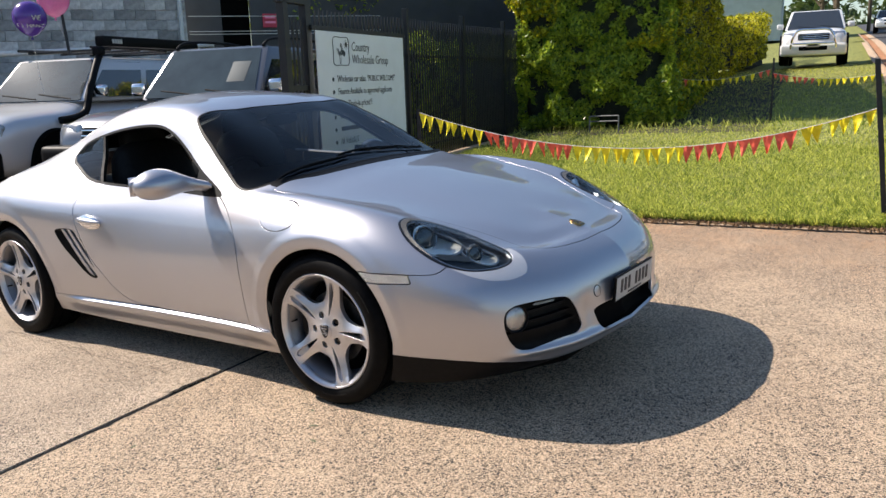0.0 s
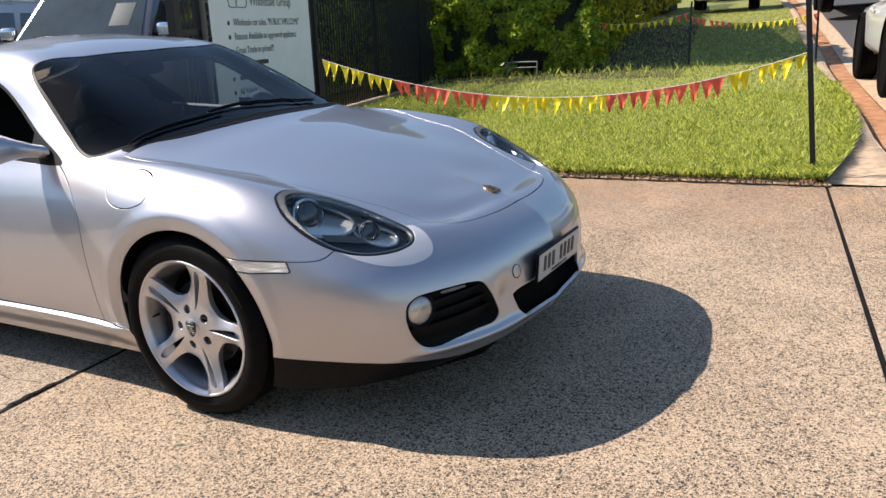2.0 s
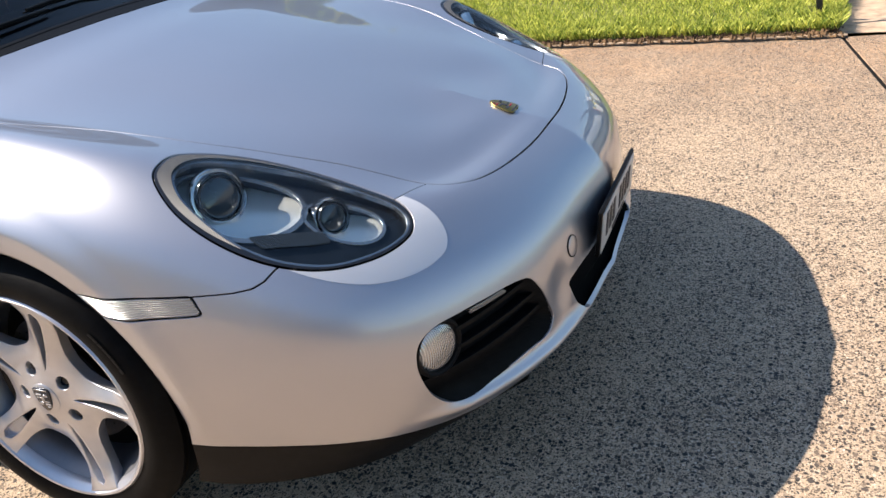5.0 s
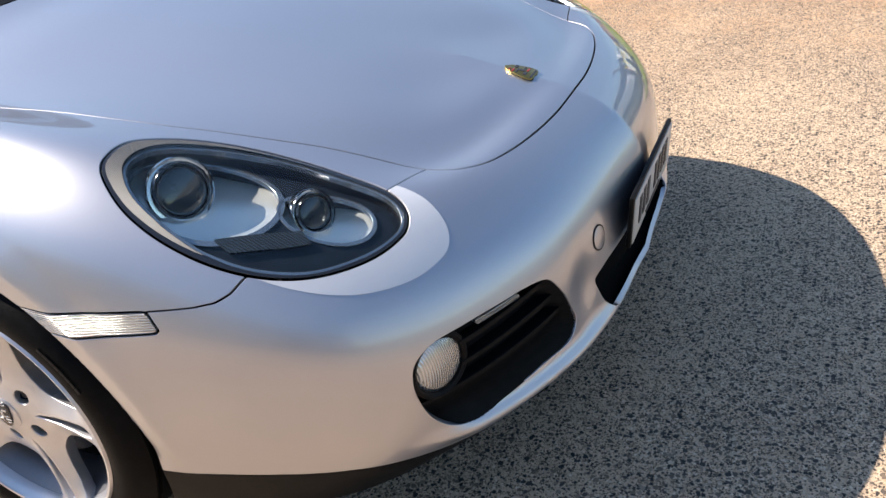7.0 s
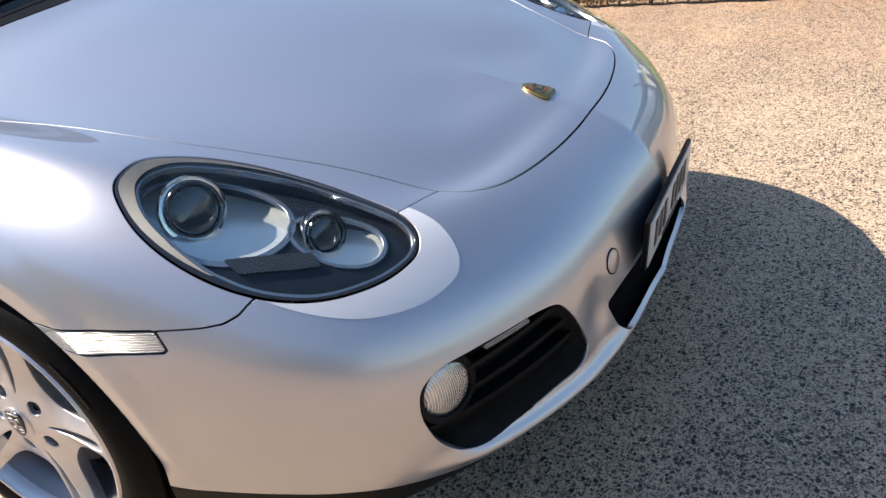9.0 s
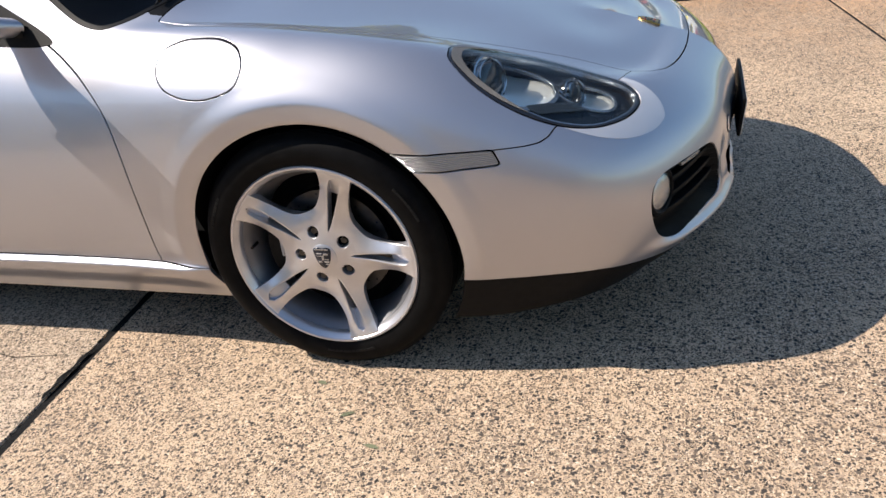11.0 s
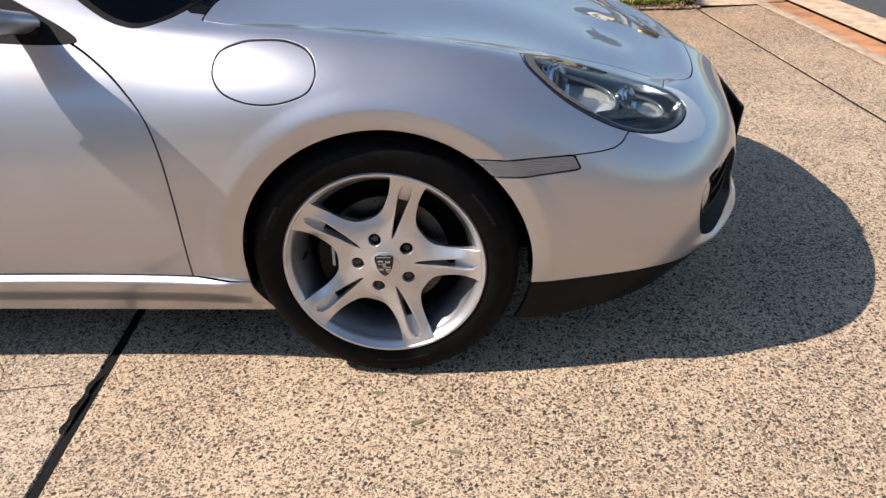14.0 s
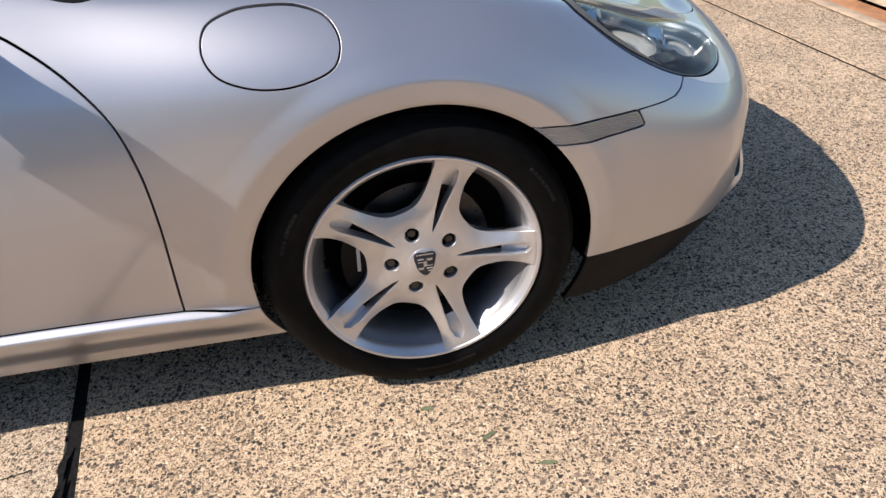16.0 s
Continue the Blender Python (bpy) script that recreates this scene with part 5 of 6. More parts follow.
tagged(part("lawn_edge", bm, DRY, None, "bare soil and thatch along the lawn's edge"), kind="structure")



# dark band below the lawn, with a scalloped rim, and the pale lip of the slab
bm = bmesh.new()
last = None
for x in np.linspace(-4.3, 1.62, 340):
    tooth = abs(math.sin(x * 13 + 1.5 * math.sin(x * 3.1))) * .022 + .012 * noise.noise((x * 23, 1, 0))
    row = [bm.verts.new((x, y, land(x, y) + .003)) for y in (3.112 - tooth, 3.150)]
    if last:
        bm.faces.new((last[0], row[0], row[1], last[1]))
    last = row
tagged(part("dark_seam", bm, TAR, None, "dark scalloped band below the lawn"), kind="structure")
bm = bmesh.new()
last = None
for x in np.linspace(-4.3, 1.62, 130):
    row = [bm.verts.new((x, 3.150 + dy + .003 * noise.noise((x * 5, 0, 7)), land(x, 3.15) + dz)) for dy, dz in ((-.002, -.01), (.0, .010), (.016, .012), (.022, -.01))]
    if last:
        for k in range(3):
            bm.faces.new((last[k], row[k], row[k + 1], last[k + 1]))
    last = row
tagged(part("slab_lip", bm, KERB_CONCRETE, None, "thin concrete lip along the lawn"), kind="structure")


def crumbs(name, n, seed, mat):
    """Small broken clods, joined."""
    r = np.random.default_rng(seed)
    x = r.uniform(-4.2, 1.6, n)
    y = 3.155 + np.abs(r.normal(size=n)) * .035 - .03 * (r.random(n) < .3)
    s = .004 + .014 * r.random(n) ** 2
    unit = np.array([(1, 0, 0), (-1, 0, 0), (0, 1, 0), (0, -1, 0), (0, 0, 1), (0, 0, -.6)])
    tri = np.array([(0, 2, 4), (2, 1, 4), (1, 3, 4), (3, 0, 4), (2, 0, 5), (1, 2, 5), (3, 1, 5), (0, 3, 5)])
    z = np.array([land(p, q) for p, q in zip(x, y)]) + np.clip((y - 3.15) / .06, 0, 1) * .034 + s * .3
    P = np.stack([x, y, z], 1)[:, None] + unit[None] * s[:, None, None] * (.6 + .8 * r.random((n, 6, 1)))
    F = (np.arange(n)[:, None, None] * 6 + tri[None]).reshape(-1, 3)
    return link_mesh(name, P.reshape(-1, 3), F, mat, None, smooth=False)


tagged(crumbs("soil", 2600, 17, DRY), "crumbled brown soil along the lawn's edge", "soil", kind="stuff")

def blades(name, n, y0, y1, h0, h1, width, seed, along=None):
    """Grass: bent blades, each two triangles, joined."""
    r = np.random.default_rng(seed)
    y = y0 + (y1 - y0) * r.random(n) ** 1.25
    a = r.random(n)
    if along:
        a = along(r, n)
    x = np.array([LAWN_L(v) for v in y]) * (1 - a) + np.array([LAWN_R(v) for v in y]) * a
    tuft = np.array([noise.noise((p * 2.2, q * 2.2, 0)) for p, q in zip(x, y)])
    h = (h0 + (h1 - h0) * r.random(n)) * (1 + .45 * tuft)
    ang, lean = r.uniform(0, 6.283, n), r.uniform(.15, .9, n)
    z = np.array([land(p, q) for p, q in zip(x, y)]) + .026
    dx, dy = np.cos(ang), np.sin(ang)
    P = np.empty((n, 4, 3))
    for k, (s, f, up) in enumerate(((-1, 0, 0), (1, 0, 0), (.55, .45, .68), (0, 1, 1))):
        P[:, k, 0] = x + dx * h * lean * f - dy * width * s * (.5 + r.random(n))
        P[:, k, 1] = y + dy * h * lean * f + dx * width * s * (.5 + r.random(n))
        P[:, k, 2] = z + h * up
    base = np.arange(n)[:, None] * 4
    F = np.vstack([base + (0, 1, 2), base + (0, 2, 3)])
    ob = link_mesh(name, P.reshape(-1, 3), F, BLADE, None, smooth=False)
    return ob


tagged(blades("grass", 90000, 3.19, 8.5, .028, .062, .0026, 1), "short bright green lawn grass", "grass", kind="stuff")
tagged(blades("grass", 32000, 8.5, 23.5, .03, .07, .004, 2), "thin lawn grass before the hedge", "grass", kind="stuff")
tagged(blades("grass", 9000, 3.185, 3.32, .03, .075, .003, 3), "ragged grass fringe at the driveway", "grass", kind="stuff")
tagged(blades("grass", 5000, 3.2, 9.0, .04, .09, .003, 5, lambda r, n: 1 - .02 * r.random(n) ** 2), "grass fringe beside the concrete strip", "grass", kind="stuff")
tagged(blades("grass", 450, 11.2, 12.8, .08, .18, .003, 6), "taller seeding grass by the hedge", "grass", kind="stuff")

# ---- stakes and bunting ----
def stake(x, y, h, lean_x=0.0, lean_y=0.0):
    bm = bmesh.new()
    prof = [(-.018, -.004), (.018, -.004), (.018, .004), (.004, .004), (.004, .020), (-.004, .020), (-.004, .004), (-.018, .004)]
    lo = [bm.verts.new((px, py, -.15)) for px, py in prof]
    hi = [bm.verts.new((px, py, h)) for px, py in prof]
    n = len(prof)
    for k in range(n):
        bm.faces.new((lo[k], lo[(k + 1) % n], hi[(k + 1) % n], hi[k]))
    bm.faces.new(hi)
    ob = part("steel_stake", bm, STAKE, smooth=False)
    ob.matrix_basis = pose(x, y, land(x, y), lean_y, lean_x, 25)
    return tagged(ob, "black steel stake driven into the lawn", "stake", "stakes round the lawn")


stake(1.485, 3.41, 1.20, -6.5, 0)
stake(-2.42, 2.98, 1.02)
stake(-1.62, 12.95, 1.18)
stake(-3.70, 12.95, 1.16, 4)
stake(.60, 12.5, 1.25, -2)


def bunting(a, b, sag, n, colours, size, seed, label, yields=0.0):
    """Pennants of thin cloth on a sagging cord."""
    a, b = Vector(a), Vector(b)
    r = np.random.default_rng(seed)
    pt = lambda t: a.lerp(b, t) - Vector((0, 0, sag * 4 * t * (1 - t) * (1 + .25 * (t - .5) * yields)))
    cord = part("bunting", tube([pt(t) for t in np.linspace(0, 1, 50)], .0035, 6), CORD)
    tagged(cord, label, "bunting")
    side_v = (b - a).normalized()
    off = Vector((-side_v.y, side_v.x, 0))
    for k in range(n):
        t = (k + .5 + .15 * r.normal()) / n
        p = pt(t)
        w, h = size * .62 * (1 + .1 * r.normal()), size * (1 + .08 * r.normal())
        tw, sw = r.normal() * .35, r.normal() * .22
        bm = bmesh.new()
        d = (pt(min(1, t + .004)) - pt(max(0, t - .004))).normalized()
        rows = 5
        prev = None
        for i in range(rows + 1):
            f = i / rows
            half = w / 2 * (1 - f) + .002
            drop = Vector((0, 0, -h * f)) + off * (sw * h * f * f) + d * (.25 * sw * h * f * f)
            dd = (d + off * tw * f).normalized()
            row = [bm.verts.new(p + drop + dd * half * s + off * (.010 * math.sin(3 * s + 4 * f + k))) for s in (-1, 0, 1)]
            if prev:
                for j in range(2):
                    bm.faces.new((prev[j], prev[j + 1], row[j + 1], row[j]))
            prev = row
        c = colours(k)
        part("pennant", bm, FLAG_YELLOW if c == "y" else FLAG_RED, cord, "yellow pennant" if c == "y" else "red pennant")


seq = "y" * 8 + "r" * 10 + "y" * 11 + "r" * 10 + "y" * 6
bunting((-2.40, 2.97, .99), (1.385, 3.405, .985), .31, 45, lambda k: seq[k % len(seq)], .135, 7, "yellow and red pennant bunting strung above the lawn", .6)
bunting((-3.66, 12.95, 1.20), (-1.63, 12.95, 1.30), .12, 14, lambda k: "r" if k < 3 or k > 11 else "y", .13, 8, "red and yellow bunting strung in the hedge's shade")
bunting((-1.62, 12.95, 1.22), (.59, 12.5, 1.22), .13, 20, lambda k: "r" if k < 7 or k == 19 else "y", .13, 9, "far bunting with red and yellow pennants")

# ---- fence, gate and sign ----
def box(name, size, m, mat, parent, label="", r=.004):
    ob = part(name, rounded_box(*size, r), mat, parent, label, smooth=False)
    ob.matrix_basis = m
    return ob


def fence_pose(s, z=0.0, off=0.0):
    p = FENCE0 + FDIR * s
    return pose(p.x, p.y, land(p.x, p.y) + z, 0, 0, math.degrees(math.atan2(FDIR.y, FDIR.x))) @ pose(0, off, 0)


fence = tagged(new("picket_fence"), "black steel spiked picket fence along the lawn", "fence")
bm = bmesh.new()
prof = [(-.021, 0), (.021, 0), (.021, 1.98), (.0, 2.10), (-.021, 1.98)]
A = [bm.verts.new((x, -.007, z)) for x, z in prof]
B = [bm.verts.new((x, .007, z)) for x, z in prof]
bm.faces.new(A[::-1]), bm.faces.new(B)
for k in range(5):
    bm.faces.new((A[k], A[(k + 1) % 5], B[(k + 1) % 5], B[k]))
bmesh.ops.recalc_face_normals(bm, faces=bm.faces)
pk = part("picket", bm, FENCE_BLACK, fence, smooth=False)
pk.matrix_basis = fence_pose(.06, .06)
s = .06
while s < 8.6:
    s += .098
    q = new("picket", pk.data)
    q.parent = fence
    q.matrix_basis = fence_pose(s, .06 + .006 * math.sin(s * 9))
for z in (.28, 1.62):
    box("rail", (8.7, .03, .04), fence_pose(4.35, z, .026), FENCE_BLACK, fence)
for s in (2.62, 5.0, 7.4, 8.6):
    box("post", (.075, .075, 2.32), fence_pose(s, 1.14), FENCE_BLACK, fence)
box("edging", (8.8, .10, .12), fence_pose(4.4, .04, -.09), KERB_CONCRETE, fence, "concrete edging strip")

gate = tagged(new("sliding_gate"), "black steel gate frame beside the sign", "gate")
for s, w in ((-.16, .11), (-.62, .09)):
    box("gate_post", (w, .09, 2.26), fence_pose(s, 1.12), FENCE_BLACK, gate)
box("gate_head", (.62, .09, .09), fence_pose(-.40, 2.24), FENCE_BLACK, gate)
for k in range(4):
    box("gate_bar", (.022, .022, 2.0), fence_pose(-.52 + .085 * k, 1.05), FENCE_BLACK, gate)
for z in (.35, 1.30):
    box("gate_rail", (.46, .04, .06), fence_pose(-.39, z), FENCE_BLACK, gate)

sign = box("sign_board", (2.40, .012, 1.75), fence_pose(1.12, 1.03, -.075), SIGN_WHITE, None, r=.003)
tagged(sign, "white sales sign board fixed to the black fence", "sign")
box("sign_head", (2.55, .05, .05), pose(0, .02, .905), FENCE_BLACK, sign, "black rail above the board")


def text(body, size, x, z, parent, mat, name="lettering", stretch=1.0, m=None):
    cu = bpy.data.curves.new(name, "FONT")
    cu.body, cu.size, cu.extrude, cu.resolution_u = body, size, .0008, 2
    tmp = bpy.data.objects.new(name, cu)
    scene.collection.objects.link(tmp)
    bpy.context.view_layer.update()
    me = bpy.data.meshes.new_from_object(tmp.evaluated_get(bpy.context.evaluated_depsgraph_get()))
    bpy.data.objects.remove(tmp)
    me.materials.clear()
    me.materials.append(mat)
    ob = new(name, me)
    ob.parent = parent
    ob.matrix_basis = (m if m is not None else pose(x, -.0085, z, 90, 0, 0)) @ Matrix.Diagonal((stretch, 1, 1, 1))
    return ob


text("Country", .155, -.36, .665, sign, SIGN_INK, stretch=.92)
text("Wholesale Group", .155, -.36, .515, sign, SIGN_INK, stretch=.92)
lines = ["Wholesale car sales. \"PUBLIC WELCOME\"", "Finance Available to approved applicants", "Great Trade-in prices!!!", "Car Detailing", "Workshop", "All Vehicle Servicing", "Warranties up to 5 years"]
shown = {0: lines[0], 1: lines[1], 2: lines[2], 5: "All Vehicle S", 6: "Warranties up to 5 y"}
for k in range(7):
    z = .300 - .148 * k
    bm = bmesh.new()
    bmesh.ops.create_cone(bm, cap_ends=True, segments=20, radius1=.024, radius2=.024, depth=.003, matrix=pose(-.86, -.008, z + .028, 90))
    part("bullet", bm, SIGN_INK, sign)
    if k in shown:
        text(shown[k], .108, -.76, z, sign, SIGN_INK, stretch=.86)
    else:
        box("unread_line", (.45 + .08 * k, .002, .05), pose(-.50 + .04 * k, -.0075, z + .035), SIGN_INK, sign, r=.0008)
# the sign's drawing: a rounded frame with a wind wheel and a small sun, as plain shapes
frame_pts = spline([(-.22, -.22), (0, -.235), (.22, -.22), (.235, 0), (.22, .22), (0, .235), (-.22, .22), (-.235, 0)], 60, True)
part("logo_frame", tube([(-.63 + x * .82, -.009, .655 + z * .68) for x, z in np.vstack([frame_pts, frame_pts[:1]])], .005, 6), SIGN_INK, sign)
for k in range(13):
    q = -1.2 + k * .36
    box("logo_vane", (.048, .002, .012), pose(-.66, -.008, .68, 0, 0, 0) @ pose(0, 0, 0, 0, math.degrees(q), 0) @ pose(.055, 0, 0), SIGN_INK, sign, r=.0008)
box("logo_tail", (.08, .002, .06), pose(-.57, -.008, .635, 0, 25, 0), SIGN_INK, sign, r=.0008)
for k in (-1, 1):
    box("logo_leg", (.008, .002, .14), pose(-.655 + .016 * k, -.008, .575, 0, 6 * k, 0), SIGN_INK, sign, r=.0008)
bm = bmesh.new()
bmesh.ops.create_cone(bm, cap_ends=True, segments=20, radius1=.03, radius2=.03, depth=.003, matrix=pose(-.50, -.008, .735, 90))
part("logo_sun", bm, SIGN_INK, sign)
for k in range(8):
    box("logo_ray", (.022, .002, .006), pose(-.50, -.008, .735) @ pose(0, 0, 0, 0, 45 * k, 0) @ pose(.048, 0, 0), SIGN_INK, sign, r=.0008)

# ---- hedges and trees ----
def leaves(name, spots, size, mat, seed, flat=.5):
    """Many small bent leaves at the given places, each with its outward direction, joined into one mesh."""
    r = np.random.default_rng(seed)
    P, D = spots
    n = len(P)
    s = size * (.6 + .8 * r.random(n))
    d = D + r.normal(size=(n, 3)) * .75
    d /= np.linalg.norm(d, axis=1)[:, None]
    t = np.cross(d, r.normal(size=(n, 3)))
    t /= np.linalg.norm(t, axis=1)[:, None]
    b = np.cross(d, t)
    Q = np.empty((n, 4, 3))
    Q[:, 0] = P - t * s[:, None]
    Q[:, 1] = P + b * (s * flat)[:, None] + d * (s * .18)[:, None]
    Q[:, 2] = P + t * s[:, None]
    Q[:, 3] = P - b * (s * flat)[:, None] + d * (s * .18)[:, None]
    base = np.arange(n)[:, None] * 4
    F = np.vstack([base + (0, 1, 2), base + (0, 2, 3)])
    return link_mesh(name, Q.reshape(-1, 3), F, mat, None, smooth=False)


def block_spots(x0, y0, x1, y1, deep, h, n, seed, lump=.35, z0=.15):
    """Places over the skin of a clipped hedge: its near face, its top and its ends, with lumps and gaps."""
    r = np.random.default_rng(seed)
    a, b = np.array((x0, y0)), np.array((x1, y1))
    L = np.linalg.norm(b - a)
    d = (b - a) / L
    nrm = np.array((d[1], -d[0]))
    which = r.choice(4, n, p=[.50, .22, .14, .14])
    u, v = r.random(n), r.random(n)
    s = np.where(which == 2, 0, np.where(which == 3, 1, u)) * L
    q = np.where(which == 0, 0, np.where(which == 1, v, u)) * deep
    z = np.where(which == 1, h, z0 + (h - z0) * v)
    N = np.zeros((n, 3))
    N[which == 0, :2] = nrm
    N[which == 1, 2] = 1
    N[which == 2, :2] = -d
    N[which == 3, :2] = d
    xy = a + np.outer(s, d) - np.outer(q, nrm)
    base = np.array([land(p[0], p[1]) for p in xy])
    P = np.column_stack([xy, base + z])
    k = np.array([noise.noise((p[0] * 1.5, p[1] * 1.5, p[2] * 1.5)) + .6 * noise.noise((p[0] * 4, p[1] * 4, p[2] * 4)) for p in P])
    P = P + N * (lump * k - .10 * r.random(n))[:, None]
    keep = k > -.62
    return P[keep], N[keep]


# a filler box whose dark colour paints the shade inside a hedge
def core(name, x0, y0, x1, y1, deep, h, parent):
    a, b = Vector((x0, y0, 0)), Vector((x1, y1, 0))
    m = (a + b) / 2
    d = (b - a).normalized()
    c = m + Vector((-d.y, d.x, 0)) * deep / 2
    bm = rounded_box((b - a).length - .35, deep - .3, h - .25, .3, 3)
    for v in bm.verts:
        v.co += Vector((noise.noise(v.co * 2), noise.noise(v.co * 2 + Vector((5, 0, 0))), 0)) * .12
    ob = part(name, bm, HEDGE_CORE, parent, "dark filler box standing in for the shade inside the hedge")
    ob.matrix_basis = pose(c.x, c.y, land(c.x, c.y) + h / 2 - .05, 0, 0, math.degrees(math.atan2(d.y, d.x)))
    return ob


def hedge(label, x0, y0, x1, y1, deep, h, n, size, mat, seed, z0=.15, lump=.35):
    foliage = leaves("hedge", block_spots(x0, y0, x1, y1, deep, h, n, seed, lump, z0), size, mat, seed + 1)
    tagged(foliage, label, "hedge")
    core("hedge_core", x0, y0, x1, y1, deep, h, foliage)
    return foliage


# nrm = (d.y, -d.x): a run from left to right faces the street side that the camera sees
big = hedge("tall dark green hedge with glossy small leaves", -6.55, 11.75, -3.35, 12.35, 2.6, 4.3, 52000, .052, LEAF_GREEN, 11, .12, .40)
gold = hedge("golden green clipped hedge along the lawn", -3.45, 13.2, -4.55, 19.2, 1.5, 3.9, 26000, .042, LEAF_GOLD, 21)
low = hedge("lower golden hedge running down the street", -4.5, 18.8, -6.2, 31.0, 1.4, 1.75, 9000, .06, LEAF_GOLD, 31, .1, .2)
# fresh golden tips on the tall hedge
tips = block_spots(-6.55, 11.75, -3.35, 12.35, 2.6, 4.3, 16000, 12, .42, 1.6)
pick = np.array([noise.noise((p[0] * .9, p[1], p[2] * .8)) for p in tips[0]]) + (tips[0][:, 2] - 2.4) * .25 > .12
top = leaves("shoot_foliage", (tips[0][pick] + tips[1][pick] * .05, tips[1][pick]), .048, LEAF_GOLD, 13)
top.parent = big
tagged(top, "yellow-green fresh shoots", kind="stuff")


def tree(label, x, y, h, crown_r, n, size, mat, seed, trunk=.16):
    """A tapered trunk with limbs and a broken crown of many small leaves."""
    r = np.random.default_rng(seed)
    z = land(x, y)
    root = tagged(new("tree"), label, "tree")
    top = h * .62
    part("trunk", tube([(x + .12 * math.sin(k * 2.1), y + .10 * math.cos(k * 1.7), z - .1 + top * k) for k in np.linspace(0, 1, 9)], trunk, 12,
                       taper=[trunk * (1.25 - .8 * k) for k in np.linspace(0, 1, 9)]), BARK, root)
    spots, outs = [], []
    for k in range(11):
        q, e = k * 2.4 + r.normal() * .3, r.uniform(.15, 1.2)
        start = Vector((x, y, z + h * r.uniform(.28, .58)))
        tip = start + Vector((math.cos(q) * math.cos(e), math.sin(q) * math.cos(e), math.sin(e))) * crown_r * r.uniform(.75, 1.15)
        mid = start.lerp(tip, .5) + Vector((0, 0, .12 * crown_r))
        part("limb", tube(spline([start, mid, tip], 8), .05, 7, taper=[trunk * .5 * (1 - .8 * i / 7) for i in range(8)]), BARK, root)
        for c, rad in ((tip, crown_r * .42), (mid, crown_r * .30)):
            m = n // 22
            d = r.normal(size=(m, 3))
            d /= np.linalg.norm(d, axis=1)[:, None]
            spots.append(np.array(c) + d * (rad * r.random((m, 1)) ** .35) * (1, 1, .75))
            outs.append(d)
    cr = leaves("crown", (np.vstack(spots), np.vstack(outs)), size, mat, seed)
    cr.parent = root
    return root


back = hedge("green shrubs behind the picket fence", -6.95, 8.3, -7.9, 12.2, 1.3, 2.0, 9000, .05, LEAF_GREEN, 61, .1, .3)
tree("leafy green tree behind the fence", -12.4, 12.4, 5.2, 2.2, 9000, .07, LEAF_GREEN, 41)
tree("yellow-green tree behind the fence", -12.2, 16.0, 5.0, 2.0, 8000, .07, LEAF_GOLD, 42)
tree("leafy green tree beyond the hedge", -11.5, 21.0, 5.6, 2.4, 8000, .08, LEAF_GREEN, 43)
tree("tree beside the street, beyond the parked ute", -6.5, 46.0, 6.2, 3.0, 5000, .13, LEAF_FAR, 44)
tree("tree beside the street, beyond the parked ute", -9.5, 58.0, 6.5, 3.2, 5000, .14, LEAF_FAR, 45)
r5 = np.random.default_rng(50)
far_spots, far_out = [], []
for k in range(70):
    q = r5.uniform(-.55, .35)
    d = r5.uniform(150, 230)
    cx, cy = d * math.sin(q) + 2, d * math.cos(q)
    m = 220
    v = r5.normal(size=(m, 3))
    v /= np.linalg.norm(v, axis=1)[:, None]
    far_spots.append(np.array((cx, cy, land(cx, cy) + 2.0)) + v * np.array((7, 7, r5.uniform(3, 5.5))) * r5.random((m, 1)) ** .3)
    far_out.append(v)
tagged(leaves("far_woods", (np.vstack(far_spots), np.vstack(far_out)), .9, LEAF_FAR, 51), "blue-green woods at the far end of the street", "woods", kind="stuff")

# ---- parked vehicles ----
def loft(sections, n=28, power=4.0):
    """A body from sections along x: rows of (x, half width, z low, z high)."""
    bm = bmesh.new()
    rings = []
    for x, w, z0, z1 in sections:
        ring = []
        for k in range(n):
            q = 2 * math.pi * (k + .5) / n
            c, s = math.cos(q), math.sin(q)
            f = (abs(c) ** power + abs(s) ** power) ** (-1 / power)
            ring.append(bm.verts.new((x, c * f * w, (z0 + z1) / 2 + s * f * (z1 - z0) / 2)))
        rings.append(ring)
    for A, B in zip(rings, rings[1:]):
        for k in range(n):
            bm.faces.new((A[k], A[(k + 1) % n], B[(k + 1) % n], B[k]))
    bm.faces.new(rings[0][::-1]), bm.faces.new(rings[-1])
    bmesh.ops.recalc_face_normals(bm, faces=bm.faces)
    return bm


def pane(corners, inset, lift, mat, parent, name, label=""):
    """A window of real thickness, set on the face through four corners."""
    c = [Vector(p) for p in corners]
    mid = sum(c, Vector()) / 4
    n = (c[1] - c[0]).cross(c[3] - c[0]).normalized()
    q = [p + (mid - p).normalized() * inset for p in c]
    bm = bmesh.new()
    pts = []
    for i in range(4):
        a, b, d = q[i - 1], q[i], q[(i + 1) % 4]
        for t in (.08, .02):
            pts.append(b.lerp(a, t))
        pts.append(b.lerp(d, .02)), pts.append(b.lerp(d, .08))
    lo = [bm.verts.new(p - n * .01) for p in pts]
    hi = [bm.verts.new(p + n * lift) for p in pts]
    bm.faces.new(hi)
    for k in range(len(pts)):
        bm.faces.new((lo[k], lo[(k + 1) % len(pts)], hi[(k + 1) % len(pts)], hi[k]))
    return part(name, bm, mat, parent, label, smooth=False)


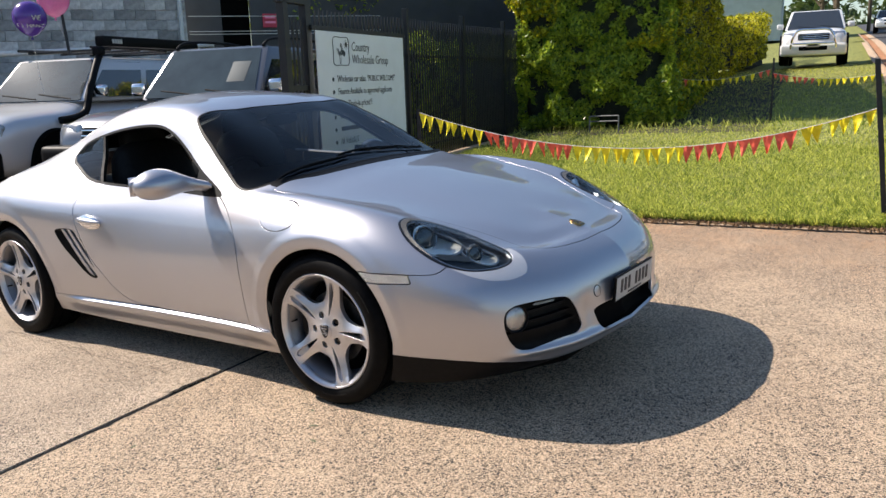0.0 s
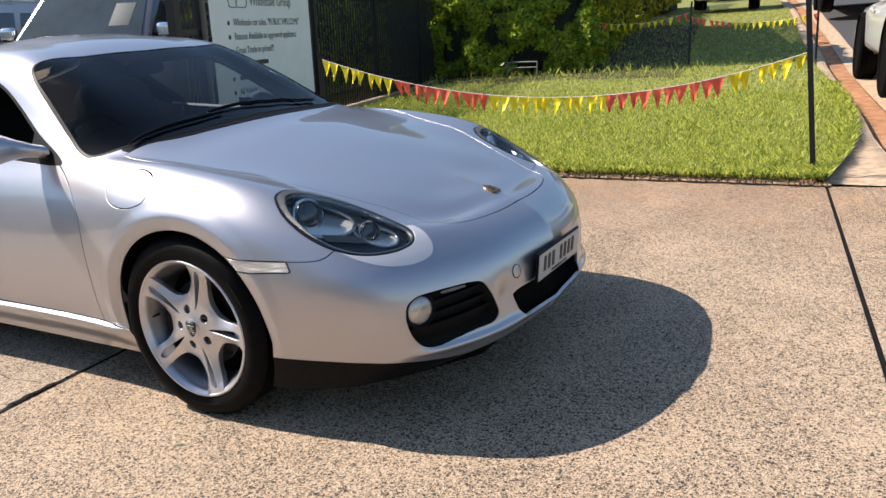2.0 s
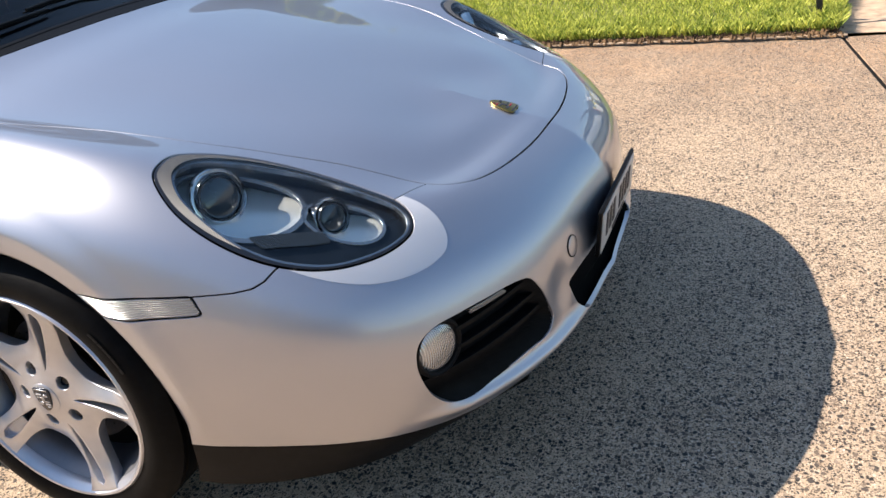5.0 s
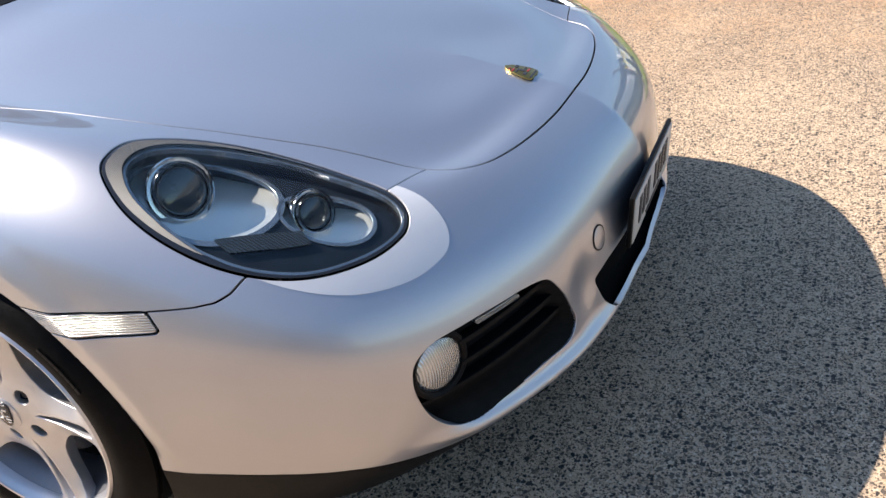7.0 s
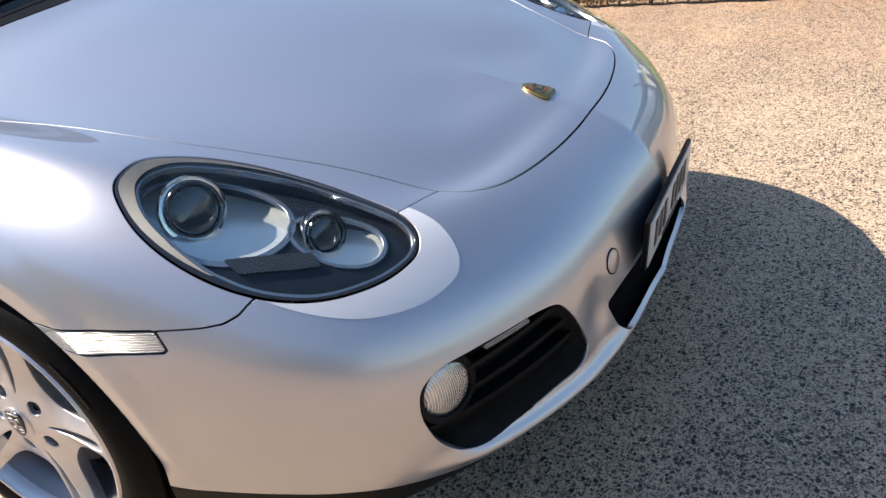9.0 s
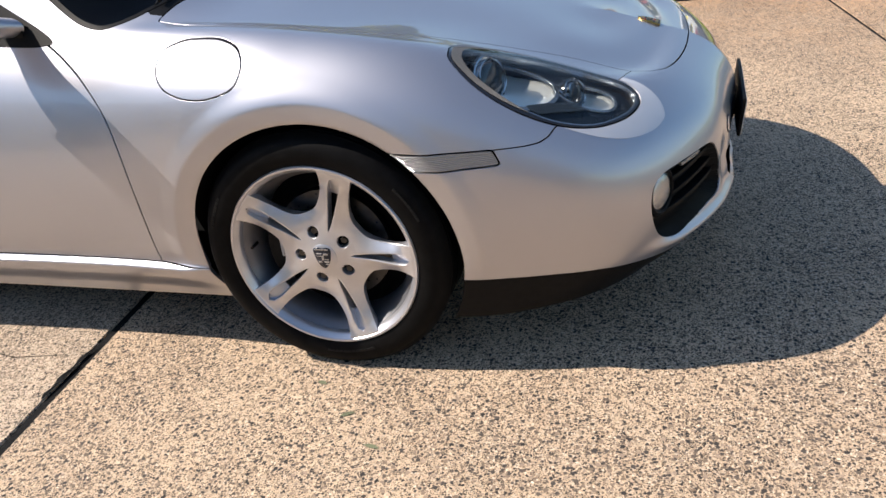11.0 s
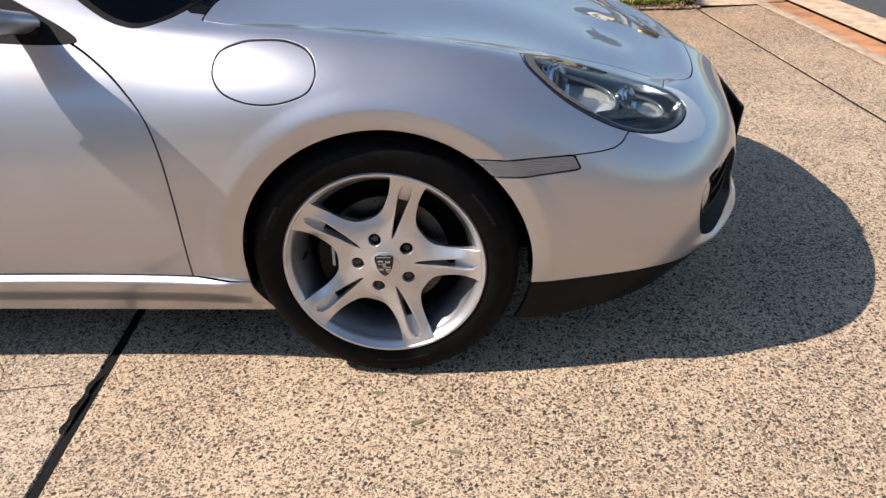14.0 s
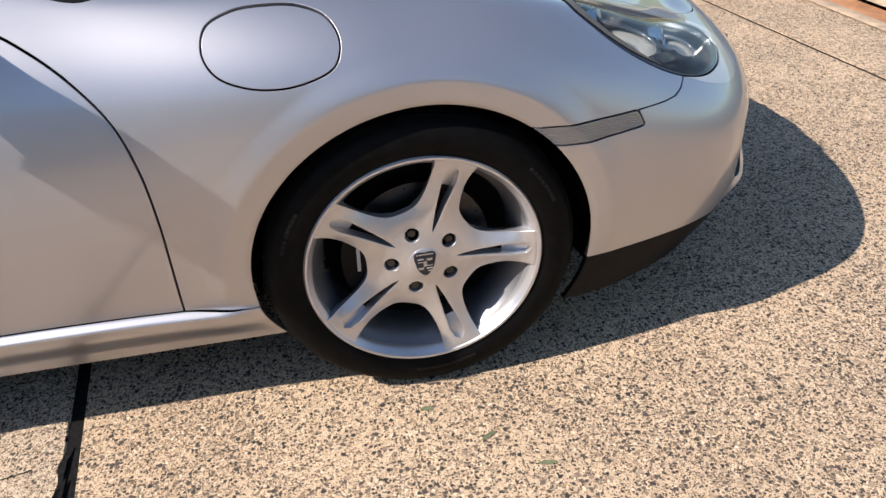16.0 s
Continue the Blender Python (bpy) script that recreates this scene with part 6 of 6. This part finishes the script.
def road_wheel(car_, x, y, r, w, rim_mat):
    wh = part("wheel", lathe([(r * .62, w / 2 - .02), (r * .70, w / 2), (r * .90, w / 2), (r * .98, w / 2 - .03), (r, w / 2 - .06), (r, -w / 2 + .04), (r * .9, -w / 2), (r * .6, -w / 2)], 48), RUBBER, car_, "black tyre on alloy wheel")
    side_ = 1 if y > 0 else -1
    wh.matrix_basis = pose(x, y, r, -90 * side_, 0, 0)
    rim = part("rim", lathe([(r * .64, w / 2 - .01), (r * .62, w / 2 - .03), (r * .55, w / 2 - .07), (r * .20, w / 2 - .045), (.0005, w / 2 - .04)], 40), rim_mat, wh, "silver alloy rim")
    for k in range(6):
        b = part("spoke", rounded_box(r * .42, r * .13, .03, .006), rim_mat, rim)
        b.matrix_basis = pose(0, 0, 0, 0, 0, 60 * k) @ pose(r * .36, 0, w / 2 - .035)
    return wh


def four_by_four(label, m, paint, L=4.9, W=1.86, H=1.82, bonnet=1.10, belt=1.12, ws=.62, roof0=.20, tail=-2.15, clear=.34, glass=None, cab_end=None, tray=False):
    """A tall vehicle, front along +x, its origin on the ground between the axles."""
    glass = glass or CAR_GLASS
    v = tagged(new("parked_vehicle"), label, "car")
    v.matrix_basis = m
    f, w = L / 2, W / 2
    belt_w = w * .97
    body = part("body", loft([(-f, w * .86, clear + .12, belt * .96), (-f + .06, w * .96, clear + .04, belt * .99), (-f + .5, w, clear, belt), (tail + .8, w, clear, belt), (0, w, clear, belt), (ws, w * .99, clear, belt),
                              (ws + .25, w * .985, clear, bonnet), (f - .45, w * .97, clear, bonnet - .05), (f - .14, w * .92, clear + .03, bonnet - .14), (f, w * .80, clear + .10, bonnet - .32)], 40, 5.0), paint, v, "painted body")
    end = cab_end if cab_end is not None else tail
    rw = w * .80
    rz = H
    A = [(ws, belt_w, belt - .02), (ws, -belt_w, belt - .02), (end, -belt_w, belt - .02), (end, belt_w, belt - .02)]
    B = [(roof0, rw, rz - .05), (roof0, -rw, rz - .05), (end + .28, -rw, rz - .05), (end + .28, rw, rz - .05)]
    bm = bmesh.new()
    a = [bm.verts.new(p) for p in A]
    b = [bm.verts.new(p) for p in B]
    for k in range(4):
        bm.faces.new((a[k], a[(k + 1) % 4], b[(k + 1) % 4], b[k]))
    bm.faces.new(b[::-1]), bm.faces.new(a)
    bmesh.ops.recalc_face_normals(bm, faces=bm.faces)
    cabin = part("cabin", bm, paint, v, "painted roof and pillars", bevel=.09)
    pane([A[1], A[0], B[0], B[1]], .10, .006, glass, cabin, "windscreen", "raked windscreen")
    pane([A[3], A[2], B[2], B[3]], .12, .006, CAR_GLASS, cabin, "rear_window")
    mid = (ws + end) / 2 - .05
    for s in (-1, 1):
        lo = lambda x: (x, s * belt_w, belt + .03)
        def hi(x):
            k = (x - end) / (ws - end)
            return (end + .28 + (roof0 - end - .28) * k, s * rw, rz - .10)
        cuts = [ws - .10, mid + .06, mid - .04, end + .10] if cab_end is not None else [ws - .10, mid + .30, mid + .22, mid - .62, mid - .70, end + .12]
        for i in range(0, len(cuts) - 1, 2):
            q = [lo(cuts[i]), lo(cuts[i + 1]), hi(cuts[i + 1]), hi(cuts[i])]
            pane(q[::-1] if s < 0 else q, .03, .006, CAR_GLASS, cabin, "side_window")
        mir = part("mirror", rounded_box(.11, .20, .17, .05, 3), CHROME if tray is None else paint, v, "door mirror")
        mir.matrix_basis = pose(ws - .22, s * (w + .10), belt + .13)
        part("mirror_stem", rounded_box(.05, .12, .05, .012), BLACK_PLASTIC, mir).matrix_basis = pose(0, -s * .12, -.04)
        hl = part("headlamp", rounded_box(.16, .38, .20, .06, 3), RIBBED_CLEAR, v, "clear headlamp")
        hl.matrix_basis = pose(f - .17, s * (w - .27), bonnet - .27, 0, -14, s * 16)
        tl = part("tail_lamp", rounded_box(.08, .14, .42, .03), RED_LENS, v, "red tail lamp")
        tl.matrix_basis = pose(-f + .03, s * (w - .10), belt - .22)
        for x in (f - .98, -f + 1.05):
            road_wheel(v, x, s * (w - .12), .385, .25, ALLOY)
            arch_ = part("wheel_arch", lathe([(.47, .0), (.47, .10), (.44, .125), (.42, .10), (.42, 0)], 40), BLACK_SOFT, v, "dark wheel arch")
            arch_.matrix_basis = pose(x, s * (w - .09), .47, -90 * s, 0, 0)
            # flat near-black disc in place of the shade inside the arch
            dark = part("arch_shade", lathe([(.43, .102), (.0005, .102)], 40), BLACK_SOFT, v)
            dark.matrix_basis = pose(x, s * (w - .095), .47, -90 * s, 0, 0)
        hd = part("door_handle", rounded_box(.20, .03, .035, .01), CHROME if tray is None else paint, v)
        hd.matrix_basis = pose(mid + .34, s * (w + .008), belt - .14)
    part("front_bumper", rounded_box(.26, W * .98, .34, .08, 3), paint if tray else BLACK_PLASTIC, v, "front bumper").matrix_basis = pose(f + .02, 0, clear + .20)
    part("rear_bumper", rounded_box(.20, W * .96, .20, .05, 3), STEEL if tray else BLACK_PLASTIC, v, "rear bumper").matrix_basis = pose(-f - .02, 0, clear + .22)
    gr = part("grille", rounded_box(.06, W * .46, .20, .02), BLACK_PLASTIC, v, "dark grille with bright bars")
    gr.matrix_basis = pose(f - .03, 0, bonnet - .30, 0, -12, 0)
    for k in (-1, 0, 1):
        part("grille_bar", rounded_box(.03, W * .45, .018, .004), CHROME, gr).matrix_basis = pose(.03, 0, .06 * k)
    lower = part("lower_grille", rounded_box(.05, W * .42, .13, .02), BLACK_SOFT, v)
    lower.matrix_basis = pose(f + .13, 0, clear + .24)
    for x, s in ((-f - .125, -1), (f + .155, 1)):
        np_ = part("plate", rounded_box(.012, .37, .11, .004), PLATE_WHITE, v, "number plate with plain bars")
        np_.matrix_basis = pose(x, 0, clear + .33)
        part("plate_bar", rounded_box(.004, .26, .05, .001), INK_DARK, np_).matrix_basis = pose(.006 * s, 0, 0)
    for y0, y1 in ((.10, -.52), (.70, .14)):
        wp = part("wiper", tube([(ws + .03 - .03 * k, y0 + (y1 - y0) * k, belt + .035 + .07 * k) for k in np.linspace(0, 1, 8)], .011, 6), BLACK_PLASTIC, v, "black wiper")
    return v


def heading(x, y, deg, lift=0.0):
    return pose(x, y, land(x, y) + lift, 0, 0, deg)


H = -72
hx, hy = math.cos(radians(H)), math.sin(radians(H))
white4 = four_by_four("white four-wheel drive with snorkel and roof awning", heading(-9.27 - .62 * hx, 3.06 - .62 * hy, H, .10), OFFWHITE_PAINT, H=1.93, bonnet=1.20, belt=1.27, ws=.88, roof0=.28, glass=CAR_GLASS_PALE, tray=None)
part("snorkel", tube(spline([(1.38, .93, 1.03), (1.10, .95, 1.06), (.93, .955, 1.13), (.80, .93, 1.35), (.50, .84, 1.74), (.34, .80, 1.92)], 24), .05, 12, (1.0, 1.0)), BLACK_PLASTIC, white4, "black plastic snorkel")
part("snorkel_head", rounded_box(.12, .16, .13, .04, 3), BLACK_PLASTIC, white4).matrix_basis = pose(.36, .80, 1.96)
awn = part("roof_awning", rounded_box(2.3, .16, .15, .03), BLACK_PLASTIC, white4, "black rolled awning on the roof rack")
awn.matrix_basis = pose(-.85, .78, 2.10)
for k in range(4):
    part("awning_bar", rounded_box(.045, .003, .06, .001), PLATE_WHITE, awn).matrix_basis = pose(.78 + .055 * k, .081, .0)
for x in (.05, -.6, -1.25, -1.8):
    part("rack_bar", rounded_box(.05, 1.5, .04, .01), STEEL, white4, "roof rack bar").matrix_basis = pose(x, 0, 1.99)
for y in (-.70, .62):
    part("rack_rail", tube([(.30, y, 2.02), (-2.0, y, 2.02)], .022, 8), STEEL, white4, "roof rack rail")

suv = four_by_four("grey metallic off-road wagon parked behind the gate", heading(-6.30 - .62 * hx, 3.45 - .62 * hy, H, .10), GREY_PAINT, L=4.5, H=1.86, bonnet=1.10, belt=1.16, ws=.66, roof0=.05, glass=CAR_GLASS_PALE, tray=None)
for y in (-.66, .66):
    part("roof_rail", tube(spline([(.05, y, 1.80), (-.1, y, 1.88), (-1.6, y, 1.88), (-1.8, y, 1.80)], 20), .02, 8), BLACK_PLASTIC, suv, "black roof rail")
part("dash_card", rounded_box(.004, .26, .34, .002), CARD_BLUE, suv, "pale blue price card inside the windscreen").matrix_basis = pose(.36, .46, 1.48, 0, -42, 0)
third = four_by_four("dark wagon at the back of the yard", heading(-12.6, 2.2, H), GREY_PAINT, H=1.75, tray=None)

SD = math.degrees(math.atan2(.99, -.145))
ute = four_by_four("white pickup with chrome nudge bar parked on the verge", heading(-3.45, 25.8, SD + 180 + 2, -.02), WHITE_PAINT, L=5.1, W=1.86, H=1.78, bonnet=1.12, belt=1.10, ws=.85, roof0=.10, cab_end=-1.05, clear=.24, tray=True)
bar_ = part("nudge_bar", tube(spline([(2.62, -.62, .42), (2.74, -.60, .62), (2.76, -.45, .98), (2.76, 0, 1.02), (2.76, .45, .98), (2.74, .60, .62), (2.62, .62, .42)], 40), .036, 12), CHROME, ute, "chrome nudge bar")
part("nudge_cross", tube([(2.74, -.56, .62), (2.74, .56, .62)], .03, 10), CHROME, bar_)
yel = four_by_four("amber yellow pickup parked at the kerb, tail towards the driveway", heading(.62, 21.9, SD, -.05), YELLOW_PAINT, L=5.2, W=1.88, H=1.82, bonnet=1.16, belt=1.14, ws=.85, roof0=.15, cab_end=-.9, tray=True)
wht = four_by_four("white pickup parked at the kerb", heading(2.45, 9.4, SD, -.05), WHITE_PAINT, L=5.0, W=1.84, H=1.78, bonnet=1.12, belt=1.10, ws=.85, roof0=.15, cab_end=-.9, tray=True)
four_by_four("silver wagon parked further down the street", heading(-.9, 32.0, SD, -.05), OFFWHITE_PAINT, L=4.6, H=1.7, tray=True)
four_by_four("white sedan far down the street", heading(-5.2, 58.0, SD + 180, -.05), WHITE_PAINT, L=4.6, H=1.5, bonnet=.95, belt=.95, clear=.25, tray=True)

# ---- the yard behind the fence ----
wall = tagged(new("block_wall"), "grey concrete block workshop wall", kind="structure")
P0, P1 = Vector((-17.3, -1.2, 0)), Vector((-12.17, 7.825, 0))
wd = (P1 - P0).normalized()
wang = math.degrees(math.atan2(wd.y, wd.x))
WL = (P1 - P0).length
mid = (P0 + P1) / 2
base_m = pose(P0.x, P0.y, -.6, 0, 0, wang)
bk = part("wall_core", rounded_box(WL, .14, 6.6, .01), MORTAR, wall, "mortar bed of the wall", smooth=False)
bk.matrix_basis = base_m @ pose(WL / 2, .10, 3.3)
blk = part("block", rounded_box(.393, .05, .193, .005, 1), BLOCK_VARIED, wall, smooth=False)
blk.matrix_basis = base_m @ pose(WL - .2, .02, 2.6)
for row in range(11):
    for k in range(27):
        x = WL - .2 - .4 * k - (.2 if row % 2 else 0)
        if x < .2:
            continue
        ob = new("block", blk.data)
        ob.parent = wall
        ob.matrix_basis = base_m @ pose(x, .02 + .003 * math.sin(k * 7 + row * 3), 2.4 + .2 * row)
part("downpipe", tube([(WL - .12, -.07, 6.0), (WL - .12, -.07, 2.9), (WL - .05, -.09, 2.75), (WL + .2, -.09, 2.72)], .045, 12), PIPE_WHITE, wall, "white downpipe").matrix_basis = base_m
shed = tagged(new("workshop_front"), "dark grey workshop front with a doorway", kind="structure")
for a, b, z0, z1 in ((0, .85, -.6, 6), (.85, 1.5, 3.75, 6), (1.5, 9.0, -.6, 6)):
    o = part("wall_panel", rounded_box(b - a, .14, z1 - z0, .01), SHED_DARK, shed, smooth=False)
    o.matrix_basis = base_m @ pose(WL + .02 + (a + b) / 2, .9, (z0 + z1) / 2 + .6)
# near-black panel painted in for the shade beyond the opening
o = part("doorway", rounded_box(.70, .05, 4.2, .01), BLACK_SOFT, shed, "near-black panel standing in for the shade inside the doorway", smooth=False)
o.matrix_basis = base_m @ pose(WL + 1.19, 1.1, 2.1)
nt = part("notice", rounded_box(.34, .02, .30, .01), RED_SIGN, None, smooth=False)
nt.matrix_basis = base_m @ pose(WL + 1.95, .80, 3.36)
tagged(nt, "small red notice fixed to the workshop front", "notice")
for k in range(2):
    part("notice_bar", rounded_box(.24, .006, .05, .002), BALLOON_PINK, nt, smooth=False).matrix_basis = pose(0, -.012, .07 - .11 * k)
for z in (3.42, 3.10, 3.04):
    part("wire", tube([(WL + .1, .45, z), (WL + 4.5, .45, z + .02)], .008, 6), PIPE_WHITE, shed, "thin white wire").matrix_basis = base_m
yard = part("yard_wall", rounded_box(9.5, .16, 5, .02), SHED_DARK, None, "plain wall at the back of the yard", smooth=False)
yard.matrix_basis = pose(-14.5, 17.5, 2.0, 0, 0, 12)
tagged(yard, kind="structure")
# white rail and wires in front of the wall
rail = part("yard_rail", tube([(-14.6, .6, 1.86), (-9.7, 6.5, 2.06)], .05, 10), PIPE_WHITE)
tagged(rail, "long white pipe rail across the yard", "rail")
part("rail_post", tube([(-12.2, 3.5, -.4), (-12.2, 3.5, 1.95)], .03, 8), PIPE_WHITE, rail)
part("rail_post", tube([(-10.2, 5.9, -.3), (-10.2, 5.9, 2.0)], .03, 8), PIPE_WHITE, rail)
pole = part("steel_pole", tube([(-9.35, 3.55, 1.85), (-9.42, 3.55, 2.45)], .022, 8), STAKE)
pole.parent = white4
pole.matrix_parent_inverse = white4.matrix_basis.inverted()
pole.name = "aerial"


def balloon(x, y, z, r, mat, label, tail):
    bm = bmesh.new()
    bmesh.ops.create_uvsphere(bm, u_segments=36, v_segments=24, radius=r)
    for v in bm.verts:
        if v.co.z < 0:
            k = -v.co.z / r
            v.co.x *= 1 - .22 * k * k
            v.co.y *= 1 - .22 * k * k
            v.co.z *= 1.16
    b = part("balloon", bm, mat)
    b.matrix_basis = pose(x, y, z)
    tagged(b, label, "balloon")
    part("knot", lathe([(.004, .0), (.012, -.02), (.022, -.04), (.016, -.042)], 14, pose(0, 0, -r * 1.15)), mat, b)
    part("string", tube(spline([(0, 0, -r * 1.2), (tail[0] * .4, tail[1] * .4, -r * 1.2 + tail[2] * .45), tail], 14), .004, 5), CORD, b, "thin string")
    return b


pb = balloon(-9.11, 2.90, 2.33, .225, BALLOON_PURPLE, "purple balloon with white lettering tied above the cars", (.05, .06, -1.2))
balloon(-9.48, 3.48, 2.64, .225, BALLOON_PINK, "pink balloon tied above the cars", (.22, .25, -.75))
face_dir = Vector((2.2 + 9.11, -3.0 - 2.90, -1.05)).normalized()
for word, size, dx, dz in (("WE", .100, .040, -.035), ("FINANC", .078, -.13, -.130)):
    right = face_dir.cross(Vector((0, 0, 1))).normalized() * -1
    for i, ch in enumerate(word):
        off = (dx - .02 + i * size * .66)
        flat = math.sqrt(max(.0005, .228 ** 2 - off ** 2 - dz ** 2))
        pos = right * off + Vector((0, 0, dz)) + face_dir * flat
        nrm = pos.normalized()
        rx = Vector((0, 0, 1)).cross(nrm).normalized()
        up = nrm.cross(rx)
        text(ch, size, 0, 0, pb, PLATE_WHITE, m=Matrix.Translation(pos) @ Matrix((rx, up, nrm)).transposed().to_4x4())

# gas meter frame in front of the hedge
# white pipes, painted grey to stand in for the shade on them
meter = tagged(new("meter_frame"), "small white pipe frame standing before the hedge, coloured grey for its shade", "frame")
for x, h in ((-4.55, .36), (-3.95, .36)):
    part("upright", tube([(x, 11.2, land(x, 11.2)), (x, 11.2, land(x, 11.2) + h)], .014, 8), SHADED_WHITE_PIPE, meter)
for z in (.36, .26):
    part("crossbar", tube([(-4.55, 11.2, land(-4.5, 11.2) + z), (-3.95, 11.2, land(-4, 11.2) + z)], .013, 8), SHADED_WHITE_PIPE, meter)

# pale building and pole down the street
hs = tagged(new("far_house"), "pale blue house beyond the hedge", "house")
def placed(name, size, m, mat, parent, label=""):
    o = part(name, rounded_box(*size, .02), mat, parent, label, smooth=False)
    o.matrix_basis = m
    return o
hb = pose(-17.5, 62, land(-17.5, 62), 0, 0, 12)
placed("wall", (9, 8, 6.4), hb @ pose(0, 0, 3.2), WALL_PALE, hs)
placed("roof", (9.8, 8.8, .35), hb @ pose(0, 0, 6.5), SHED_DARK, hs)
for k in range(4):
    wn_ = placed("window", (.9, .06, 1.5), hb @ pose(-3.2 + 2.1 * k, -4.02, 4.4), CAR_GLASS, hs)
    placed("window_frame", (1.05, .04, .08), pose(0, -.03, -.78), PIPE_WHITE, wn_)
pw = tagged(new("power_pole"), "timber power pole beside the street", "pole")
part("pole", tube([(-7.6, 66, land(-7.6, 66)), (-7.6, 66, land(-7.6, 66) + 9)], .14, 10), BARK, pw)
part("crossarm", rounded_box(2.2, .1, .12, .01), BARK, pw).matrix_basis = pose(-7.6, 66, land(-7.6, 66) + 8.3)

# unseen walls, added to block bright low sky from the car's reflections
def closing_wall(x0, y0, x1, y1, h, mat, label):
    a, b = Vector((x0, y0, 0)), Vector((x1, y1, 0))
    c = (a + b) / 2
    o = part("sky_block_wall", rounded_box((b - a).length, .3, h + 1, .02), mat, None, label, smooth=False)
    o.matrix_basis = pose(c.x, c.y, min(land(x0, y0), land(x1, y1)) + h / 2 - .4, 0, 0, math.degrees(math.atan2(y1 - y0, x1 - x0)))
    return tagged(o, label, kind="structure")


closing_wall(-22, -13, 12, -13, 5.2, BLOCK, "unseen wall added across the forecourt to keep sky out of reflections")
closing_wall(-22.2, -13, -17.4, -1.4, 5.6, BLOCK, "unseen wall added at the forecourt's end to keep sky out of reflections")
